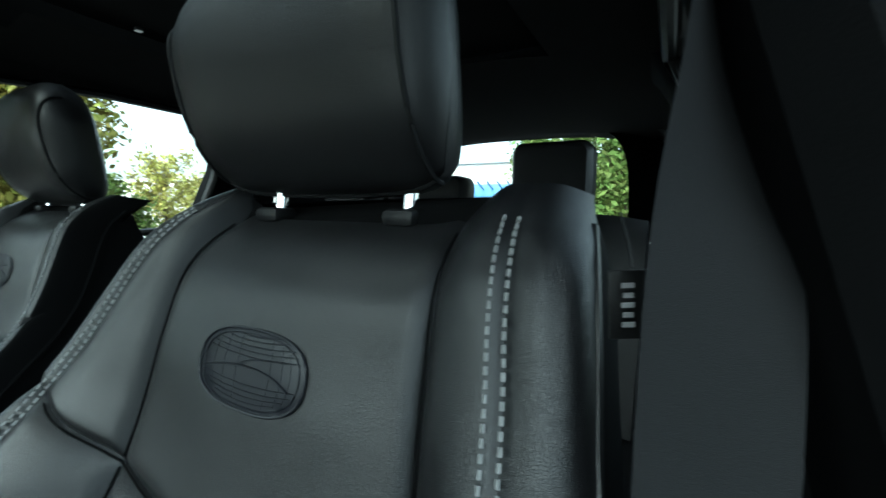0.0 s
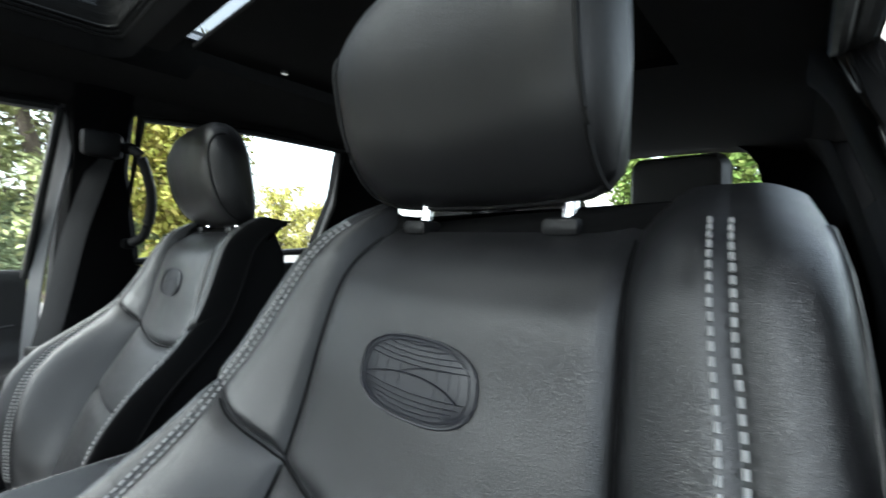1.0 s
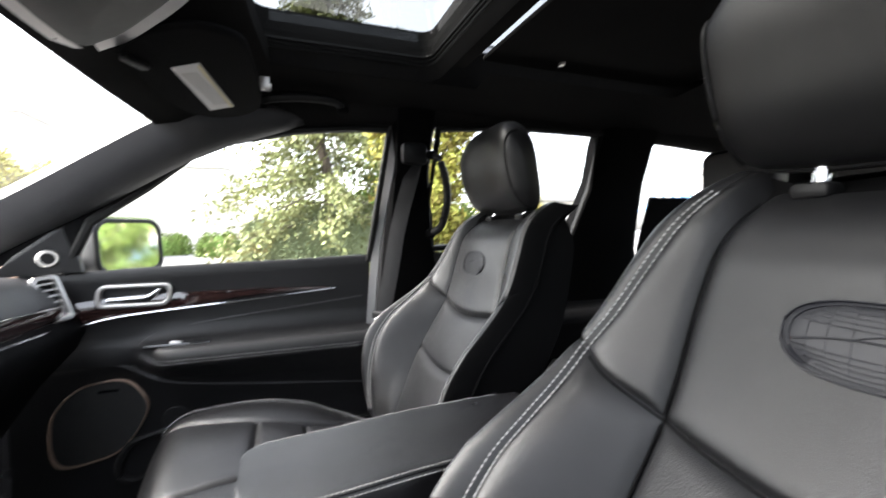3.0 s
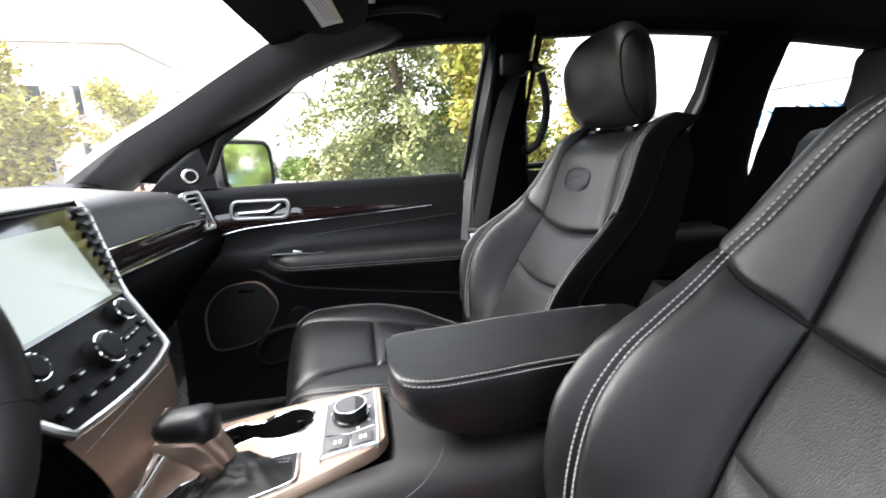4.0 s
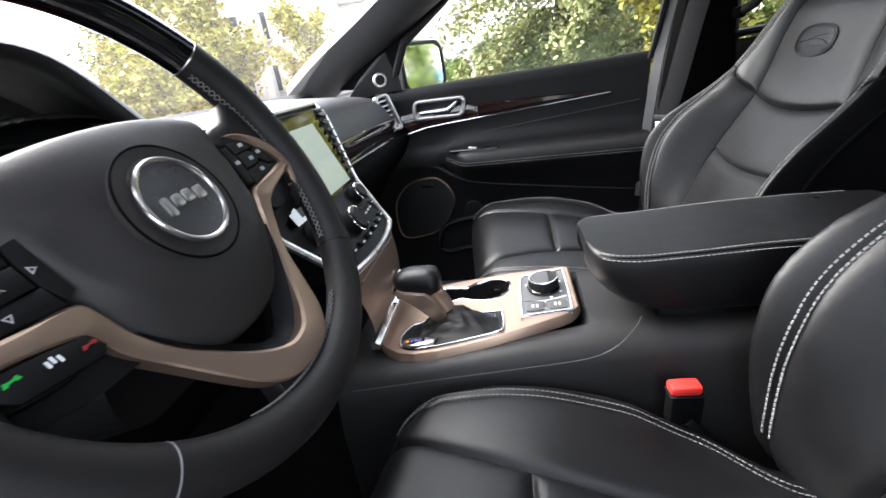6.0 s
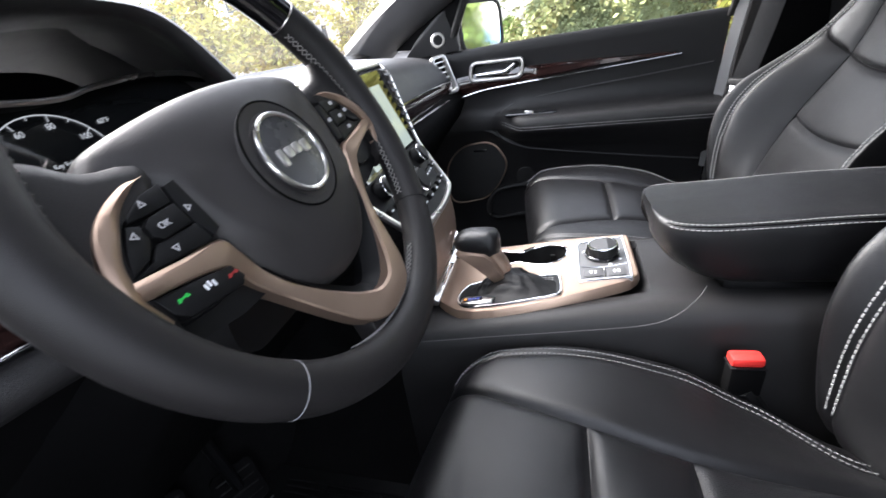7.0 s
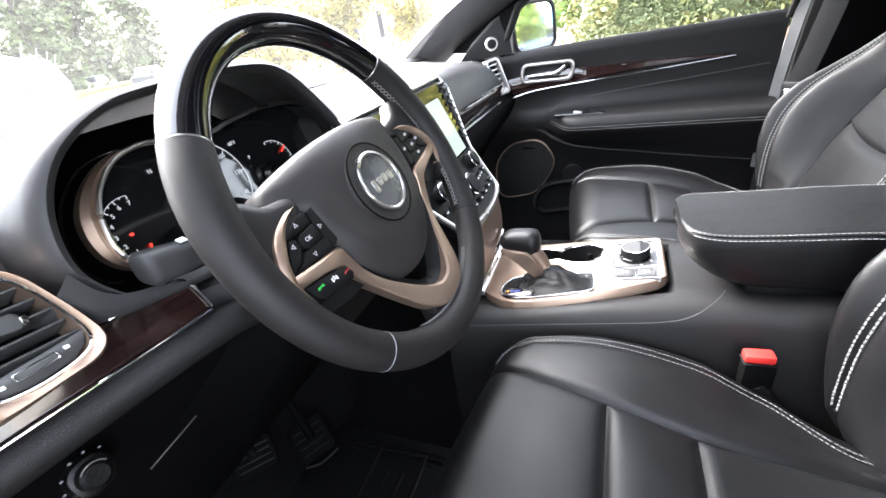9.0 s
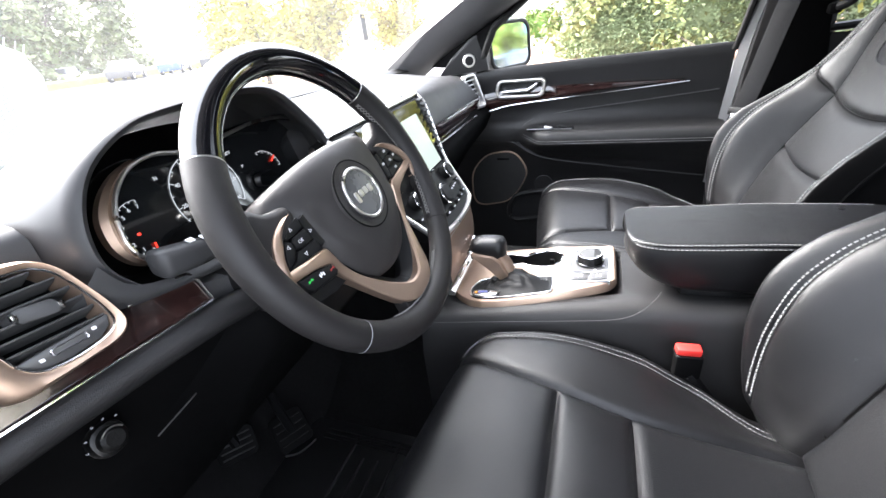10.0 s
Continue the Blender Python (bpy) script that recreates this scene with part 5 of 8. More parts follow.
def hood_ring(y, k, dz):
    return [V(CXX + a * (k if a < 0 else k + 4.2 * min(max(0, y - 0.834), 0.10) * smooth(a / 0.1)), y + 0.012 * smooth((z - 1.10) / 0.19) * (1 if y < 0.9 else 0.4), 1.10 + (z - 1.10) * (1 + (k - 1) * 0.2) + dz + 0.012 * smooth(a / 0.1) * smooth((y - 0.84) / 0.05)) for a, z in ar]


def hood_sheet(name, specs, material, label):
    bm = B()
    rows = [[bm.verts.new(p) for p in hood_ring(*sp)] for sp in specs]
    for a, b in zip(rows, rows[1:]):
        for i in range(len(a) - 1):
            bm.faces.new((a[i], a[i + 1], b[i + 1], b[i]))
    part(name, bm, material, dash, label, 60)


hood_sheet("hood_lining", ((0.985, 0.92, -0.010), (0.92, 0.925, -0.007), (0.872, 0.935, -0.005)), DASH, "dark lining of the gauge hood")
hood_sheet("cluster_hood", ((0.872, 0.935, -0.005), (0.854, 0.945, -0.004), (0.842, 0.960, -0.002), (0.835, 0.980, 0.0), (0.832, 1.005, 0.0025), (0.835, 1.03, 0.004), (0.846, 1.055, 0.003), (0.87, 1.09, 0.0), (0.97, 1.17, -0.022), (1.10, 1.28, -0.078)), DASH, "arched grey-black hood over the gauges")
bm = B()
prism(bm, [(a * 0.92, 1.10 + (z - 1.10) * 0.84) for a, z in ar] + [(0.17, 1.09), (-0.155, 1.09)], lambda a, b, h: V(CXX + a, 0.990 - h, b), 0.008)
part("cluster_backing", bm, SHADE_BLACK, dash)
bm = B()
AP = spline([(-0.548, 0.836, 1.205), (-0.528, 0.834, 1.174), (-0.47, 0.832, 1.158), (-0.42, 0.832, 1.154)], 4)
AQ = spline([(-0.575, 0.862, 1.175), (-0.545, 0.845, 1.158), (-0.50, 0.835, 1.150), (-0.42, 0.826, 1.140)], 4)
grid(bm, lambda p, q: AP[int(round(p * 12))].lerp(AQ[int(round(p * 12))], q) + V(0, -0.006 * math.sin(math.pi * q), 0), 12, 5)
part("hood_apron", bm, DASH, dash, "soft dash skin below the hood")
bm = B()
grid(bm, lambda p, q: V(CXX - 0.17 + 0.35 * p, 0.85 + 0.13 * q, 1.150 - 0.01 * q), 6, 4)
part("cluster_floor", bm, SHADE_BLACK, dash)
CM = Matrix.Translation((-0.335, 0.905, 1.195)) @ Matrix(((1, 0, 0, 0), (0, 0.28, -0.96, 0), (0, 0.96, 0.28, 0), (0, 0, 0, 1)))
FD = -0.034  # depth of the gauge face behind its surround


def cm(a, b, h=0.0):
    return CM @ V(a, b, h)


CO = [(-0.147, -0.014), (-0.145, 0.005), (-0.138, 0.024), (-0.124, 0.042), (-0.100, 0.058), (-0.068, 0.063), (-0.035, 0.056), (0.008, 0.0525), (0.040, 0.0573), (0.0974, 0.0604), (0.1573, 0.0541), (0.1932, 0.0362), (0.205, 0.0016), (0.192, -0.026), (0.160, -0.042), (0.10, -0.046), (0.0, -0.046), (-0.09, -0.048), (-0.135, -0.036)]
co = [(p.x, p.y) for p in spline([(a, b, 0) for a, b in CO], 4, True)]
cl = part("cluster_face", prism(B(), [(a * 1.12, b * 1.12) for a, b in co], lambda a, b, h: cm(a, b, FD - 0.003 + h), 0.003), SCREEN, dash, "dark gauge face behind glass")
bm = B()
loft(bm, [[cm(a * k, b * k, h) for a, b in co] for h, k in ((FD + 0.001, 1.10), (-0.008, 1.01), (0.0, 1.0), (0.0, 1.05))], caps=False)
part("cluster_bezel", bm, SHADE_BLACK, dash, "black gauge surround")
bm = B()
arc = [p for p in spline([(-0.088, 0.0615, 0), (-0.106, 0.055, 0), (-0.124, 0.042, 0), (-0.138, 0.024, 0), (-0.145, 0.005, 0), (-0.147, -0.014, 0), (-0.141, -0.030, 0), (-0.125, -0.041, 0)], 5)]
m = len(arc) - 1
loft(bm, [[cm(p.x - 0.016 * w * math.sin(math.pi * min(1, 0.08 + 0.92 * i / m)) , p.y + 0.004 * w * (1 - 2 * i / m), h) for w, h in ((0.0, -0.004), (0.05, 0.003), (0.5, 0.006), (0.95, 0.002), (1.0, -0.008))] for i, p in enumerate(arc)])
part("cluster_crescent", bm, BRONZE, dash, "satin bronze gauge crescent")
bm = B()
tube(bm, [cm(a, b, 0.0045) for a, b in co], 0.0026, 8, True)
part("cluster_chrome_edge", bm, SATIN, dash)
for gx, gy, gr, a0, a1, nn in ((-0.098, -0.006, 0.034, 252, 80, 8), (0.0, 0.0, 0.053, 220, -34, 8), (0.112, -0.008, 0.030, 100, 0, 5)):
    bm = B()
    tube(bm, [cm(gx + gr * math.cos(radians(a0 + (a1 - a0) * k / 30)), gy + gr * math.sin(radians(a0 + (a1 - a0) * k / 30)), FD + 0.0015) for k in range(31)], 0.0006 if gx == 0 else 0.0003, 5)
    for k in range(2 * nn - 1):
        a = radians(a0 + (a1 - a0) * k / (2 * nn - 2))
        tube(bm, [cm(gx + q * gr * math.cos(a), gy + q * gr * math.sin(a), FD + 0.0015) for q in (0.88 if k % 2 == 0 else 0.94, 0.99)], 0.0005, 4)
    part("gauge_scale", bm, WHITE_GLOW, cl)
T3 = CM.copy()
T3.translation = (0, 0, 0)


def cw(text, a, b, size, material=WHITE_GLOW):
    words("gauge_text", text, size, Matrix.Translation(cm(a, b, FD + 0.0015)) @ T3, material, cl)


for k, t in enumerate(("0", "20", "40", "60", "80", "100", "120", "140")):
    a = radians(220 - 254 * k / 7)
    cw(t, 0.0425 * math.cos(a), 0.0425 * math.sin(a), 0.0075)
for k, t in enumerate(("0", "1", "2", "3", "4", "5", "6", "7")):
    a = radians(252 - 172 * k / 7)
    cw(t, -0.098 + 0.026 * math.cos(a), -0.006 + 0.026 * math.sin(a), 0.0065)
cw("N", -0.056, 0.040, 0.0065)
cw("P", 0.071, 0.012, 0.0065)
cw("60°F", 0.058, 0.036, 0.0065)
cw("Key Fob", 0.0, 0.008, 0.0055)
cw("Has Left", 0.0, 0.000, 0.0055)
cw("the Vehicle", 0.0, -0.008, 0.0055)
cw("13 mi", 0.004, -0.026, 0.005)
for gx, gy, a, r in ((-0.098, -0.006, 258, 0.030), (0.112, -0.008, 33, 0.030)):
    bm = B()
    tube(bm, [cm(gx + q * r * math.cos(radians(a)), gy + q * r * math.sin(radians(a)), FD + 0.003) for q in (0.6, 1.0)], [0.0014, 0.0006], 6)
    part("gauge_needle", bm, RED_GLOW, cl)
bm = B()
disc(bm, cm(-0.110, -0.008, FD), 0.0017, 0.002, CM.to_3x3().to_4x4(), 10)
part("warning_lamp", bm, RED_GLOW, cl)

# column stalks
for sg, nm in ((-1, "wiper_stalk"),):
    bm = B()
    pts = spline([(-0.40, 0.79, 1.163), (-0.45, 0.812, 1.176), (-0.485, 0.82, 1.181), (-0.512, 0.824, 1.185)], 5)
    m = len(pts)
    loft(bm, [[p + V(0, b * k, a * k) for a, b in rrect(0.028, 0.024, 0.009, 4)] for p, k in zip(pts, [0.55 + 0.5 * smooth(i / (m - 3)) if i < m - 1 else 0.8 for i in range(m)])])
    sk = part(nm, bm, DASH, dash, "grey-black multi-function stalk", 50)
    for k in range(3):
        bm = B()
        box(bm, (-0.452 - 0.013 * k, 0.808 + 0.003 * k, 1.1905 + 0.002 * k), (0.007, 0.006, 0.0012), 0, pose(0, 0, 0, 20, 6, 0))
        part("stalk_mark", bm, MARK, sk)
bm = B()
loft(bm, [[V(CXX + a * k, y, 1.118 + b * k - (0.9 - y) * 0.2) for a, b in rrect(0.13, 0.085, 0.035, 5)] for y, k in ((0.740, 0.75), (0.765, 0.95), (0.82, 1.0), (0.92, 1.1))])
part("steering_column_cover", bm, PLASTIC, dash, "black column cover")

# centre stack: side chrome, screen, vents, knobs
KX = 0.008


def stack(a, q, h=0.0):
    """A point on the sloping centre stack: a across (-1..1), q 0 at the top to 1 at the bottom, h proud."""
    y = curve1(q, [(0, 0.852), (0.12, 0.832), (0.6, 0.782), (1, 0.718)])
    z = curve1(q, [(0, 1.212), (0.12, 1.196), (0.6, 1.078), (1, 1.002)])
    w = curve1(q, [(0, 0.196), (0.12, 0.188), (0.45, 0.160), (0.6, 0.146), (1, 0.108)])
    return V(KX + a * w, y - h * 0.9 - 0.03 * (1 - a * a) * q * 0.5, z + h * 0.35)


bm = B()
grid(bm, lambda p, q: stack(2 * p - 1, q), 16, 20)
cs = part("stack_face", bm, PLASTIC, dash, "satin black centre stack")
bm = B()
grid(bm, lambda p, q: stack(1, q) + V(0.006, 0.10 * p, -0.01 * p), 3, 20)
part("stack_side", bm, PLASTIC, cs)
bm = B()
grid(bm, lambda p, q: stack(-1, q) + V(-0.006, (0.02 + 0.08 * smooth(q / 0.3)) * p, -0.01 * p), 3, 20)
part("stack_flank", bm, PLASTIC, cs)
bm = B()
loop = [stack(-1, k / 16, 0.003) for k in range(17)] + [stack(-1 + 2 * k / 12, 1 + 0.0, 0.003) for k in range(1, 12)] + [stack(1, 1 - k / 16, 0.003) for k in range(17)] + [stack(1 - 2 * k / 12, 0, 0.003) for k in range(1, 12)]
tube(bm, loop, 0.0052, 8, True)
part("stack_chrome_frame", bm, SATIN, cs, "chrome frame")
bm = B()
SB = [stack(a, q, 0.004) for a, q in ((-0.62, 0.06), (0.80, 0.06), (0.92, 0.60), (-0.72, 0.60))]
loft(bm, [[p for p in SB], [p + V(0, -0.004, 0.001) for p in SB]])
part("screen_bezel", bm, GLOSS, cs)
bm = B()
SQ = [stack(a, q, 0.010) for a, q in ((-0.40, 0.17), (0.55, 0.17), (0.68, 0.575), (-0.5, 0.575))]
loft(bm, [[p for p in SQ], [p + V(0, -0.002, 0.0006) for p in SQ]])
part("touch_screen", bm, SCREEN_ON, cs, "pale washed-out touch screen")
for k in range(9):
    for sg in (1, -1):
        bm = B()
        q = 0.06 + 0.055 * k
        w0, w1 = (0.84, 0.97) if sg > 0 else (-0.97, -0.68)
        P = [stack(w0, q, 0.005), stack(w1, q, 0.005), stack(w1, q + 0.02, 0.010), stack(w0, q + 0.02, 0.010)]
        loft(bm, [P, [p + V(0, -0.002, -0.002) for p in P]])
        part("stack_vent_slat", bm, PLASTIC, cs)
for a, q, r in ((0.0, 0.78, 0.021), (0.62, 0.68, 0.016), (-0.62, 0.68, 0.016)):
    bm = B()
    mm = Matrix(((1, 0, 0, 0), (0, 0.5, -0.86, 0), (0, 0.86, 0.5, 0), (0, 0, 0, 1)))
    disc(bm, stack(a, q, 0.0), r, 0.020, mm, 26, 0.003, r * 0.92)
    part("stack_knob", bm, PLASTIC, cs, "round black knob")
    bm = B()
    tube(bm, [stack(a, q, 0.0) + mm @ V(r * 0.98 * math.cos(t), r * 0.98 * math.sin(t), 0.016) for t in [2 * math.pi * k / 26 for k in range(26)]], 0.0013, 6, True)
    part("knob_ring", bm, CHROME, cs)
for k in range(14):
    bm = B()
    a, q = (-0.80 + 0.267 * (k % 7), 0.90) if k < 7 else ((-0.85, -0.62, -0.38, 0.38, 0.62, 0.85, 0.5)[k - 7], 0.80)
    box(bm, stack(a, q, 0.003), (0.017, 0.008, 0.009), 0.002, pose(0, 0, 0, -30, 0, 0))
    b2 = part("stack_button", bm, PLASTIC, cs)
    bm = B()
    box(bm, stack(a, q, 0.0075), (0.007, 0.0006, 0.0025), 0, pose(0, 0, 0, -30, 0, 0))
    part("button_mark", bm, MARK, b2)
# bronze panel between stack and console
def low_panel(p, q, h=0.0):
    """The bronze panel under the stack: p across, q from the stack down to the console."""
    a, b = -0.110 + 0.050 * q, 0.116 - 0.016 * q
    return V(a + (b - a) * p, 0.719 - 0.008 * math.sin(math.pi * q) - 0.006 * q - h, 1.002 - 0.129 * q)


bm = B()
grid(bm, low_panel, 10, 8)
part("stack_lower_panel", bm, BRONZE, dash, "satin bronze panel")
# silver tube draws the highlight along the panel's groove
bm = B()
tube(bm, [low_panel(0.04 + 0.092 * n, 0.19, 0.0004) for n in range(11)], 0.0006, 6)
part("panel_seam_line", bm, SATIN, dash)
bm = B()
tube(bm, [(0.02, 0.700, 0.908), (0.05, 0.700, 0.914), (0.08, 0.702, 0.918)], 0.004, 8)
part("bin_handle", bm, CHROME, dash)
bm = B()
box(bm, (-0.03, 0.697, 0.898), (0.055, 0.004, 0.009), 0.0015, pose(0, 0, 0, 0, -6, 0))
part("bin_slot_trim", bm, CHROME, dash)
# small round start button panel left of the stack
SM2 = Matrix.Translation((-0.150, 0.862, 1.188)) @ Matrix(((1, 0, 0, 0), (0, 0.5, -0.86, 0), (0, 0.86, 0.5, 0), (0, 0, 0, 1)))
bm = B()
ring_part("side_pocket_trim", rrect(0.10, 0.032, 0.012), rrect(0.088, 0.022, 0.009), lambda a, b, h: SM2 @ V(a, b, h), 0.005, SATIN, dash, "silver pocket surround")
bm.free()
bm = B()
prism(bm, rrect(0.09, 0.024, 0.009), lambda a, b, h: SM2 @ V(a, b, -0.006 + h), 0.003)
part("side_pocket", bm, PLASTIC, dash)
bm = B()
disc(bm, SM2 @ V(-0.02, 0, 0.0), 0.012, 0.010, SM2.to_3x3().to_4x4(), 24, 0.003)
part("start_button", bm, SATIN, dash, "silver start button")

# ---------------------------------------------------------------- steering wheel
WC = V(-0.357, 0.706, 1.195)
WM = Matrix(((1, 0, 0, WC.x), (0, 0.46, -0.888, WC.y), (0, 0.888, 0.46, WC.z), (0, 0, 0, 1))) @ Matrix.Scale(0.895, 4) @ pose(0, 0, 0, 0, 0, 3)
sw = thing("steering_wheel", WC, "leather and lacquered steering wheel with bronze spokes", "steering wheel")


def wl(u, v, n=0.0):
    return WM @ V(u, v, n)


def rim_arc(name, a0, a1, material, ru, rn, label, step=4):
    """Part of the rim, angles clockwise from the top."""
    bm = B()
    k = max(2, int(abs(a1 - a0) / step))
    rings = []
    for i in range(k + 1):
        a = radians(a0 + (a1 - a0) * i / k)
        c, s = math.sin(a), math.cos(a)
        grip = 1 + 0.10 * math.exp(-((abs(math.degrees(math.atan2(c, s))) - 68) / 16) ** 2)
        rings.append([wl(c * (0.178 + ru * grip * math.cos(t)), s * (0.178 + ru * grip * math.cos(t)), rn * grip * math.sin(t)) for t in [2 * math.pi * j / 20 for j in range(20)]])
    loft(bm, rings)
    return part(name, bm, material, sw, label, 60)


RIM_LEATHER = mat("warm_black_wheel_leather", (0.0100, 0.0090, 0.0092), rough=0.55, var=0.15, scale=60, bump=0.15, bscale=1300, voronoi=True, spec=0.3)
rim_arc("rim_top", -54, 54, GLOSS, 0.0178, 0.0172, "glossy black lacquered rim top")
rim_arc("rim_grip", 54.6, 131, RIM_LEATHER, 0.0178, 0.0172, "black leather grip")
rim_arc("rim_grip", -54.6, -131, RIM_LEATHER, 0.0178, 0.0172, "black leather grip")
rim_arc("rim_bottom", 131.4, 228.6, RIM_LEATHER, 0.0176, 0.0170, "black leather rim bottom")
for a in (-54.3, 54.3, 131.2, -131.2):
    bm = B()
    r = radians(a)
    tube(bm, [wl(math.sin(r) * (0.178 + 0.0176 * math.cos(t)), math.cos(r) * (0.178 + 0.0176 * math.cos(t)), 0.0171 * math.sin(t)) for t in [2 * math.pi * j / 24 for j in range(24)]], 0.0009 if abs(a) < 90 else 0.0004, 5, True)
    part("rim_seam", bm, SATIN if abs(a) < 90 else DIM_MARK if a < 0 else PLASTIC, sw)


def rim_in(a, th, lift=0.0006):
    """A point on the rim's inner side: a degrees clockwise from the top, th round the tube from its innermost line."""
    g = 1 + 0.10 * math.exp(-((abs(a if a < 180 else a - 360) - 68) / 16) ** 2)
    rr = 0.178 - (0.0178 * g + lift) * math.cos(th)
    return wl(math.sin(radians(a)) * rr, math.cos(radians(a)) * rr, (0.0172 * g + lift) * math.sin(th))


bm = B()
for a0, a1 in ((57, 129), (-57, -80), (152, 208)):
    nn = int(abs(a1 - a0) / 2.0)
    for k in range(nn):
        p, q = (rim_in(a0 + (a1 - a0) * (k + e) / nn, th) for e, th in ((0, -0.16), (0.85, 0.16)))
        tube(bm, [p, q], 0.0006, 4)
        p, q = (rim_in(a0 + (a1 - a0) * (k + e) / nn, th, 0.0012) for e, th in ((0, 0.16), (0.85, -0.16)))
        tube(bm, [p, q], 0.0006, 4)
part("rim_stitching", bm, RIM_THREAD, sw, "pale crossed stitching", kind="stuff")
HUB_SKIN = mat("warm_black_airbag_skin", (0.0250, 0.0232, 0.0232), rough=0.5, var=0.1, scale=40, bump=0.14, bscale=900, voronoi=True, spec=0.32)
BUTTON_MARK = mat("grey_button_print", (0.40, 0.40, 0.41), rough=0.6, var=0.05)
HUB = [(-0.115, 0.047), (-0.102, 0.056), (-0.050, 0.063), (0.0, 0.065), (0.050, 0.063), (0.102, 0.056), (0.115, 0.047), (0.117, 0.037), (0.107, 0.022), (0.096, -0.010), (0.088, -0.042), (0.070, -0.076), (0.040, -0.100), (0.0, -0.108), (-0.040, -0.100), (-0.070, -0.076), (-0.088, -0.042), (-0.096, -0.010), (-0.107, 0.022), (-0.117, 0.037)]
hub = [(p.x, p.y) for p in spline([(a, b, 0) for a, b in HUB], 4, True)]
bm = B()


def cover(a, b, k, n):
    """The airbag cover: swept-back wings, a soft ridge on each side and a shield that rolls under."""
    u, v = a * k, -0.01 + (b + 0.01) * k
    ridge = 0.0042 * math.exp(-((abs(u) - 0.085 + 10 * (v - 0.005) ** 2) / 0.010) ** 2) * smooth((v + 0.065) / 0.03) * smooth((0.040 - v) / 0.03) * (k < 0.99)
    return wl(u, v, n - 0.010 * (a / 0.1) ** 2 * (1 if k > 0.9 else k) + ridge - 0.010 * smooth((-0.030 - v) / 0.075) * k)


loft(bm, [[cover(a, b, k, n) for a, b in hub] for k, n in ((0.98, -0.034), (1.0, -0.012), (0.985, -0.004), (0.96, 0.001), (0.92, 0.0042), (0.86, 0.0070), (0.80, 0.0090), (0.74, 0.0104), (0.68, 0.0114), (0.61, 0.0123), (0.54, 0.0130), (0.45, 0.0135), (0.35, 0.0138), (0.2, 0.014))])
part("airbag_cover", bm, HUB_SKIN, sw, "black grained airbag cover", 50)
bm = B()
loft(bm, [[wl(0.0 + r * math.cos(t), -0.006 + r * math.sin(t), n) for t in [2 * math.pi * j / 40 for j in range(40)]] for r, n in ((0.0450, 0.008), (0.0446, 0.0128), (0.0438, 0.0140), (0.0360, 0.0132), (0.0335, 0.0122))])
part("badge_recess", bm, HUB_SKIN, sw)
bm = B()
tube(bm, [wl(0.0440 * math.cos(t), -0.006 + 0.0440 * math.sin(t), 0.0137) for t in [2 * math.pi * j / 64 for j in range(64)]], 0.0009, 6, True)
part("badge_groove", bm, SHADE_BLACK, sw)
bm = B()
loft(bm, [[wl(r * math.cos(t), -0.006 + r * math.sin(t), n) for t in [2 * math.pi * j / 40 for j in range(40)]] for r, n in ((0.0315, 0.011), (0.0315, 0.0162), (0.029, 0.0165), (0.01, 0.0168))])
bd = part("badge", bm, mat("badge_grey", (0.07, 0.07, 0.073), rough=0.3, metal=0.4, var=0.03), sw, "dark silver round badge")
bm = B()
tube(bm, [wl(0.0315 * math.cos(t), -0.006 + 0.0315 * math.sin(t), 0.0165) for t in [2 * math.pi * j / 64 for j in range(64)]], 0.0018, 8, True)
part("badge_ring", bm, SATIN, bd, "chrome badge ring")
for k, (a, w, h) in enumerate(((-0.0165, 0.006, 0.014), (-0.006, 0.008, 0.009), (0.0045, 0.008, 0.009), (0.0155, 0.008, 0.010))):
    bm = B()
    ring = rrect(w, h, 0.002, 3, (a, -0.005 - (0.0015 if k in (0, 3) else 0)))
    prism(bm, ring, lambda u, v, n: wl(u, v, 0.0165 + n), 0.002, 0.0006)
    part("badge_bar", bm, SATIN, bd)
bm = B()
loft(bm, [[wl(a, b, n) for a, b in [(p.x, p.y) for p in spline([(-0.17, 0.012, 0), (-0.10, 0.02, 0), (0.10, 0.02, 0), (0.17, 0.012, 0), (0.172, -0.035, 0), (0.11, -0.068, 0), (-0.11, -0.068, 0), (-0.172, -0.035, 0)], 3, True)]] for n in (-0.028, -0.012)])
part("spoke_back", bm, PLASTIC, sw)
TEXT_M = Matrix(((1, 0, 0, 0), (0, 0.46, -0.888, 0), (0, 0.888, 0.46, 0), (0, 0, 0, 1)))
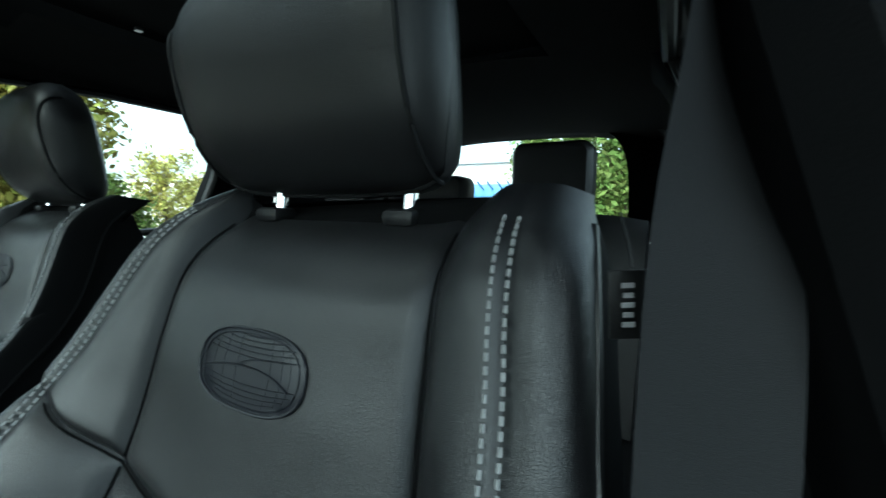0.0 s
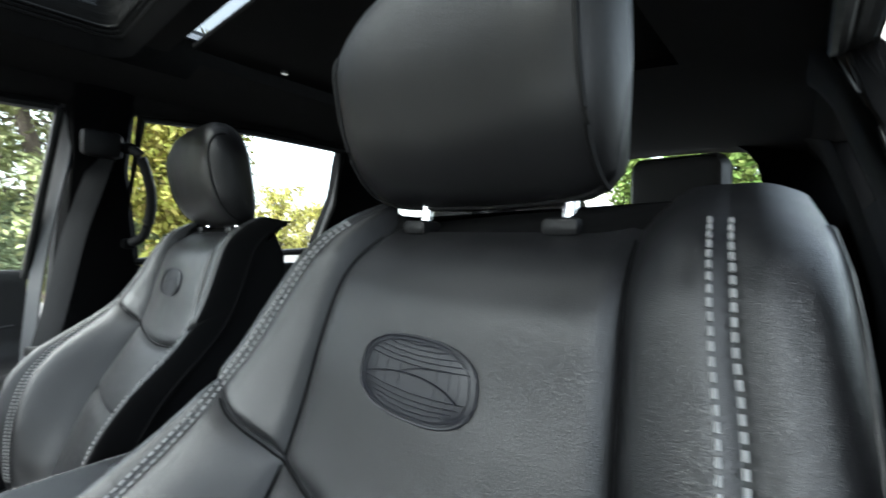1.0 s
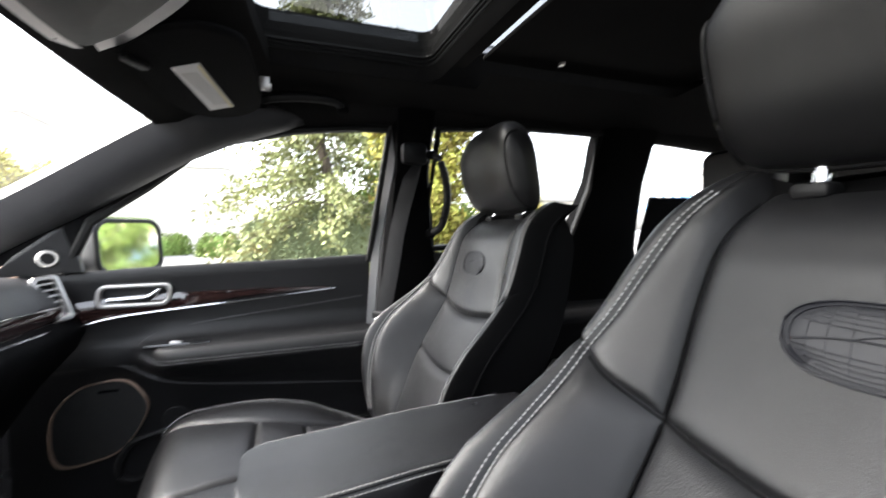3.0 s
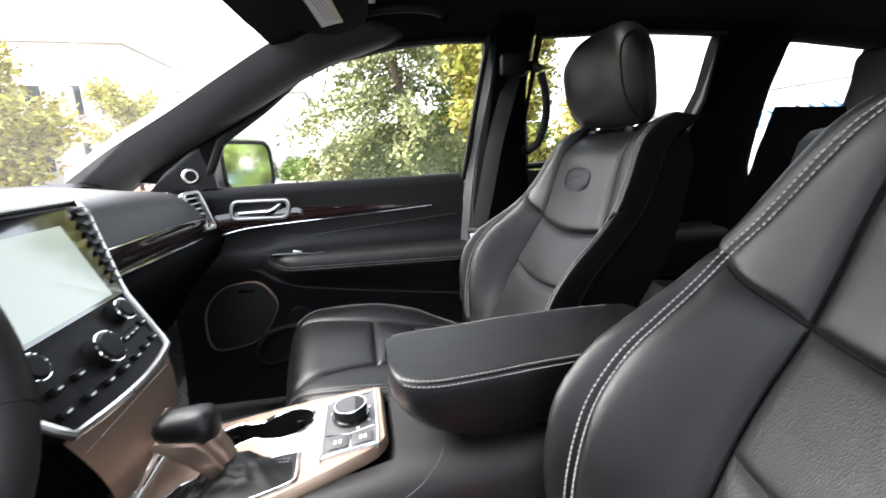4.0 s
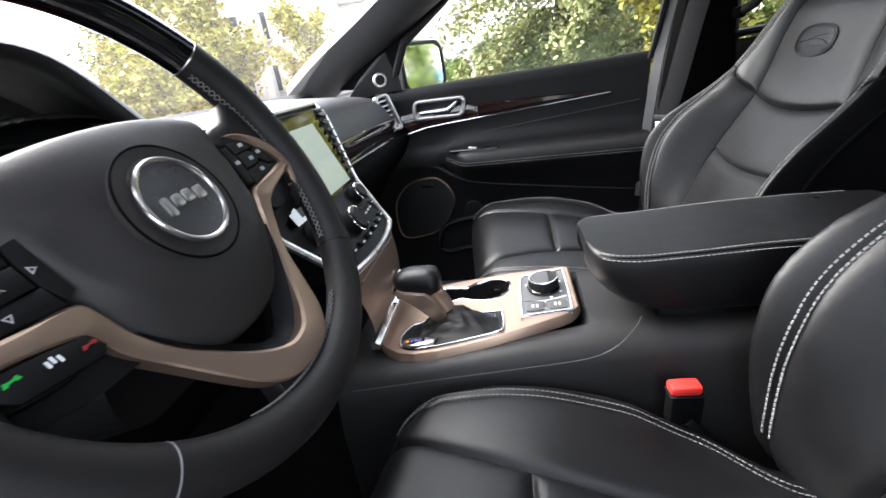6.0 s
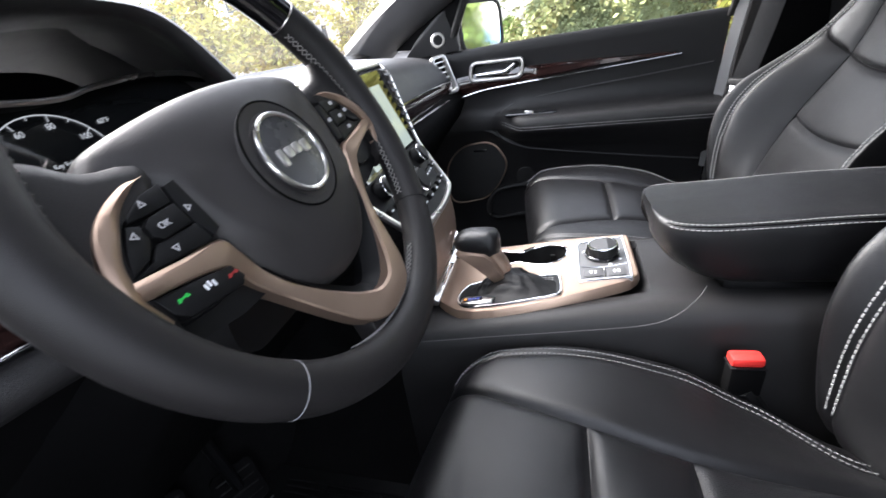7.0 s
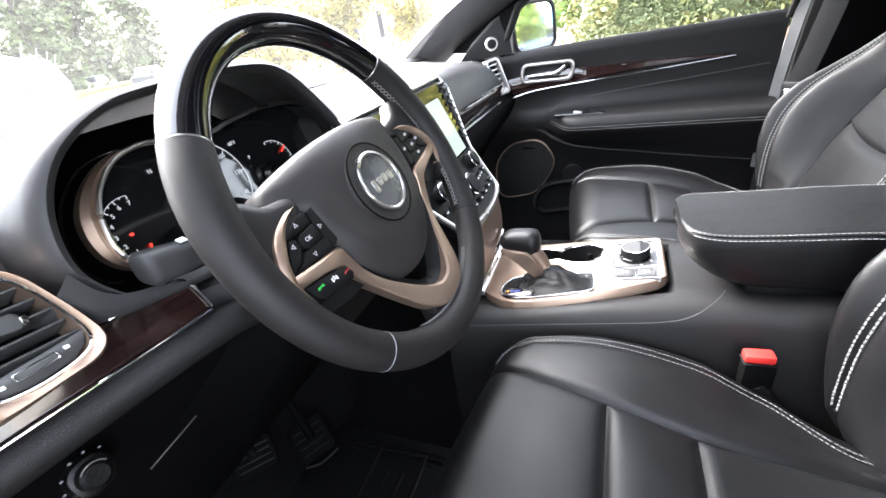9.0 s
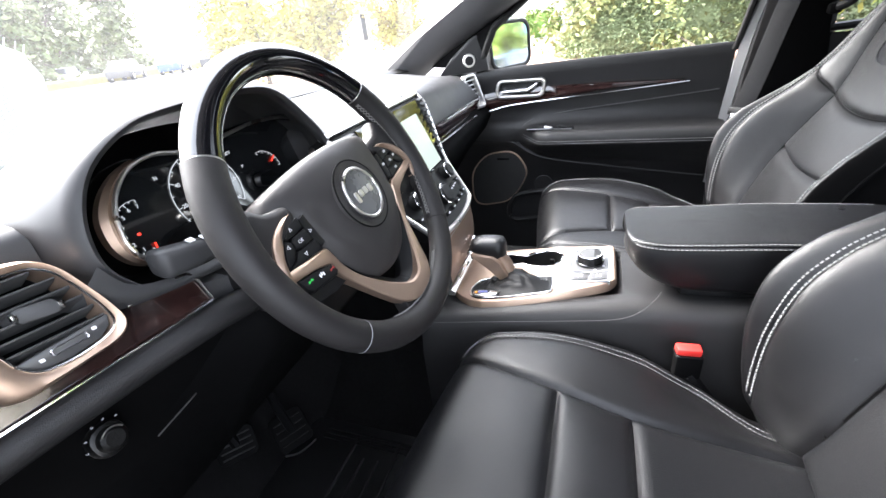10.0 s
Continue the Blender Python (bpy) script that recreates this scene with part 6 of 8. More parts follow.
for s in (-1, 1):
    # leather shoulder between rim and switch pod
    bm = B()
    WEBP = [(0.098, 0.036), (0.126, 0.042), (0.146, 0.058), (0.164, 0.052), (0.170, 0.0), (0.168, -0.040), (0.158, -0.066), (0.150, -0.052), (0.150, -0.02), (0.13, 0.012), (0.10, 0.020)]
    web = [(p.x, p.y) for p in spline([(s * a, b, 0) for a, b in WEBP], 3, True)]
    loft(bm, [[wl(s * 0.148 + (a - s * 0.148) * k, 0.0 + b * k, n) for a, b in web] for k, n in ((1.0, -0.022), (1.0, -0.006), (0.95, -0.001), (0.8, 0.001))])
    part("spoke_shoulder", bm, RIM_LEATHER, sw, "black leather spoke shoulder", 60)
    POD = [(0.088, 0.024), (0.105, 0.024), (0.130, 0.017), (0.148, 0.0), (0.155, -0.025), (0.149, -0.046), (0.110, -0.052), (0.098, -0.034), (0.090, 0.0)]
    pod = [(p.x, p.y) for p in spline([(s * a, b, 0) for a, b in POD], 3, True)]
    bm = B()
    loft(bm, [[wl(s * 0.12 + (a - s * 0.12) * k, -0.015 + (b + 0.015) * k, n) for a, b in pod] for k, n in ((1.0, -0.028), (1.0, -0.010), (0.97, -0.006), (0.5, -0.0045))])
    pd = part("switch_pod", bm, PLASTIC, sw, "black switch pod", 50)
    for nm_, ROWS in (("spoke_bezel", [(0.103, 0.0285, 0.104, 0.0250, 0.000), (0.118, 0.0268, 0.117, 0.0220, 0.003), (0.134, 0.0215, 0.130, 0.0145, 0.004), (0.1475, 0.0130, 0.1395, 0.0050, 0.005), (0.158, -0.001, 0.149, -0.006, 0.006), (0.1635, -0.016, 0.1535, -0.018, 0.006), (0.1635, -0.031, 0.1545, -0.029, 0.005), (0.1565, -0.0455, 0.1495, -0.0410, 0.001)]),
                      ("spoke_band", [(0.156, -0.026, 0.155, -0.0155, 0.005), (0.126, -0.0320, 0.124, -0.0200, 0.0035), (0.106, -0.0385, 0.094, -0.0235, 0.001), (0.0995, -0.046, 0.086, -0.036, -0.002), (0.0920, -0.062, 0.079, -0.055, -0.006), (0.0785, -0.084, 0.066, -0.078, -0.007), (0.061, -0.117, 0.047, -0.104, -0.002), (0.048, -0.138, 0.031, -0.121, 0.002), (0.032, -0.1515, 0.016, -0.1315, 0.005), (0.014, -0.1565, 0.007, -0.1345, 0.006), (0.0, -0.157, 0.0, -0.135, 0.006)])):
        po = spline([(s * a, b, n) for a, b, c, d, n in ROWS], 4)
        pi_ = spline([(s * c, d, n) for a, b, c, d, n in ROWS], 4)
        bm = B()
        rings = []
        for o_, i_ in zip(po, pi_):
            w_ = (o_ - i_).length
            e_ = min(0.0012 / w_, 0.3)
            rings.append([wl(q.x, q.y, q.z + n) for q, n in ((o_, -0.013), (o_, -0.0012), (o_.lerp(i_, e_), 0.0), (o_.lerp(i_, 0.45), 0.0010), (o_.lerp(i_, 1 - 2 * e_), 0.0002), (i_, -0.0020), (i_, -0.013))])
        loft(bm, rings)
        part(nm_, bm, BRONZE, sw, "satin bronze spoke trim", 30)
    # inner lining of the lower spoke
    bm = B()
    LR = [(0.079, -0.055, 0.070, -0.052), (0.066, -0.078, 0.056, -0.074), (0.047, -0.104, 0.036, -0.098), (0.031, -0.121, 0.022, -0.112), (0.016, -0.1315, 0.010, -0.122), (0.0, -0.135, 0.0, -0.126)]
    po, pi_ = spline([(s * a, b, 0) for a, b, c, d in LR], 3), spline([(s * c, d, 0) for a, b, c, d in LR], 3)
    loft(bm, [[wl(q.x, q.y, n) for q, n in ((o_, -0.022), (o_, -0.006), (i_, -0.018), (i_, -0.028))] for o_, i_ in zip(po, pi_)])
    part("spoke_lining", bm, PLASTIC, sw, "dark grey spoke lining")
    for k, (ring, mark) in enumerate((([(0.100, 0.0200), (0.114, 0.0185), (0.127, 0.0130), (0.131, 0.0090), (0.121, 0.0080), (0.102, 0.0078)], (0.1175, 0.0140)),
                                      ([(0.133, 0.0080), (0.143, -0.0030), (0.1495, -0.0140), (0.136, -0.0110), (0.128, -0.0035), (0.127, 0.0050)], (0.1340, 0.0020)),
                                      ([(0.128, -0.0070), (0.135, -0.0128), (0.150, -0.0160), (0.125, -0.0185), (0.098, -0.0220), (0.100, -0.0085)], (0.1208, -0.0135)),
                                      ([(0.090, 0.0180), (0.0985, 0.0175), (0.1000, 0.0070), (0.1000, -0.0078), (0.096, -0.0200), (0.089, -0.018)], (0.0965, 0.0010)),
                                      ([(0.102, 0.0066), (0.120, 0.0066), (0.1258, 0.0035), (0.1265, -0.0030), (0.122, -0.0070), (0.102, -0.0072)], (0.1165, -0.0005)))):
        bm = B()
        prism(bm, [(s * a, b) for a, b in ring], lambda u, v, n: wl(u, v, -0.002 + n), 0.0045 if k < 4 else 0.0055, 0.0008)
        b3 = part("wheel_button", bm, PLASTIC, pd)
        ca, cb_ = s * mark[0], mark[1]
        if k == 4 and s < 0:
            words("button_text", "OK", 0.0048, Matrix.Translation(wl(ca, cb_, 0.0040)) @ TEXT_M, BUTTON_MARK, b3)
        elif s < 0:
            ang = (90, 180, -90, 0)[k]
            pa_, pb_ = ([(ca + rr_ * math.cos(radians(ang + t)), cb_ + rr_ * math.sin(radians(ang + t))) for t in (0, 120, 240)] for rr_ in (0.0027, 0.0016))
            bm = B()
            loft(bm, [[wl(u, v, n) for u, v in ring_] for ring_, n in ((pa_, 0.0022), (pa_, 0.0031), (pb_, 0.0031), (pb_, 0.0022))], caps=False)
            part("button_mark", bm, BUTTON_MARK, b3)
        else:
            for dx_, w_ in ((-0.0022, 0.0020), (0.0012, 0.0030)):
                bm = B()
                prism(bm, rrect(w_, 0.0036, 0.0006, 2, (ca + dx_, cb_)), lambda u, v, n: wl(u, v, 0.0024 + n + (0.001 if k == 4 else 0)), 0.0006)
                part("button_mark", bm, BUTTON_MARK, b3)
    # thumb paddle behind the spoke
    bm = B()
    PD = [(0.088, 0.040), (0.108, 0.046), (0.132, 0.036), (0.140, 0.018), (0.132, 0.004), (0.105, 0.008)]
    pdl_ = [(p.x, p.y) for p in spline([(s * a, b, 0) for a, b in PD], 3, True)]
    loft(bm, [[wl(s * 0.115 + (a - s * 0.115) * k, 0.025 + (b - 0.025) * k, n) for a, b in pdl_] for k, n in ((0.9, -0.052), (1.0, -0.049), (1.0, -0.044), (0.9, -0.041))])
    part("shift_paddle", bm, SATIN, sw, "satin silver shift paddle", 60)
    if s < 0:
        bm = B()
        prism(bm, [(-0.1515, -0.0275), (-0.1500, -0.0395), (-0.1440, -0.0465), (-0.1060, -0.0530), (-0.1005, -0.0490), (-0.1035, -0.0395), (-0.125, -0.0335)], lambda u, v, n: wl(u, v, -0.002 + n), 0.005, 0.0015)
        cb = part("call_buttons", bm, PLASTIC, pd)
        HS = [(-0.0042, -0.0012), (-0.0030, 0.0012), (-0.0012, 0.0006), (0.0012, 0.0006), (0.0030, 0.0012), (0.0042, -0.0012), (0.0022, -0.0014), (0.0014, -0.0006), (-0.0014, -0.0006), (-0.0022, -0.0014)]
        for a, cy_, mt in ((-0.1400, -0.0360, GREEN_GLOW), (-0.1070, -0.0435, RED_DIM)):
            bm = B()
            prism(bm, [(a + x_, cy_ + y_) for x_, y_ in HS], lambda u, v, n: wl(u, v, 0.003 + n), 0.0005)
            part("call_mark", bm, mt, cb)
        for x_, y_ in ((-0.0028, 0.0), (0.0, 0.0006), (0.0028, -0.0008)):
            bm = B()
            prism(bm, rrect(0.0016, 0.0040, 0.0006, 2, (-0.1232 + x_, -0.0398 + y_)), lambda u, v, n: wl(u, v, 0.003 + n), 0.0005)
            part("call_mark", bm, MARK, cb)
bm = B()
prism(bm, [(-0.040, -0.138), (0.040, -0.138), (0.046, -0.168), (-0.046, -0.168)], lambda u, v, n: wl(u, v, -0.02 + n), 0.018, 0.004)
part("lower_spoke", bm, RIM_LEATHER, sw, "black leather lower spoke")
bm = B()
tube(bm, [wl(0, -0.01, -0.02), wl(0, -0.005, -0.10)], 0.035, 20)
part("wheel_hub_shaft", bm, PLASTIC, sw)

# ---------------------------------------------------------------- centre console
con = thing("center_console", (-0.01, 0.4, 0.5), "black console with bronze plate, shifter and cup holders", "console")


def plate_z(y):
    return curve1(y, [(0.0, 0.93), (0.30, 0.915), (0.41, 0.911), (0.50, 0.902), (0.60, 0.888), (0.70, 0.872)])


bm = B()
rings = []
for k in range(19):
    y = -0.05 + 0.80 * k / 18
    w = curve1(y, [(-0.05, 0.105), (0.3, 0.108), (0.45, 0.118), (0.60, 0.132), (0.75, 0.14)])
    z = plate_z(y) - 0.004
    dip = 0.002 if y < 0.41 or y > 0.69 else 0.07
    rings.append([V(-0.012 + a * w, y, zz) for a, zz in ((-1.12, 0.52), (-1.1, z - 0.085), (-1.03, z - 0.03), (-0.97, z - 0.012), (-0.86, z - 0.002), (-0.6, z - (0.002 if y < 0.41 or y > 0.70 else 0.008)), (-0.3, z - dip), (0.58, z - dip), (0.72, z - 0.002), (0.97, z - 0.012), (1.03, z - 0.03), (1.1, z - 0.085), (1.12, 0.52))])
loft(bm, rings)
part("console_body", bm, VINYL, con, "black soft console sides", 50)
bm = B()
tube(bm, spline([(-0.1640, 0.72, 0.862), (-0.1525, 0.60, 0.872), (-0.1430, 0.486, 0.882), (-0.1385, 0.41, 0.892), (-0.1345, 0.376, 0.906), (-0.1300, 0.354, 0.930), (-0.1250, 0.345, 0.945)], 6), 0.0006, 6)
part("console_seam", bm, DASH, con)
bm = B()


def plate_pt(p, q, h):
    y = 0.403 + 0.300 * q
    lo = curve1(y, [(0.403, -0.040), (0.408, -0.054), (0.418, -0.066), (0.4336, -0.074), (0.48, -0.092), (0.528, -0.108), (0.57, -0.117), (0.607, -0.122), (0.64, -0.121), (0.665, -0.113), (0.685, -0.098), (0.703, -0.080)])
    hi = curve1(y, [(0.403, 0.066), (0.408, 0.074), (0.416, 0.080), (0.52, 0.082), (0.64, 0.082), (0.703, 0.080)])
    e = min(1, min(p, 1 - p) * 30, q * 60, (1 - q) * 90)
    return V(lo + (hi - lo) * p, y, plate_z(y) - 0.012 + 0.016 * (1 - (1 - e) ** 2) * h)


grid(bm, lambda p, q: plate_pt(p, q, 1), 72, 100)
CUP = [(0.032, 0.503), (0.054, 0.511), (0.066, 0.536), (0.061, 0.561), (0.051, 0.579), (0.053, 0.594), (0.060, 0.612), (0.055, 0.633), (0.034, 0.645), (0.013, 0.635), (0.005, 0.615), (0.011, 0.597), (0.013, 0.582), (0.004, 0.566), (-0.003, 0.541), (0.008, 0.513)]
cup = [(p.x, p.y) for p in spline([(a, b, 0) for a, b in CUP], 4, True)]


def inside(px, py, ring):
    """Whether a point lies within an outline."""
    hit = False
    for (ax_, ay_), (bx_, by_) in zip(ring, ring[1:] + ring[:1]):
        if (ay_ > py) != (by_ > py) and px < ax_ + (bx_ - ax_) * (py - ay_) / (by_ - ay_):
            hit = not hit
    return hit


gone = [f for f in bm.faces if inside(f.calc_center_median().x, f.calc_center_median().y, cup)]
bmesh.ops.delete(bm, geom=gone, context="FACES")
plate = part("console_plate", bm, BRONZE, con, "satin bronze console plate")
# joined cup holders
CUPMAT = mat("cup_well_black", (0.004, 0.004, 0.004), rough=0.4, var=0.1)
bm = B()
cpx, cpy = 0.032, 0.574
loft(bm, [[V(cpx + (a - cpx) * k, cpy + (b - cpy) * k, plate_z(b) + 0.004 - d) for a, b in cup] for k, d in ((1.0, 0.0), (0.96, 0.012), (0.93, 0.05), (0.85, 0.056))], caps=False)
bm.faces.new(list(bm.verts)[-len(cup):])
cups = part("cup_holder", bm, CUPMAT, plate, "dark double cup holder well")
bm = B()
tube(bm, [V(cpx + (a - cpx) * 0.985, cpy + (b - cpy) * 0.99, plate_z(b) + 0.003) for a, b in cup], 0.0026, 8, True)
part("cup_ring", bm, CHROME, cups, "chrome cup holder ring")
for a, b in ((0.030, 0.527), (0.032, 0.62)):
    bm = B()
    box(bm, V(a + 0.024, b, plate_z(b) - 0.018), (0.004, 0.010, 0.014), 0.0015)
    part("cup_grip", bm, RUBBER, cups)
# shifter gate, boot and lever
zf = lambda a, b, h: V(a, b, plate_z(b) + 0.005 + h)
GATE = [(-0.042, 0.640), (-0.042, 0.528), (-0.052, 0.517), (-0.085, 0.515), (-0.095, 0.523), (-0.104, 0.570), (-0.108, 0.610), (-0.106, 0.645), (-0.096, 0.663), (-0.076, 0.668), (-0.054, 0.660)]
gate = [(p.x, p.y) for p in spline([(a, b, 0) for a, b in GATE], 3, True)]
ring_part("shifter_frame", [(-0.075 + (a + 0.075) * 1.06, 0.59 + (b - 0.59) * 1.03) for a, b in gate], [(-0.075 + (a + 0.075) * 0.95, 0.59 + (b - 0.59) * 0.975) for a, b in gate], zf, 0.003, CHROME, plate, "chrome shifter frame")
bm = B()
prism(bm, [(-0.075 + (a + 0.075) * 0.98, 0.59 + (b - 0.59) * 0.99) for a, b in gate], lambda a, b, h: zf(a, b, -0.001 + h), 0.002)
part("shifter_base", bm, PLASTIC, plate)
# pleated boot gathered round the lever
gz = plate_z(0.60) + 0.006
bm = B()
n_ = 48
rings = []
for k in range(9):
    f = k / 8
    ring = []
    for j in range(n_):
        t = 2 * math.pi * j / n_
        bx_ = -0.074 + 0.0295 * math.copysign(abs(math.cos(t)) ** 0.6, math.cos(t))
        by_ = 0.588 + 0.068 * math.copysign(abs(math.sin(t)) ** 0.6, math.sin(t))
        tx_, ty_ = -0.050 + 0.013 * math.cos(t), 0.604 + 0.014 * math.sin(t)
        w = f ** 0.8
        pleat = 0.0026 * math.sin(5 * t + 9 * f) * math.sin(math.pi * f) + 0.0016 * math.sin(9 * t - 14 * f) * math.sin(math.pi * f)
        zz = plate_z(by_) + 0.006 + (0.015 * f ** 1.6 + 0.006 * math.sin(math.pi * f)) + pleat
        ring.append(V(bx_ + (tx_ - bx_) * w, by_ + (ty_ - by_) * w, zz))
    rings.append(ring)
loft(bm, rings)
boot = part("shifter_boot", bm, PLASTIC, plate, "pleated leather shifter boot", 60)
bm = B()
for dx in (0.0, 0.0055):
    stitches(bm, [V(-0.064 + dx, 0.525, gz + 0.0165), V(-0.062 + dx, 0.550, gz + 0.0165), V(-0.057 + dx, 0.575, gz + 0.0190), V(-0.052 + dx, 0.588, gz + 0.0220)], 0.0030, 0.0016, 0.0006)
part("boot_stitching", bm, THREAD, boot, kind="stuff")
lever = thing("gear_lever", (-0.05, 0.61, 0.9), "leather gear lever with bronze side on console", "gear lever")
LX = -0.047
bm = B()
rings = []
for y_, z, w, l, sl in ((0.598, 0.004, 0.024, 0.028, -0.35), (0.605, 0.020, 0.026, 0.034, -0.35), (0.616, 0.036, 0.029, 0.044, -0.15), (0.628, 0.050, 0.033, 0.055, 0.05), (0.635, 0.060, 0.035, 0.062, 0.12)):
    rings.append([V(LX + a + 0.004 * (z - 0.016) / 0.05, y_ + b, gz + z + b * sl) for a, b in rrect(w, l, min(w, l) * 0.35, 5)])
loft(bm, rings)
part("lever_stem", bm, BRONZE, lever, "bronze lever side", 60)
bm = B()
rings = []
for y_, z, w, l, sl in ((0.637, 0.055, 0.0365, 0.065, 0.12), (0.6375, 0.062, 0.041, 0.070, 0.12), (0.6375, 0.070, 0.042, 0.071, 0.06), (0.637, 0.078, 0.040, 0.068, 0.0), (0.635, 0.085, 0.034, 0.058, -0.03), (0.634, 0.089, 0.022, 0.040, -0.03), (0.633, 0.0905, 0.008, 0.016, 0.0)):
    rings.append([V(LX + 0.004 + a, y_ + b, gz + z + b * sl) for a, b in rrect(w, l, min(w, l) * 0.42, 6)])
loft(bm, rings)
part("lever_head", bm, LEATHER, lever, "black leather lever head", 60)
bm = B()
loft(bm, [[V(LX - 0.0125 - d, 0.628 + b * k, gz + 0.038 + c * k) for b, c in ((-0.038, -0.028), (-0.018, -0.032), (0.014, -0.002), (0.042, 0.020), (0.038, 0.026), (-0.004, 0.021), (-0.018, 0.008))] for d, k in ((0.0, 1.0), (0.005, 0.97), (0.007, 0.86))])
part("lever_cheek", bm, BRONZE, lever, "bronze cheek plate", 40)
bm = B()
disc(bm, (LX - 0.004, 0.664, gz + 0.047), 0.0035, 0.007, pose(0, 0, 0, -90, 0, 0), 14, 0.001)
part("release_button", bm, CHROME, lever)
bm = B()
prism(bm, [(-0.107, 0.622), (-0.103, 0.612), (-0.095, 0.608), (-0.089, 0.628), (-0.086, 0.650), (-0.090, 0.660), (-0.100, 0.660), (-0.107, 0.648)], lambda a, b, h: zf(a, b, 0.001 + h), 0.006, 0.002)
gi = part("gear_display", bm, SATIN, plate, "silver gear display surround")
bm = B()
prism(bm, rrect(0.010, 0.030, 0.003, 4, (-0.0965, 0.642)), lambda a, b, h: zf(a, b, 0.006 + h), 0.0018, 0.0005)
part("display_window", bm, GLOSS, gi)
for k, m_ in enumerate((AMBER_GLOW, BLUE_GLOW, BLUE_GLOW, BLUE_GLOW)):
    bm = B()
    box(bm, zf(-0.0965, 0.653 - 0.0065 * k, 0.0081), (0.0045, 0.0035, 0.0006))
    part("gear_lamp", bm, m_, gi)
# chrome-edged slot where the plate meets the stack
bm = B()
loft(bm, [[V(x_, 0.706 + dy_, 0.879 + dz_ + (x_ + 0.09) * 0.02) for dy_, dz_ in ((-0.006, -0.006), (-0.007, 0.002), (0.0, 0.006), (0.007, 0.004), (0.007, -0.006))] for x_ in (-0.088, -0.085, 0.0, 0.073, 0.076)])
sl_ = part("slot_trim", bm, SATIN, plate, "silver slot trim")
bm = B()
box(bm, (-0.005, 0.702, 0.8855), (0.06, 0.006, 0.002), 0.0008, pose(0, 0, 0, 18, 0, 0))
part("slot_mouth", bm, GLOSS, sl_)
# terrain dial
DIAL_GREY = mat("dial_button_grey", (0.05, 0.05, 0.052), rough=0.45, var=0.06)
DF = [(0.046, 0.487), (0.052, 0.482), (0.060, 0.425), (0.056, 0.418), (-0.054, 0.418), (-0.060, 0.424), (-0.063, 0.480), (-0.058, 0.487)]
df = [(p.x, p.y) for p in spline([(a, b, 0) for a, b in DF], 4, True)]
dfs = lambda k: [(-0.003 + (a + 0.003) * k, 0.452 + (b - 0.452) * k) for a, b in df]
ring_part("dial_frame", dfs(1.06), dfs(0.97), zf, 0.0025, CHROME, plate, "chrome dial frame")
bm = B()
prism(bm, dfs(0.99), zf, 0.0012)
dpn = part("dial_panel", bm, mat("dial_panel_grey", (0.07, 0.07, 0.072), rough=0.4, var=0.04), plate, "dark silver dial panel")
bm = B()
disc(bm, zf(0.007, 0.452, 0.001), 0.0255, 0.006, None, 36, 0.001)
part("dial_collar", bm, GLOSS, dpn)
bm = B()
loft(bm, [[zf(0.007 + r_ * (1 + 0.02 * math.cos(18 * t)) * math.cos(t), 0.452 + r_ * (1 + 0.02 * math.cos(18 * t)) * math.sin(t), h_) for t in [2 * math.pi * j / 72 for j in range(72)]] for r_, h_ in ((0.0228, 0.006), (0.0225, 0.018), (0.0205, 0.021), (0.018, 0.0205))])
rd = part("rotary_dial", bm, PLASTIC, dpn, "black ribbed rotary dial", 50)
bm = B()
tube(bm, [zf(0.007 + 0.0212 * math.cos(t), 0.452 + 0.0212 * math.sin(t), 0.0205) for t in [2 * math.pi * k / 30 for k in range(30)]], 0.0012, 6, True)
part("dial_ring", bm, CHROME, rd)
bm = B()
disc(bm, zf(0.007, 0.452, 0.020), 0.0185, 0.0012, None, 30, 0.0004)
part("dial_cap", bm, DIAL_GREY, rd, "grey dial cap")
bm = B()
tube(bm, [zf(-0.026, 0.484, 0.0018), zf(-0.031, 0.452, 0.0018), zf(-0.024, 0.421, 0.0018)], 0.0010, 5)
tube(bm, [zf(-0.031, 0.452, 0.0018), zf(-0.060, 0.452, 0.0018)], 0.0010, 5)
part("dial_divider", bm, CHROME, dpn)
for a, b in ((-0.045, 0.436), (-0.045, 0.468)):
    bm = B()
    prism(bm, rrect(0.022, 0.026, 0.003, 3, (a, b)), lambda u, v, h: zf(u, v, 0.001 + h), 0.0022, 0.0008)
    db = part("dial_button", bm, DIAL_GREY, dpn, "grey button")
    for dx_ in (-0.003, 0.003):
        bm = B()
        box(bm, zf(a, b + dx_, 0.0034), (0.007, 0.0028, 0.0005))
        part("button_mark", bm, MARK, db)
for k in range(7):
    t = radians(-62 + 62 * k * 0.5 if k < 5 else 200 + 40 * (k - 5))
    bm = B()
    box(bm, zf(0.007 + 0.0315 * math.cos(t), 0.452 + 0.0285 * math.sin(t), 0.0016), (0.004, 0.004, 0.0006))
    part("dial_mark", bm, MARK, dpn)

# armrest lid
lid = thing("armrest", (-0.005, 0.2, 0.92), "padded black leather armrest with pale stitching on console", "armrest")


def lid_sec(t):
    """Half outline of the lid from its lower edge to its crown: (across, height)."""
    return curve2(t, [(0, 0.070), (0.12, 0.084), (0.30, 0.0915), (0.55, 0.0935), (0.64, 0.0920), (0.72, 0.0860), (0.80, 0.072), (0.90, 0.040), (1.0, 0.0)]), curve2(t, [(0, 0.926), (0.12, 0.932), (0.30, 0.955), (0.55, 0.997), (0.64, 1.0100), (0.72, 1.0125), (0.80, 1.0130), (0.90, 1.0125), (1.0, 1.0115)])


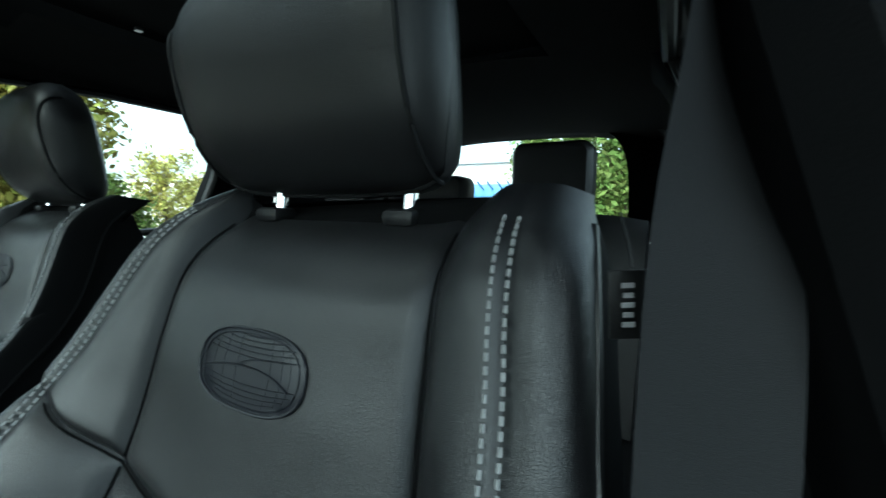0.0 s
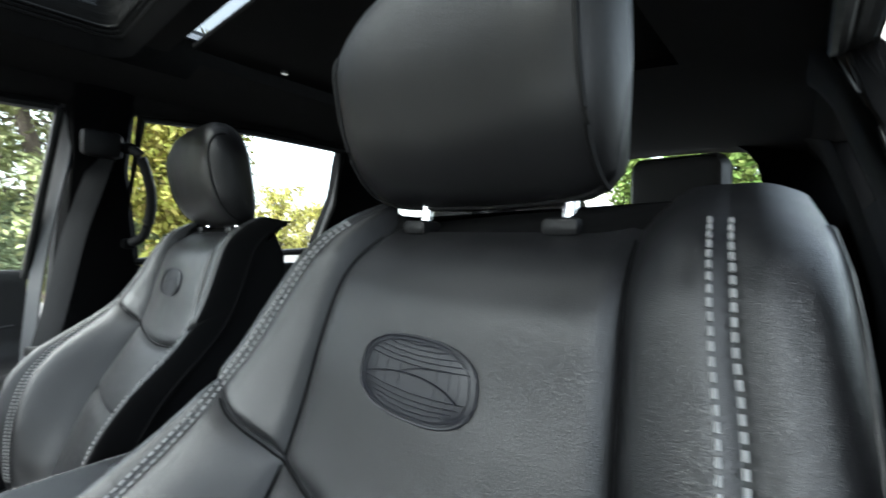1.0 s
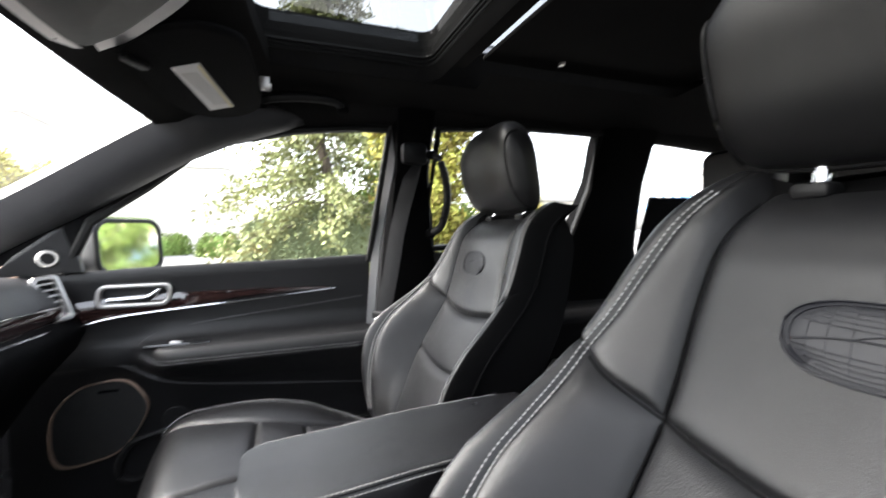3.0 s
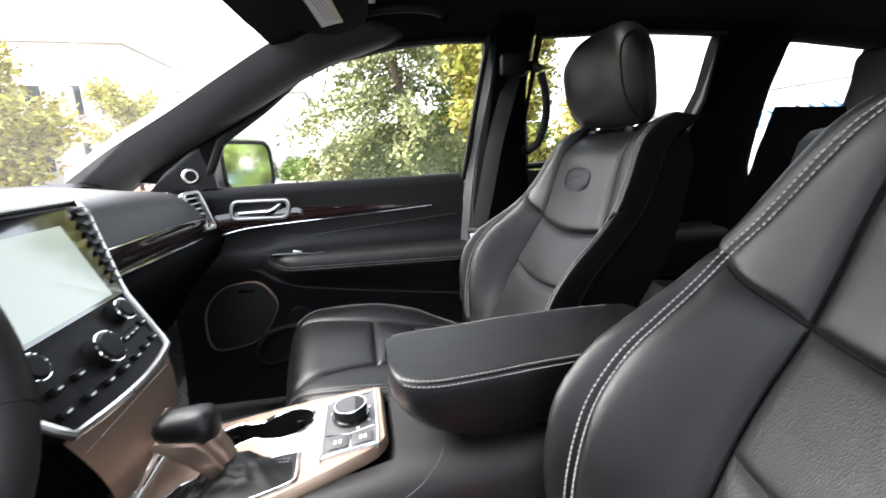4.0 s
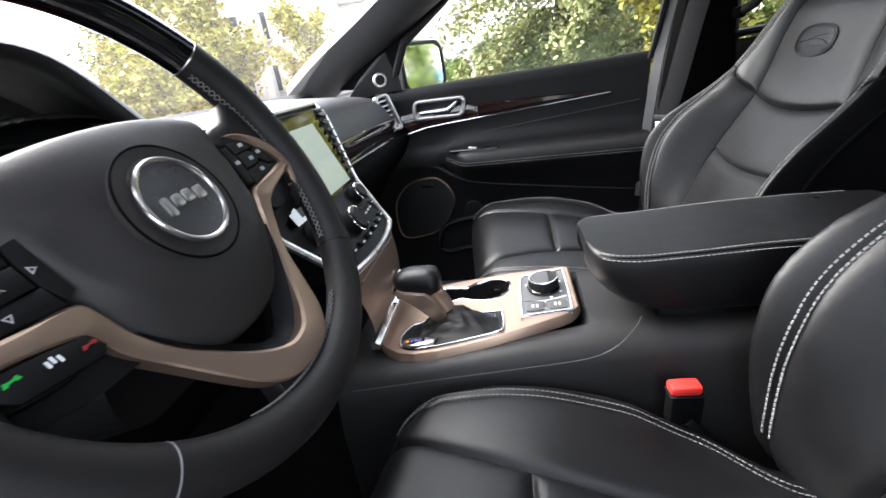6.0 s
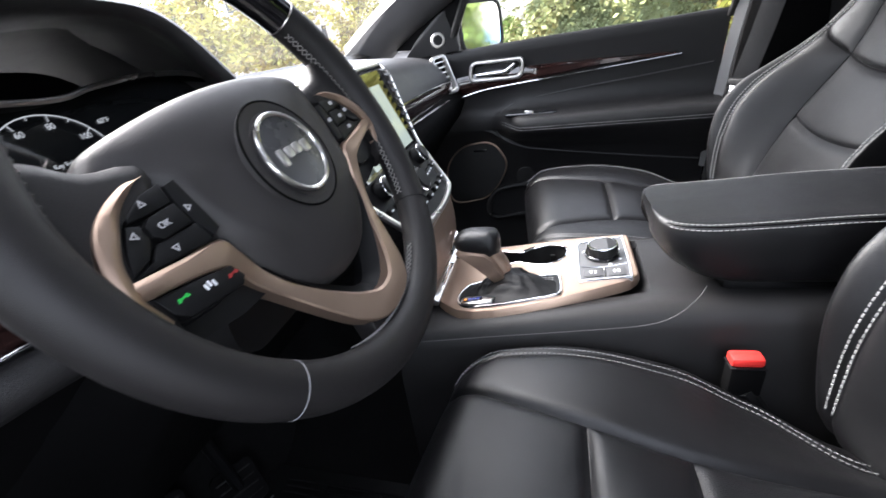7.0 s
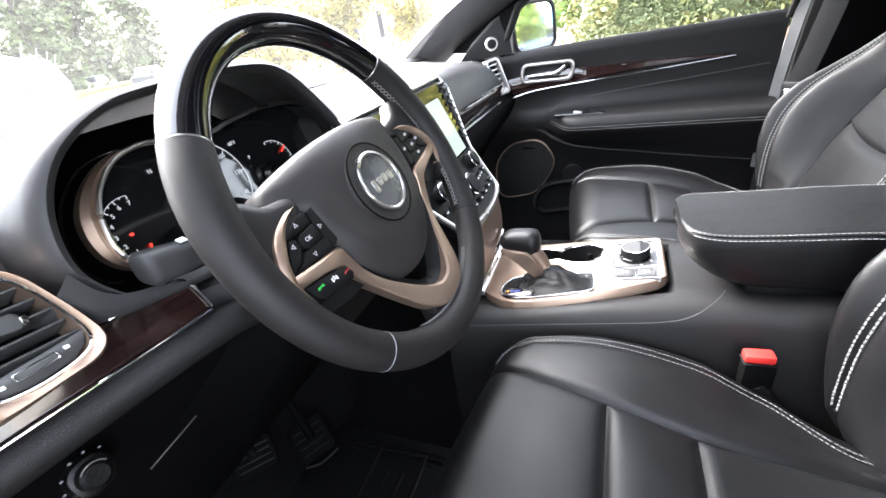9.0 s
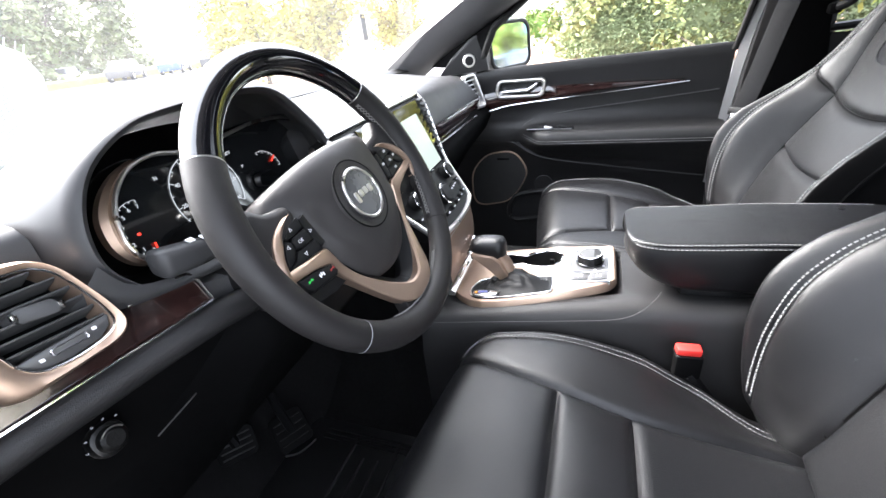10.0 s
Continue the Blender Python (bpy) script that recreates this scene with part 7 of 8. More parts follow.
def lid_pt(t, y, k=1.0, lift=0.0):
    """A point on the lid: t 0 to 1 up the driver's side, 1 to 2 down the other; its front face leans under."""
    a, z = lid_sec(t if t <= 1 else 2 - t)
    a = -(a * k + lift) if t <= 1 else 0.82 * a * k + lift
    z -= 0.08 * max(a, 0)
    under = curve2(z, [(0.926, 0.060), (0.945, 0.030), (0.965, 0.011), (0.99, 0.0), (1.006, 0.001), (1.018, 0.004), (1.03, 0.008)])
    return V(-0.009 + a, y - under * smooth((y - 0.15) / 0.24), z + 0.014 * smooth((0.37 - y) / 0.25) * (z - 0.90) / 0.12 + lift * 0.5)


bm = B()
TS = [2 * k / 40 for k in range(41)]
loft(bm, [[lid_pt(t, y, k) for t in TS] for y, k in ((0.400, 0.38), (0.3985, 0.56), (0.395, 0.70), (0.389, 0.81), (0.381, 0.89), (0.370, 0.945), (0.356, 0.98), (0.335, 1.0), (0.28, 1.0), (0.2, 1.0), (0.1, 1.0), (0.03, 1.0), (0.0, 0.95))])
pad = part("lid_pad", bm, LEATHER, lid, "", 60)
for sd in (0, 1):
    edge_ = [(0.03, 1.0), (0.10, 1.0), (0.2, 1.0), (0.28, 1.0), (0.335, 1.0), (0.356, 0.98), (0.370, 0.945), (0.381, 0.89), (0.389, 0.81)]
    bm = B()
    tube(bm, [lid_pt(0.645 if sd == 0 else 1.355, y, k, -0.0004) for y, k in edge_], 0.0009, 6)
    part("lid_seam", bm, SHADE_BLACK, pad)
    bm = B()
    for off in (-0.038, 0.050):
        t_ = 0.645 + off
        stitches(bm, spline([lid_pt(t_ if sd == 0 else 2 - t_, y, k, 0.0005) for y, k in edge_], 6), 0.0042, 0.0016, 0.0007)
    part("lid_stitching", bm, THREAD, pad, "pale double stitching", kind="stuff")
bm = B()
box(bm, (-0.009, 0.15, 0.915), (0.13, 0.32, 0.03), 0.01)
part("lid_base", bm, PLASTIC, lid)

# ---------------------------------------------------------------- overhead things
vis = thing("sun_visor", (0.42, 0.5, 1.58), "black cloth sun visor with printed label, folded up", "sun visor")
def vz(a, b, h):
    return V(a, b, 1.552 - 0.15 * (a - 0.35) - 0.25 * (b - 0.45) - h)


VP = [(0.218, 0.560), (0.172, 0.500), (0.174, 0.447), (0.215, 0.397), (0.284, 0.384), (0.428, 0.377), (0.488, 0.394), (0.497, 0.455), (0.447, 0.511), (0.369, 0.538), (0.272, 0.556)]
vp = [(p.x, p.y) for p in spline([(a, b, 0) for a, b in VP], 4, True)]
bm = B()
loft(bm, [[vz(0.34 + (a - 0.34) * k, 0.46 + (b - 0.46) * k, h) for a, b in vp] for k, h in ((0.93, -0.016), (0.98, -0.012), (1.0, -0.006), (0.985, -0.001), (0.95, 0.0), (0.5, 0.0005))])
part("visor_flap", bm, VISOR, vis, "grey-black cloth flap", 50)
bm = B()
LB = [(0.270, 0.505), (0.265, 0.464), (0.440, 0.430), (0.443, 0.473)]
loft(bm, [[vz(a, b, h) for a, b in LB] for h in (0.0005, 0.002)])
lb = part("warning_label", bm, PAPER_W, vis, "white and yellow warning label")
bm = B()
LY = [(0.275, 0.468), (0.265, 0.464), (0.440, 0.430), (0.441, 0.437)]
loft(bm, [[vz(a, b, h) for a, b in LY] for h in (0.002, 0.0026)])
part("label_stripe", bm, PAPER, lb, "yellow stripe")
PRINT = mat("faint_grey_print", (0.42, 0.41, 0.38), rough=0.7, var=0.1)
for k in range(4):
    bm = B()
    q = 0.2 + 0.2 * k
    loft(bm, [[vz(0.29 + 0.13 * a_, 0.497 - 0.032 * a_ - 0.030 * q + w_, h) for a_, w_ in ((0, 0), (1, 0), (1, 0.0022), (0, 0.0022))] for h in (0.002, 0.0024)])
    part("print_bar", bm, PRINT, lb)
bm = B()
box(bm, vz(0.237, 0.545, 0.004), (0.045, 0.016, 0.012), 0.004, pose(0, 0, 0, 0, 0, -25))
part("visor_pivot", bm, PLASTIC, vis)
hook = thing("visor_hook", (0.49, 0.37, 1.6), "small pale plastic hook on headliner", "hook")
bm = B()
ring_part("hook_frame", rrect(0.028, 0.010, 0.003, 3), rrect(0.020, 0.005, 0.002, 3), lambda a, b, h: V(0.487 + b * 0.8, 0.372 + a, 1.603 - b * 0.5 - h), 0.006, SATIN, hook)
bm.free()
ohc = thing("overhead_console", (0.05, 0.5, 1.61), "grey overhead console with satin frame and lamps", "overhead console")
OP = [(p.x, p.y) for p in spline([(-0.03, 0.418, 0), (0.03, 0.420, 0), (0.097, 0.446, 0), (0.163, 0.505, 0), (0.218, 0.575, 0), (0.19, 0.625, 0), (-0.19, 0.625, 0), (-0.218, 0.575, 0), (-0.163, 0.505, 0), (-0.097, 0.446, 0)], 5, True)]
OZ = 1.582
bm = B()
loft(bm, [[V(a * k, 0.50 + (b - 0.50) * k, OZ - (b - 0.5) * 0.25 - h) for a, b in OP] for k, h in ((1.05, -0.04), (1.0, 0.004), (0.97, 0.010), (0.6, 0.011))])
part("console_shell", bm, VISOR, ohc, "", 50)
bm = B()
tube(bm, [V(a * 0.93, 0.50 + (b - 0.50) * 0.90, OZ - (b - 0.5) * 0.25 - 0.010) for a, b in OP], 0, closed=True, flat=(0.020, 0.006, (0, 0, -1)))
part("console_frame", bm, SATIN, ohc, "satin silver frame")
bm = B()
loft(bm, [[V(a * k, 0.50 + (b - 0.50) * k * 0.97, OZ - (b - 0.5) * 0.25 - h) for a, b in OP] for k, h in ((0.87, 0.009), (0.86, 0.0125), (0.82, 0.0135), (0.4, 0.0135))])
part("console_panel", bm, mat("warm_grey_console_plastic", (0.05, 0.048, 0.045), rough=0.6, var=0.12, scale=40, bump=0.15, bscale=500), ohc, "warm grey lamp panel", 50)
for a in (-0.08, 0.08):
    bm = B()
    prism(bm, rrect(0.07, 0.04, 0.015, 4, (a, 0.56)), lambda u, v, h: V(u, v, OZ - (v - 0.5) * 0.25 - 0.013 - h), 0.004, 0.001)
    part("map_lamp", bm, PAPER_W, ohc, "pale map lamp lens")
    for k in range(2):
        bm = B()
        prism(bm, rrect(0.025, 0.018, 0.004, 3, (a * 0.6 - 0.015 + 0.03 * k, 0.50)), lambda u, v, h: V(u, v, OZ - (v - 0.5) * 0.25 - 0.013 - h), 0.004, 0.001)
        part("lamp_switch", bm, PLASTIC, ohc)
grabs = []
for pts, nm in (([(0.565, 0.384, 1.590), (0.550, 0.362, 1.598), (0.545, 0.285, 1.606), (0.550, 0.214, 1.604), (0.565, 0.194, 1.592)], "black roof grab handle above the door"),
                ([(0.60, -0.055, 1.495), (0.585, -0.075, 1.475), (0.60, -0.10, 1.385), (0.635, -0.095, 1.30), (0.665, -0.07, 1.275)], "black looped grab handle on the pillar")):
    g = thing("grab_handle", pts[2], nm, "grab handle", "grab handles")
    bm = B()
    tube(bm, spline(pts, 8), 0.011, 10)
    part("handle_bar", bm, PLASTIC, g)
    for p in (pts[0], pts[-1]):
        bm = B()
        box(bm, p, (0.024, 0.03, 0.026), 0.009)
        part("handle_foot", bm, SHADE_BLACK, g)

# ---------------------------------------------------------------- floor things
MAT_RUBBER = mat("black_floor_mat_rubber", (0.0085, 0.0085, 0.0086), rough=0.42, var=0.2, scale=60, bump=0.2, bscale=400, spec=0.4)
rubmat = thing("floor_mat", (-0.40, 0.75, 0.52), "black rubber floor mat with raised ribs in the driver footwell", "mat")
bm = B()
box(bm, (-0.42, 0.78, 0.522), (0.50, 0.60, 0.008), 0.003)
part("mat_sheet", bm, mat("worn_rubber_mat", (0.009, 0.009, 0.0092), rough=0.42, var=0.25, scale=40, bump=0.3, bscale=500), rubmat)
for k in range(10):
    bm = B()
    box(bm, (-0.40, 0.62 + 0.035 * k, 0.528), (0.30 if k % 3 else 0.40, 0.010, 0.006), 0.002)
    part("mat_rib", bm, MAT_RUBBER, rubmat)
for k in range(6):
    bm = B()
    box(bm, (-0.62 + 0.012 * k if k < 3 else -0.22 + 0.012 * (k - 3), 0.80, 0.528), (0.005, 0.44, 0.006), 0.002)
    part("mat_rib", bm, MAT_RUBBER, rubmat)
for nm, x, y, z, w, h, turn, edge, lab in (
        ("brake_pedal", -0.362, 1.098, 0.655, 0.075, 0.060, -40, [(-0.362, 1.106, 0.657), (-0.345, 1.096, 0.640), (-0.322, 1.096, 0.622)], "black brake pedal with steel edge"),
        ("accelerator_pedal", -0.262, 1.060, 0.590, 0.075, 0.080, -30, [(-0.322, 1.030, 0.588), (-0.296, 1.024, 0.566), (-0.262, 1.026, 0.546), (-0.236, 1.030, 0.532)], "black accelerator pedal with steel edge")):
    pdl = thing(nm, (x, y, z), lab, "pedal")
    PM = Matrix.Translation((x, y, z)) @ pose(0, 0, 0, 50, 0, turn)
    bm = B()
    prism(bm, rrect(w, h, 0.012), lambda a, b, n: PM @ V(a, b, n - 0.012), 0.012, 0.003)
    pp = part("pedal_pad", bm, CARPET, pdl)
    for k in range(4):
        bm = B()
        tube(bm, [PM @ V(a, h * (-0.30 + 0.2 * k), 0.0006) for a in (-0.4 * w, 0.4 * w)], 0.0016, 6)
        part("pedal_rib", bm, RUBBER, pp)
    bm = B()
    tube(bm, spline(edge, 6), 0.0020, 6)
    part("pedal_edge", bm, SATIN, pdl, "steel pedal edge")
    if nm == "accelerator_pedal":
        bm = B()
        tube(bm, spline([(-0.285, 1.080, 0.594), (-0.272, 1.078, 0.596), (-0.252, 1.082, 0.578)], 5), 0.0015, 6)
        part("pedal_edge", bm, SATIN, pdl)
    bm = B()
    tube(bm, [PM @ V(0, 0, -0.006), (x, y + 0.05, 0.84)], 0.010, 8)
    part("pedal_arm", bm, PLASTIC, pdl)


# ---------------------------------------------------------------- outdoors
ASPHALT = mat("pale_asphalt", (0.125, 0.122, 0.118), rough=0.9, var=0.25, scale=4, bump=0.5, bscale=60)
MULCH = mat("red_brown_mulch", (0.32, 0.20, 0.14), rough=1.0, var=0.5, scale=9, bump=0.8, bscale=25)
GRASS = mat("dry_grass", (0.20, 0.17, 0.06), rough=1.0, var=0.4, scale=3, bump=0.6, bscale=30)
STUCCO = mat("pale_stucco", (0.62, 0.58, 0.53), rough=0.9, var=0.08, scale=2, bump=0.3, bscale=20)
CONCRETE = mat("grey_concrete", (0.50, 0.49, 0.47), rough=0.9, var=0.12, scale=3)
WINDOW = mat("dark_window_glass", (0.03, 0.035, 0.04), rough=0.08, var=0.1)
BLUE_ROOF = mat("blue_metal_roof", (0.06, 0.17, 0.34), rough=0.4, var=0.1)
BARK = mat("tree_bark", (0.09, 0.07, 0.055), rough=0.95, var=0.35, scale=12, bump=0.8, bscale=30)
NEEDLE = mat("conifer_needles", (0.20, 0.215, 0.095), rough=0.7, var=0.2, scale=3, rand=0.3, spec=0.12)
FARFIR = mat("pale_fir_needles", (0.11, 0.13, 0.06), rough=0.7, var=0.2, scale=3, rand=0.3, spec=0.12)
HEDGE = mat("hedge_leaves", (0.20, 0.235, 0.13), rough=0.6, var=0.2, scale=3, rand=0.18, spec=0.12)
YGREEN = mat("green_gold_leaves", (0.27, 0.25, 0.06), rough=0.6, var=0.25, scale=2, rand=0.5, spec=0.12)
AUTUMN = mat("yellow_green_leaves", (0.36, 0.33, 0.09), rough=0.6, var=0.25, scale=2, rand=0.4, spec=0.12)
GREEN = mat("green_leaves", (0.115, 0.16, 0.04), rough=0.6, var=0.25, scale=2, rand=0.4, spec=0.12)
WIRE = mat("weathered_wire", (0.11, 0.12, 0.11), rough=0.7, var=0.15)
FENCE = mat("galvanised_wire", (0.45, 0.46, 0.46), rough=0.5, metal=0.8, var=0.1)

bm = B()
grid(bm, lambda p, q: V(-300 + 600 * p, -300 + 600 * q, 0), 12, 12)
g = part("ground", bm, ASPHALT)
tagged(g, "pale asphalt car park reaching the horizon", "ground", kind="structure")


def leaf_mesh(centres, size, rng, flat=0.0, hang=False):
    """Many small leaf pieces, each a bent pair of triangles, round given centres."""
    verts, faces = [], []
    for c, spread in centres:
        d = Vector((rng.gauss(0, 1), rng.gauss(0, 1), rng.gauss(0, 1) * (1 - flat)))
        p = Vector(c) + d * spread
        a = Vector((rng.uniform(-1, 1), rng.uniform(-1, 1), rng.uniform(-1, 0.3) if hang else rng.uniform(-0.7, 0.7))).normalized()
        b = a.cross(Vector((rng.uniform(-1, 1), rng.uniform(-1, 1), rng.uniform(-1, 1)))).normalized()
        s = size * rng.uniform(0.6, 1.4)
        i = len(verts)
        verts += [p - a * s, p + b * s * 0.45, p + a * s, p - b * s * 0.45]
        faces += [(i, i + 1, i + 2), (i, i + 2, i + 3)]
    me = bpy.data.meshes.new("leaves")
    me.from_pydata([tuple(v) for v in verts], [], faces)
    return me


def crown(name, me, material, parent, label=""):
    me.materials.append(material)
    ob = new(name, me)
    ob.parent = parent
    ob.matrix_parent_inverse = Matrix.Translation(-parent.location)
    return tagged(ob, label)


def limb(bm, a, b, r0, r1, rng, n=5):
    a, b = Vector(a), Vector(b)
    pts = [a + (b - a) * (k / n) + Vector((rng.uniform(-1, 1), rng.uniform(-1, 1), 0)) * (b - a).length * 0.02 * (0 < k < n) for k in range(n + 1)]
    tube(bm, pts, [r0 + (r1 - r0) * k / n for k in range(n + 1)], 7)


def conifer(x, y, h, spread, label, seed, material=NEEDLE, count=9000, leaf=0.11, low=0.06):
    rng = random.Random(seed)
    t = thing("conifer_tree", (x, y, 0), label, "tree", "trees")
    bm = B()
    limb(bm, (x, y, 0), (x + 0.1, y, h), 0.022 * h, 0.01, rng, 8)
    cs = []
    tiers = int(h * 2.4)
    for k in range(tiers):
        f = low + (1 - low) * k / tiers
        z = h * f
        for j in range(6):
            a = rng.uniform(0, 2 * math.pi)
            ln = spread * (1 - f) ** 0.8 * rng.uniform(0.55, 1.1) + 0.15
            tip = Vector((x + ln * math.cos(a), y + ln * math.sin(a), z - ln * rng.uniform(0.05, 0.35)))
            limb(bm, (x, y, z), tip, 0.03 * (1 - f) + 0.008, 0.004, rng, 3)
            base = Vector((x, y, z))
            for q in range(max(4, int(count / tiers / 6))):
                u = rng.uniform(0.15, 1.05)
                p = base.lerp(tip, u) - Vector((0, 0, rng.uniform(0, 0.16) * ln * u))
                cs.append((p, 0.07 + 0.035 * ln))
    part("trunk", bm, BARK, t)
    crown("crown", leaf_mesh(cs, leaf, rng, 0.3, True), material, t)
    return t


def broadleaf(x, y, h, spread, label, seed, material, count=5000, leaf=0.10, base=0.3):
    rng = random.Random(seed)
    t = thing("broadleaf_tree", (x, y, 0), label, "tree", "trees")
    bm = B()
    limb(bm, (x, y, 0), (x, y, h * 0.75), 0.02 * h, 0.02, rng, 6)
    cs = []
    for k in range(26):
        f = rng.uniform(base, 1.0)
        a = rng.uniform(0, 2 * math.pi)
        ln = spread * math.sqrt(max(0.05, 1 - ((f - 0.55) / 0.5) ** 2)) * rng.uniform(0.5, 1.0)
        tip = Vector((x + ln * math.cos(a), y + ln * math.sin(a), h * f))
        limb(bm, (x, y, h * max(0.2, f - 0.3)), tip, 0.008 * h, 0.005, rng, 4)
        for q in range(count // 26):
            u = rng.uniform(0.35, 1.05)
            cs.append((Vector((x, y, h * max(0.2, f - 0.3))).lerp(tip, u), 0.12 * spread))
    part("trunk", bm, BARK, t)
    crown("crown", leaf_mesh(cs, leaf, rng), material, t)
    return t


def shrub(name, x, y, lx, ly, h, label, seed, material, count=3000, leaf=0.05):
    """A clipped or rounded bush: leaves crowded near its uneven surface."""
    rng = random.Random(seed)
    t = thing(name, (x, y, 0), label, "bush", "bushes")
    cs = []
    for k in range(count):
        a, b = rng.uniform(0, 2 * math.pi), math.asin(rng.uniform(0.0, 1))
        w = 1 + 0.16 * noise.noise(Vector((3 * math.cos(a), 3 * math.sin(a), 3 * b + seed)))
        px = math.copysign(abs(math.cos(a)) ** 0.6, math.cos(a)) * math.cos(b) ** 0.5
        py = math.copysign(abs(math.sin(a)) ** 0.6, math.sin(a)) * math.cos(b) ** 0.5
        cs.append((Vector((x + lx * px * w, y + ly * py * w, h * (0.04 + 0.96 * math.sin(b)) * w)), 0.06))
    bm = B()
    for k in range(5):
        limb(bm, (x, y, 0), (x + lx * rng.uniform(-0.6, 0.6), y + ly * rng.uniform(-0.6, 0.6), h * 0.8), 0.03, 0.01, rng, 3)
    part("stems", bm, BARK, t)
    crown("crown", leaf_mesh(cs, leaf, rng), material, t)
    bm = B()
    loft(bm, [[V(x + lx * 0.86 * k * math.cos(a), y + ly * 0.86 * k * math.sin(a), h * z) for a in [2 * math.pi * j / 14 for j in range(14)]] for z, k in ((0, 0.95), (0.4, 1.0), (0.7, 0.85), (0.88, 0.5))])
    part("inner_foliage", bm, material, t)
    return t


conifer(12.6, -0.9, 10.5, 3.9, "tall fir beside the car park with drooping boughs", 3, NEEDLE, 42000, 0.075)
conifer(14.0, -3.6, 8.5, 2.6, "fir growing behind the hedge", 5, GREEN, 12000, 0.12)
shrub("hedge", 13.6, -1.8, 2.2, 3.3, 2.0, "dense blue-green juniper hedge in a mulch bed", 7, HEDGE, 60000, 0.045)
shrub("round_bush", 26.5, 3.7, 1.1, 1.1, 1.3, "small round green clipped bush", 8, GREEN, 2500, 0.08)
shrub("round_bush", 30.0, 7.0, 1.2, 1.2, 1.3, "small round green clipped bush", 9, GREEN, 2500, 0.08)
broadleaf(9.5, -3.1, 5.5, 1.35, "yellow-green tree beside the rear door", 11, YGREEN, 9000, 0.10, 0.1)
broadleaf(20, -9.0, 2.6, 1.6, "distant green tree behind the car", 12, GREEN, 4000, 0.12, 0.1)
broadleaf(15.5, 11.0, 5.0, 2.1, "yellow autumn tree beyond the car", 13, AUTUMN, 8000, 0.12, 0.15)
broadleaf(19.5, 9.3, 4.6, 1.6, "yellow-green young tree before the building", 14, AUTUMN, 6000, 0.10, 0.2)
broadleaf(12.5, 11.5, 4.6, 1.9, "yellow autumn tree beyond the car", 15, AUTUMN, 7000, 0.11, 0.1)
broadleaf(18.0, 16.5, 6.0, 2.0, "golden autumn tree beyond the car", 16, AUTUMN, 5000, 0.12, 0.15)
broadleaf(21.5, 20.0, 6.5, 2.3, "green tree beyond the car park", 17, GREEN, 5000, 0.13, 0.15)
for k, (x, y, h) in enumerate(((30, 49, 15), (24, 46, 13), (38, 52, 13), (19, 50, 14))):
    conifer(x, y, h, 4.6, "far fir behind the car park", 30 + k, FARFIR, 9000, 0.30)
for k, (x, y, h) in enumerate(((0.45, -12.0, 5.5), (2.4, -14.5, 5.0), (4.4, -17.0, 5.5), (1.3, -21.0, 7.0))):
    broadleaf(x, y, h, 1.5, "green tree behind the car", 50 + k, GREEN, 5000, 0.11, 0.12)
for k, (x, y, h) in enumerate(((24.0, -13.0, 5.0), (27, -16.5, 4.0))):
    broadleaf(x, y, h, 2.0, "distant thin yellow-green tree", 60 + k, AUTUMN, 2500, 0.13, 0.1)

bm = B()
prism(bm, [(10.5, 2.2), (11.5, 3.6), (17.0, 3.4), (17.5, -9.5), (11.0, -9.5), (10.2, -2)], lambda a, b, h: V(a, b, h), 0.10, 0.03)
tagged(part("mulch_bed", bm, MULCH), "raised red-brown mulch bed with hedge", "garden bed", kind="structure")
bm = B()
prism(bm, [(8.5, 7.0), (16, 6.5), (24, 9.5), (26, 22), (17, 21), (10, 12.5)], lambda a, b, h: V(a, b, h), 0.10, 0.03)
tagged(part("mulch_bed", bm, MULCH), "red-brown planted island with autumn trees", "garden bed", kind="structure")
bm = B()
prism(bm, [(18, 40), (60, 34), (70, 60), (15, 60)], lambda a, b, h: V(a, b, h), 0.6, 0.3)
tagged(part("grass_bank", bm, GRASS), "dry grass bank behind the car park", "grass", kind="structure")


def building(name, x0, y0, x1, y1, h, label, face, cols, rows, wall, canopy=False):
    """A plain block with window openings on its face towards the car: face is 'x' or 'y'."""
    t = thing(name, ((x0 + x1) / 2, (y0 + y1) / 2, 0), label, "building", "buildings")
    bm = B()
    box(bm, ((x0 + x1) / 2, (y0 + y1) / 2, h / 2), (x1 - x0, y1 - y0, h), 0.03)
    part("wall", bm, wall, t)
    bm = B()
    box(bm, ((x0 + x1) / 2, (y0 + y1) / 2, h + 0.15), (x1 - x0 + 0.4, y1 - y0 + 0.4, 0.3), 0.05)
    part("parapet", bm, CONCRETE, t)
    for r in range(rows):
        for c in range(cols):
            z = 1.6 + r * 3.0
            bm, fr = B(), B()
            if face == "x":
                y = y0 + (y1 - y0) * (c + 0.5) / cols
                w = (y1 - y0) / cols * 0.55
                box(bm, (x0 - 0.02, y, z), (0.10, w, 1.5))
                box(fr, (x0 - 0.05, y, z - 0.82), (0.25, w + 0.2, 0.12), 0.02)
            else:
                x = x0 + (x1 - x0) * (c + 0.5) / cols
                w = (x1 - x0) / cols * 0.55
                yy = y1 if y1 < 0 else y0
                box(bm, (x, yy, z), (w, 0.10, 1.5))
                box(fr, (x, yy, z - 0.82), (w + 0.2, 0.25, 0.12), 0.02)
            wnd = part("window", bm, WINDOW, t)
            part("sill", fr, CONCRETE, wnd)
    return t


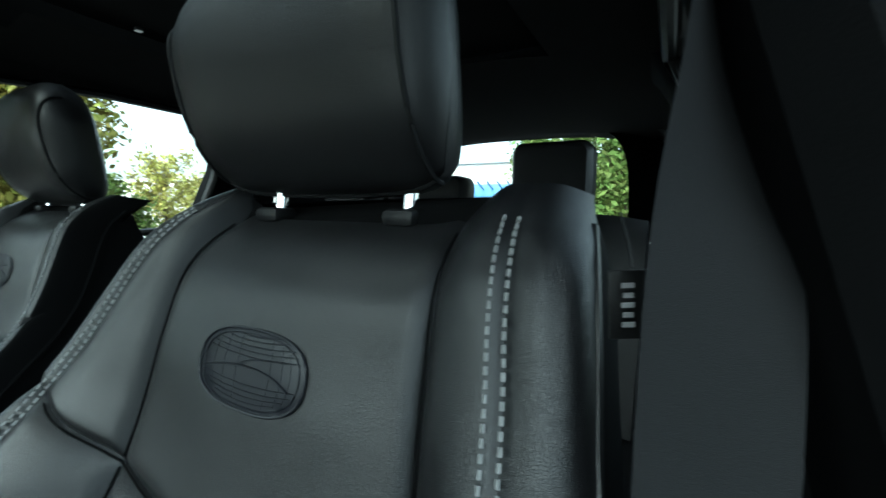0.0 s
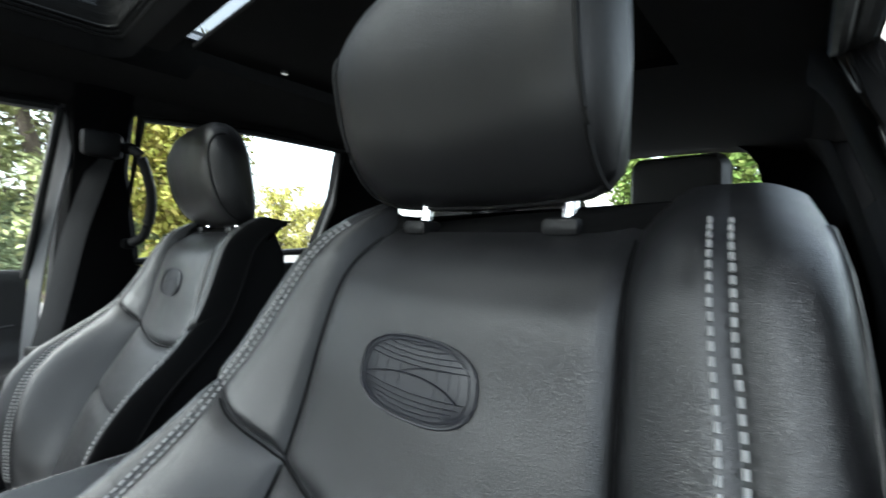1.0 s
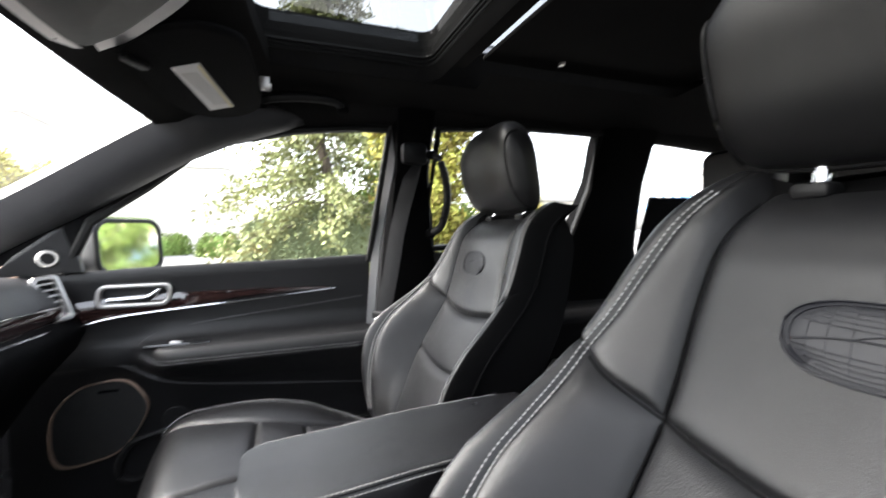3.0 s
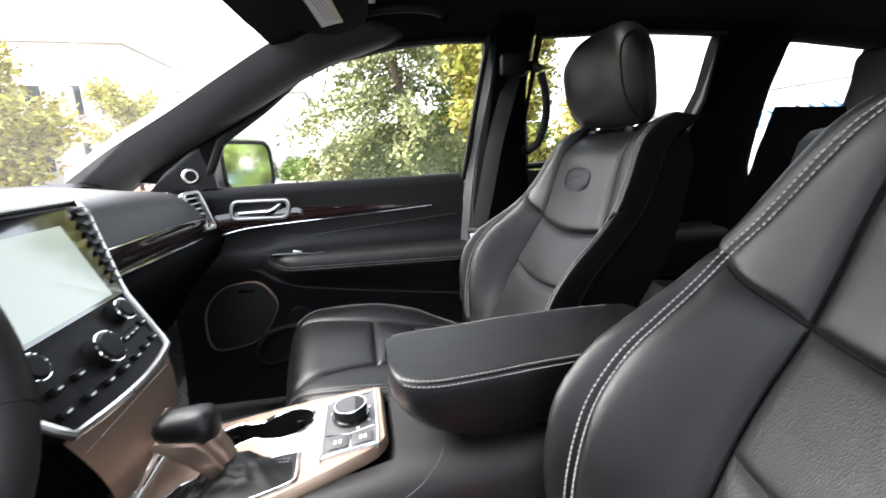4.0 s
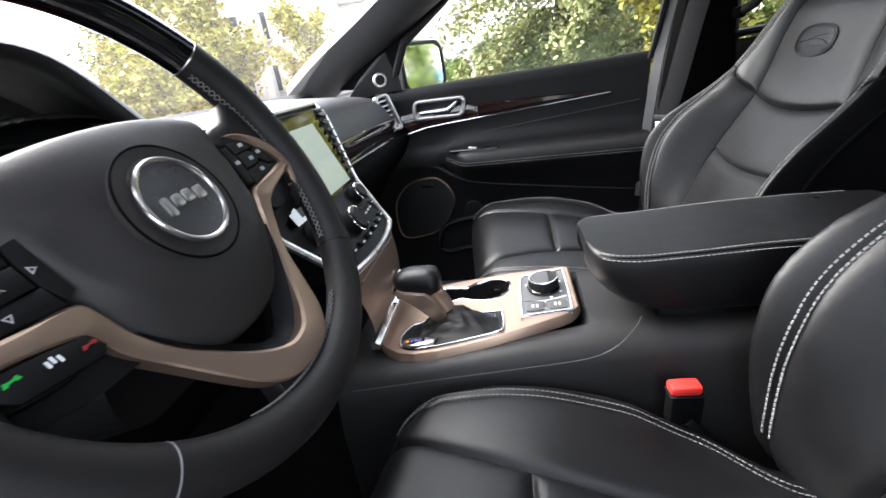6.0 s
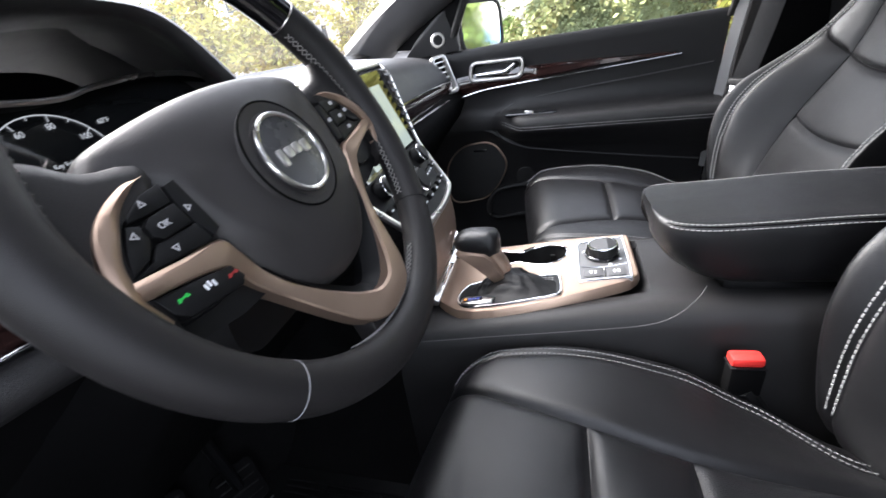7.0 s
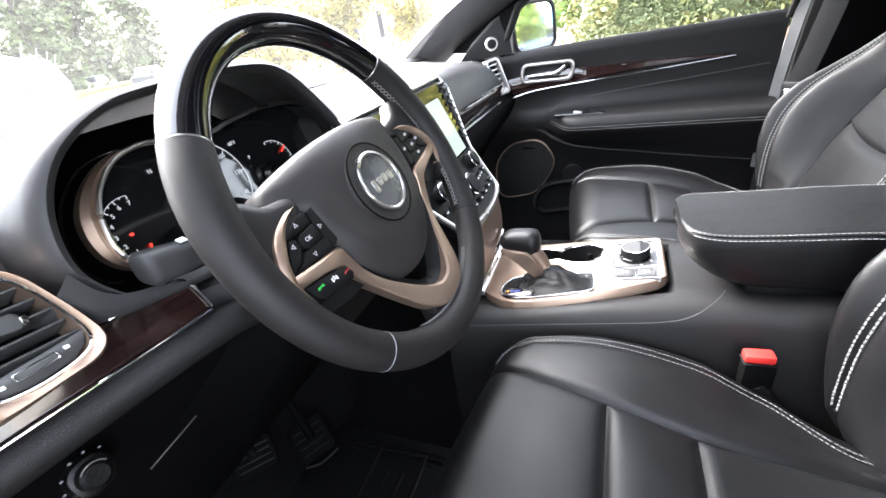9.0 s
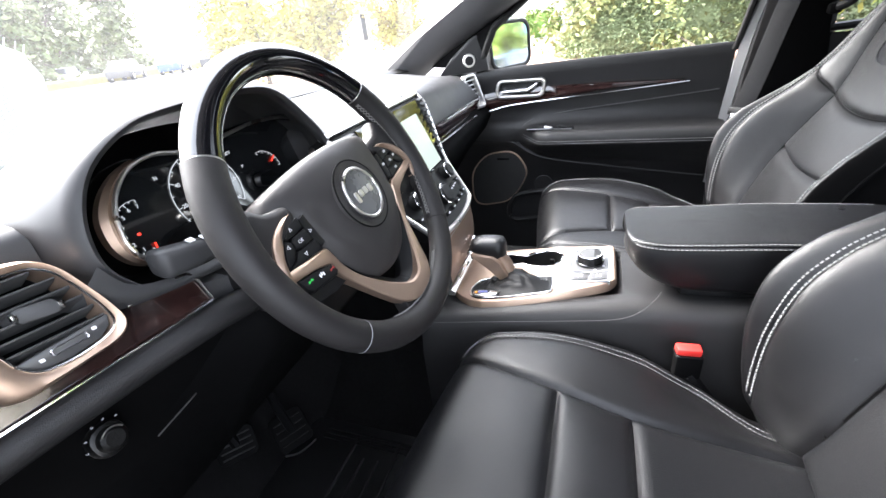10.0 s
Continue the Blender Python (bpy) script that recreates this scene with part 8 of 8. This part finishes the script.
building("office_building", 34, 4.0, 44, 13.0, 6.0, "pale stucco office building across the road", "x", 0, 0, STUCCO)
off = building("office_building", 27, 12.5, 40, 22.0, 7.5, "white office building with columns and dark windows", "x", 5, 2, STUCCO)
for k in range(4):
    bm = B()
    box(bm, (26.2, 12.8 + 2.3 * k, 2.6), (0.5, 0.5, 5.2), 0.04)
    part("column", bm, CONCRETE, off)
building("house", -10, -33, -1.9, -25, 11.5, "tall pale house behind the car park", "y", 2, 3, STUCCO)
broadleaf(-5.2, -19.0, 9.0, 2.3, "tall green tree behind the car", 71, GREEN, 6000, 0.14, 0.3)
building("warehouse", 26, -24, 44, -17.5, 3.4, "long pale warehouse behind the car", "x", 3, 1, STUCCO)
bl = building("shop_building", 3.2, -34, 22, -24, 4.6, "pale shop with a blue metal awning", "y", 6, 1, STUCCO)
bm = B()
for k in range(28):
    box(bm, (4.0 + 0.6 * k, -23.1, 2.95), (0.05, 2.2, 0.10), 0, pose(0, 0, 0, 22, 0, 0))
loft(bm, [[V(x, -24.1, 3.40), V(x, -22.0, 2.55), V(x, -22.0, 2.45), V(x, -24.1, 3.3)] for x in (3.5, 21.5)])
part("awning", bm, BLUE_ROOF, bl, "blue ribbed metal awning")
for k in range(6):
    bm = B()
    box(bm, (4.0 + 3.3 * k, -22.2, 1.25), (0.25, 0.25, 2.5), 0.03)
    part("awning_post", bm, STUCCO, bl)


# chain-link fence with a pale sheet in front, ahead of the car
fence = thing("chain_link_fence", (5, 13, 0), "galvanised chain-link fence with a pale sheet in front", "fence")
FA, FB = V(0.4, 4.9, 0), V(9.9, 19.2, 0)
fd = (FB - FA).normalized()
for k in range(8):
    p = FA.lerp(FB, k / 7)
    bm = B()
    tube(bm, [p, p + V(0, 0, 1.95)], 0.035, 8)
    tube(bm, [p + V(0, 0, 1.95), p + V(0.12, -0.08, 2.25)], 0.015, 6)
    part("fence_post", bm, FENCE, fence)
bm = B()
for z in (0.08, 1.92):
    tube(bm, [FA + V(0, 0, z), FB + V(0, 0, z)], 0.02, 6)
part("fence_rail", bm, FENCE, fence)
bm = B()
L = (FB - FA).length
for k in range(int(L / 0.07)):
    for sg in (1, -1):
        a = FA + fd * (0.07 * k)
        b = a + fd * (0.9 * sg) + V(0, 0, 1.8)
        if 0 <= (b - FA).dot(fd) <= L:
            tube(bm, [a + V(0, 0, 0.1), b + V(0, 0, 0.1)], 0.0055, 3)
part("wire_mesh", bm, WIRE, fence, kind="stuff")
# thin pale six-sided sheet standing before the fence
bm = B()
loft(bm, [[V(3.52, 8.38, 1.76) + d, V(3.69, 8.29, 1.63) + d, V(3.78, 8.24, 1.29) + d, V(3.61, 8.33, 0.2) + d, V(3.32, 8.48, 0.2) + d, V(3.38, 8.46, 1.4) + d] for d in (V(0, 0, 0), V(0.02, 0.04, 0))])
part("pale_sheet", bm, mat("pale_sheet_white", (0.7, 0.74, 0.72), rough=0.9, var=0.05), fence, "pale green-white sheet")


def make_car(x, y, rz, paint, label):
    """A parked car far off: body, cabin, wheels."""
    m = Matrix.Translation((x, y, 0)) @ pose(0, 0, 0, 0, 0, rz)
    c = thing("parked_car", (x, y, 0), label, "car", "parked cars")
    bm = B()
    loft(bm, [[m @ V(px, py * k, z) for px, py in rrect(4.5 * k2, 1.8, 0.35, 4)] for z, k, k2 in ((0.28, 0.92, 0.96), (0.5, 1.0, 1.0), (0.85, 0.98, 0.99), (0.95, 0.93, 0.95))])
    part("body", bm, paint, c)
    bm = B()
    loft(bm, [[m @ V(-0.2 + px, py, z) for px, py in rrect(l, w, 0.25, 4)] for z, l, w in ((0.93, 3.0, 1.62), (1.2, 2.6, 1.5), (1.45, 2.0, 1.3))])
    part("cabin", bm, WINDOW, c)
    bm = B()
    loft(bm, [[m @ V(-0.2 + px, py, z) for px, py in rrect(l, w, 0.25, 4)] for z, l, w in ((1.44, 2.1, 1.36), (1.50, 1.9, 1.2))])
    part("roof", bm, paint, c)
    for wx_, wy_ in ((1.4, 0.8), (-1.4, 0.8), (1.4, -0.8), (-1.4, -0.8)):
        bm = B()
        tube(bm, [m @ V(wx_, wy_ - 0.11, 0.33), m @ V(wx_, wy_ + 0.11, 0.33)], 0.33, 18)
        wh = part("wheel", bm, RUBBER, c)
        bm = B()
        tube(bm, [m @ V(wx_, wy_ - 0.115, 0.33), m @ V(wx_, wy_ + 0.115, 0.33)], 0.20, 14)
        part("rim", bm, SATIN, wh)
    return c


P1 = mat("dark_grey_car_paint", (0.03, 0.032, 0.036), rough=0.4, coat=0.3, var=0.05)
P2 = mat("blue_car_paint", (0.03, 0.08, 0.22), rough=0.25, coat=1.0, var=0.05)
P3 = mat("white_car_paint", (0.7, 0.7, 0.7), rough=0.3, coat=1.0, var=0.05)
make_car(26.5, 37.0, 35, P1, "dark car parked far across the lot")
make_car(29.5, 35.0, 35, P2, "blue car parked far across the lot")
make_car(3.6, -11.5, 80, P2, "blue car parked behind the passenger side")
make_car(32.5, 33.5, 35, P1, "black car parked far across the lot")
make_car(27.0, 45.0, 35, P3, "white car parked far across the lot")
make_car(-3.2, 6.0, 92, P2, "blue car parked beside, seen in the mirror")
make_car(14, -20, 20, P3, "white van parked behind")
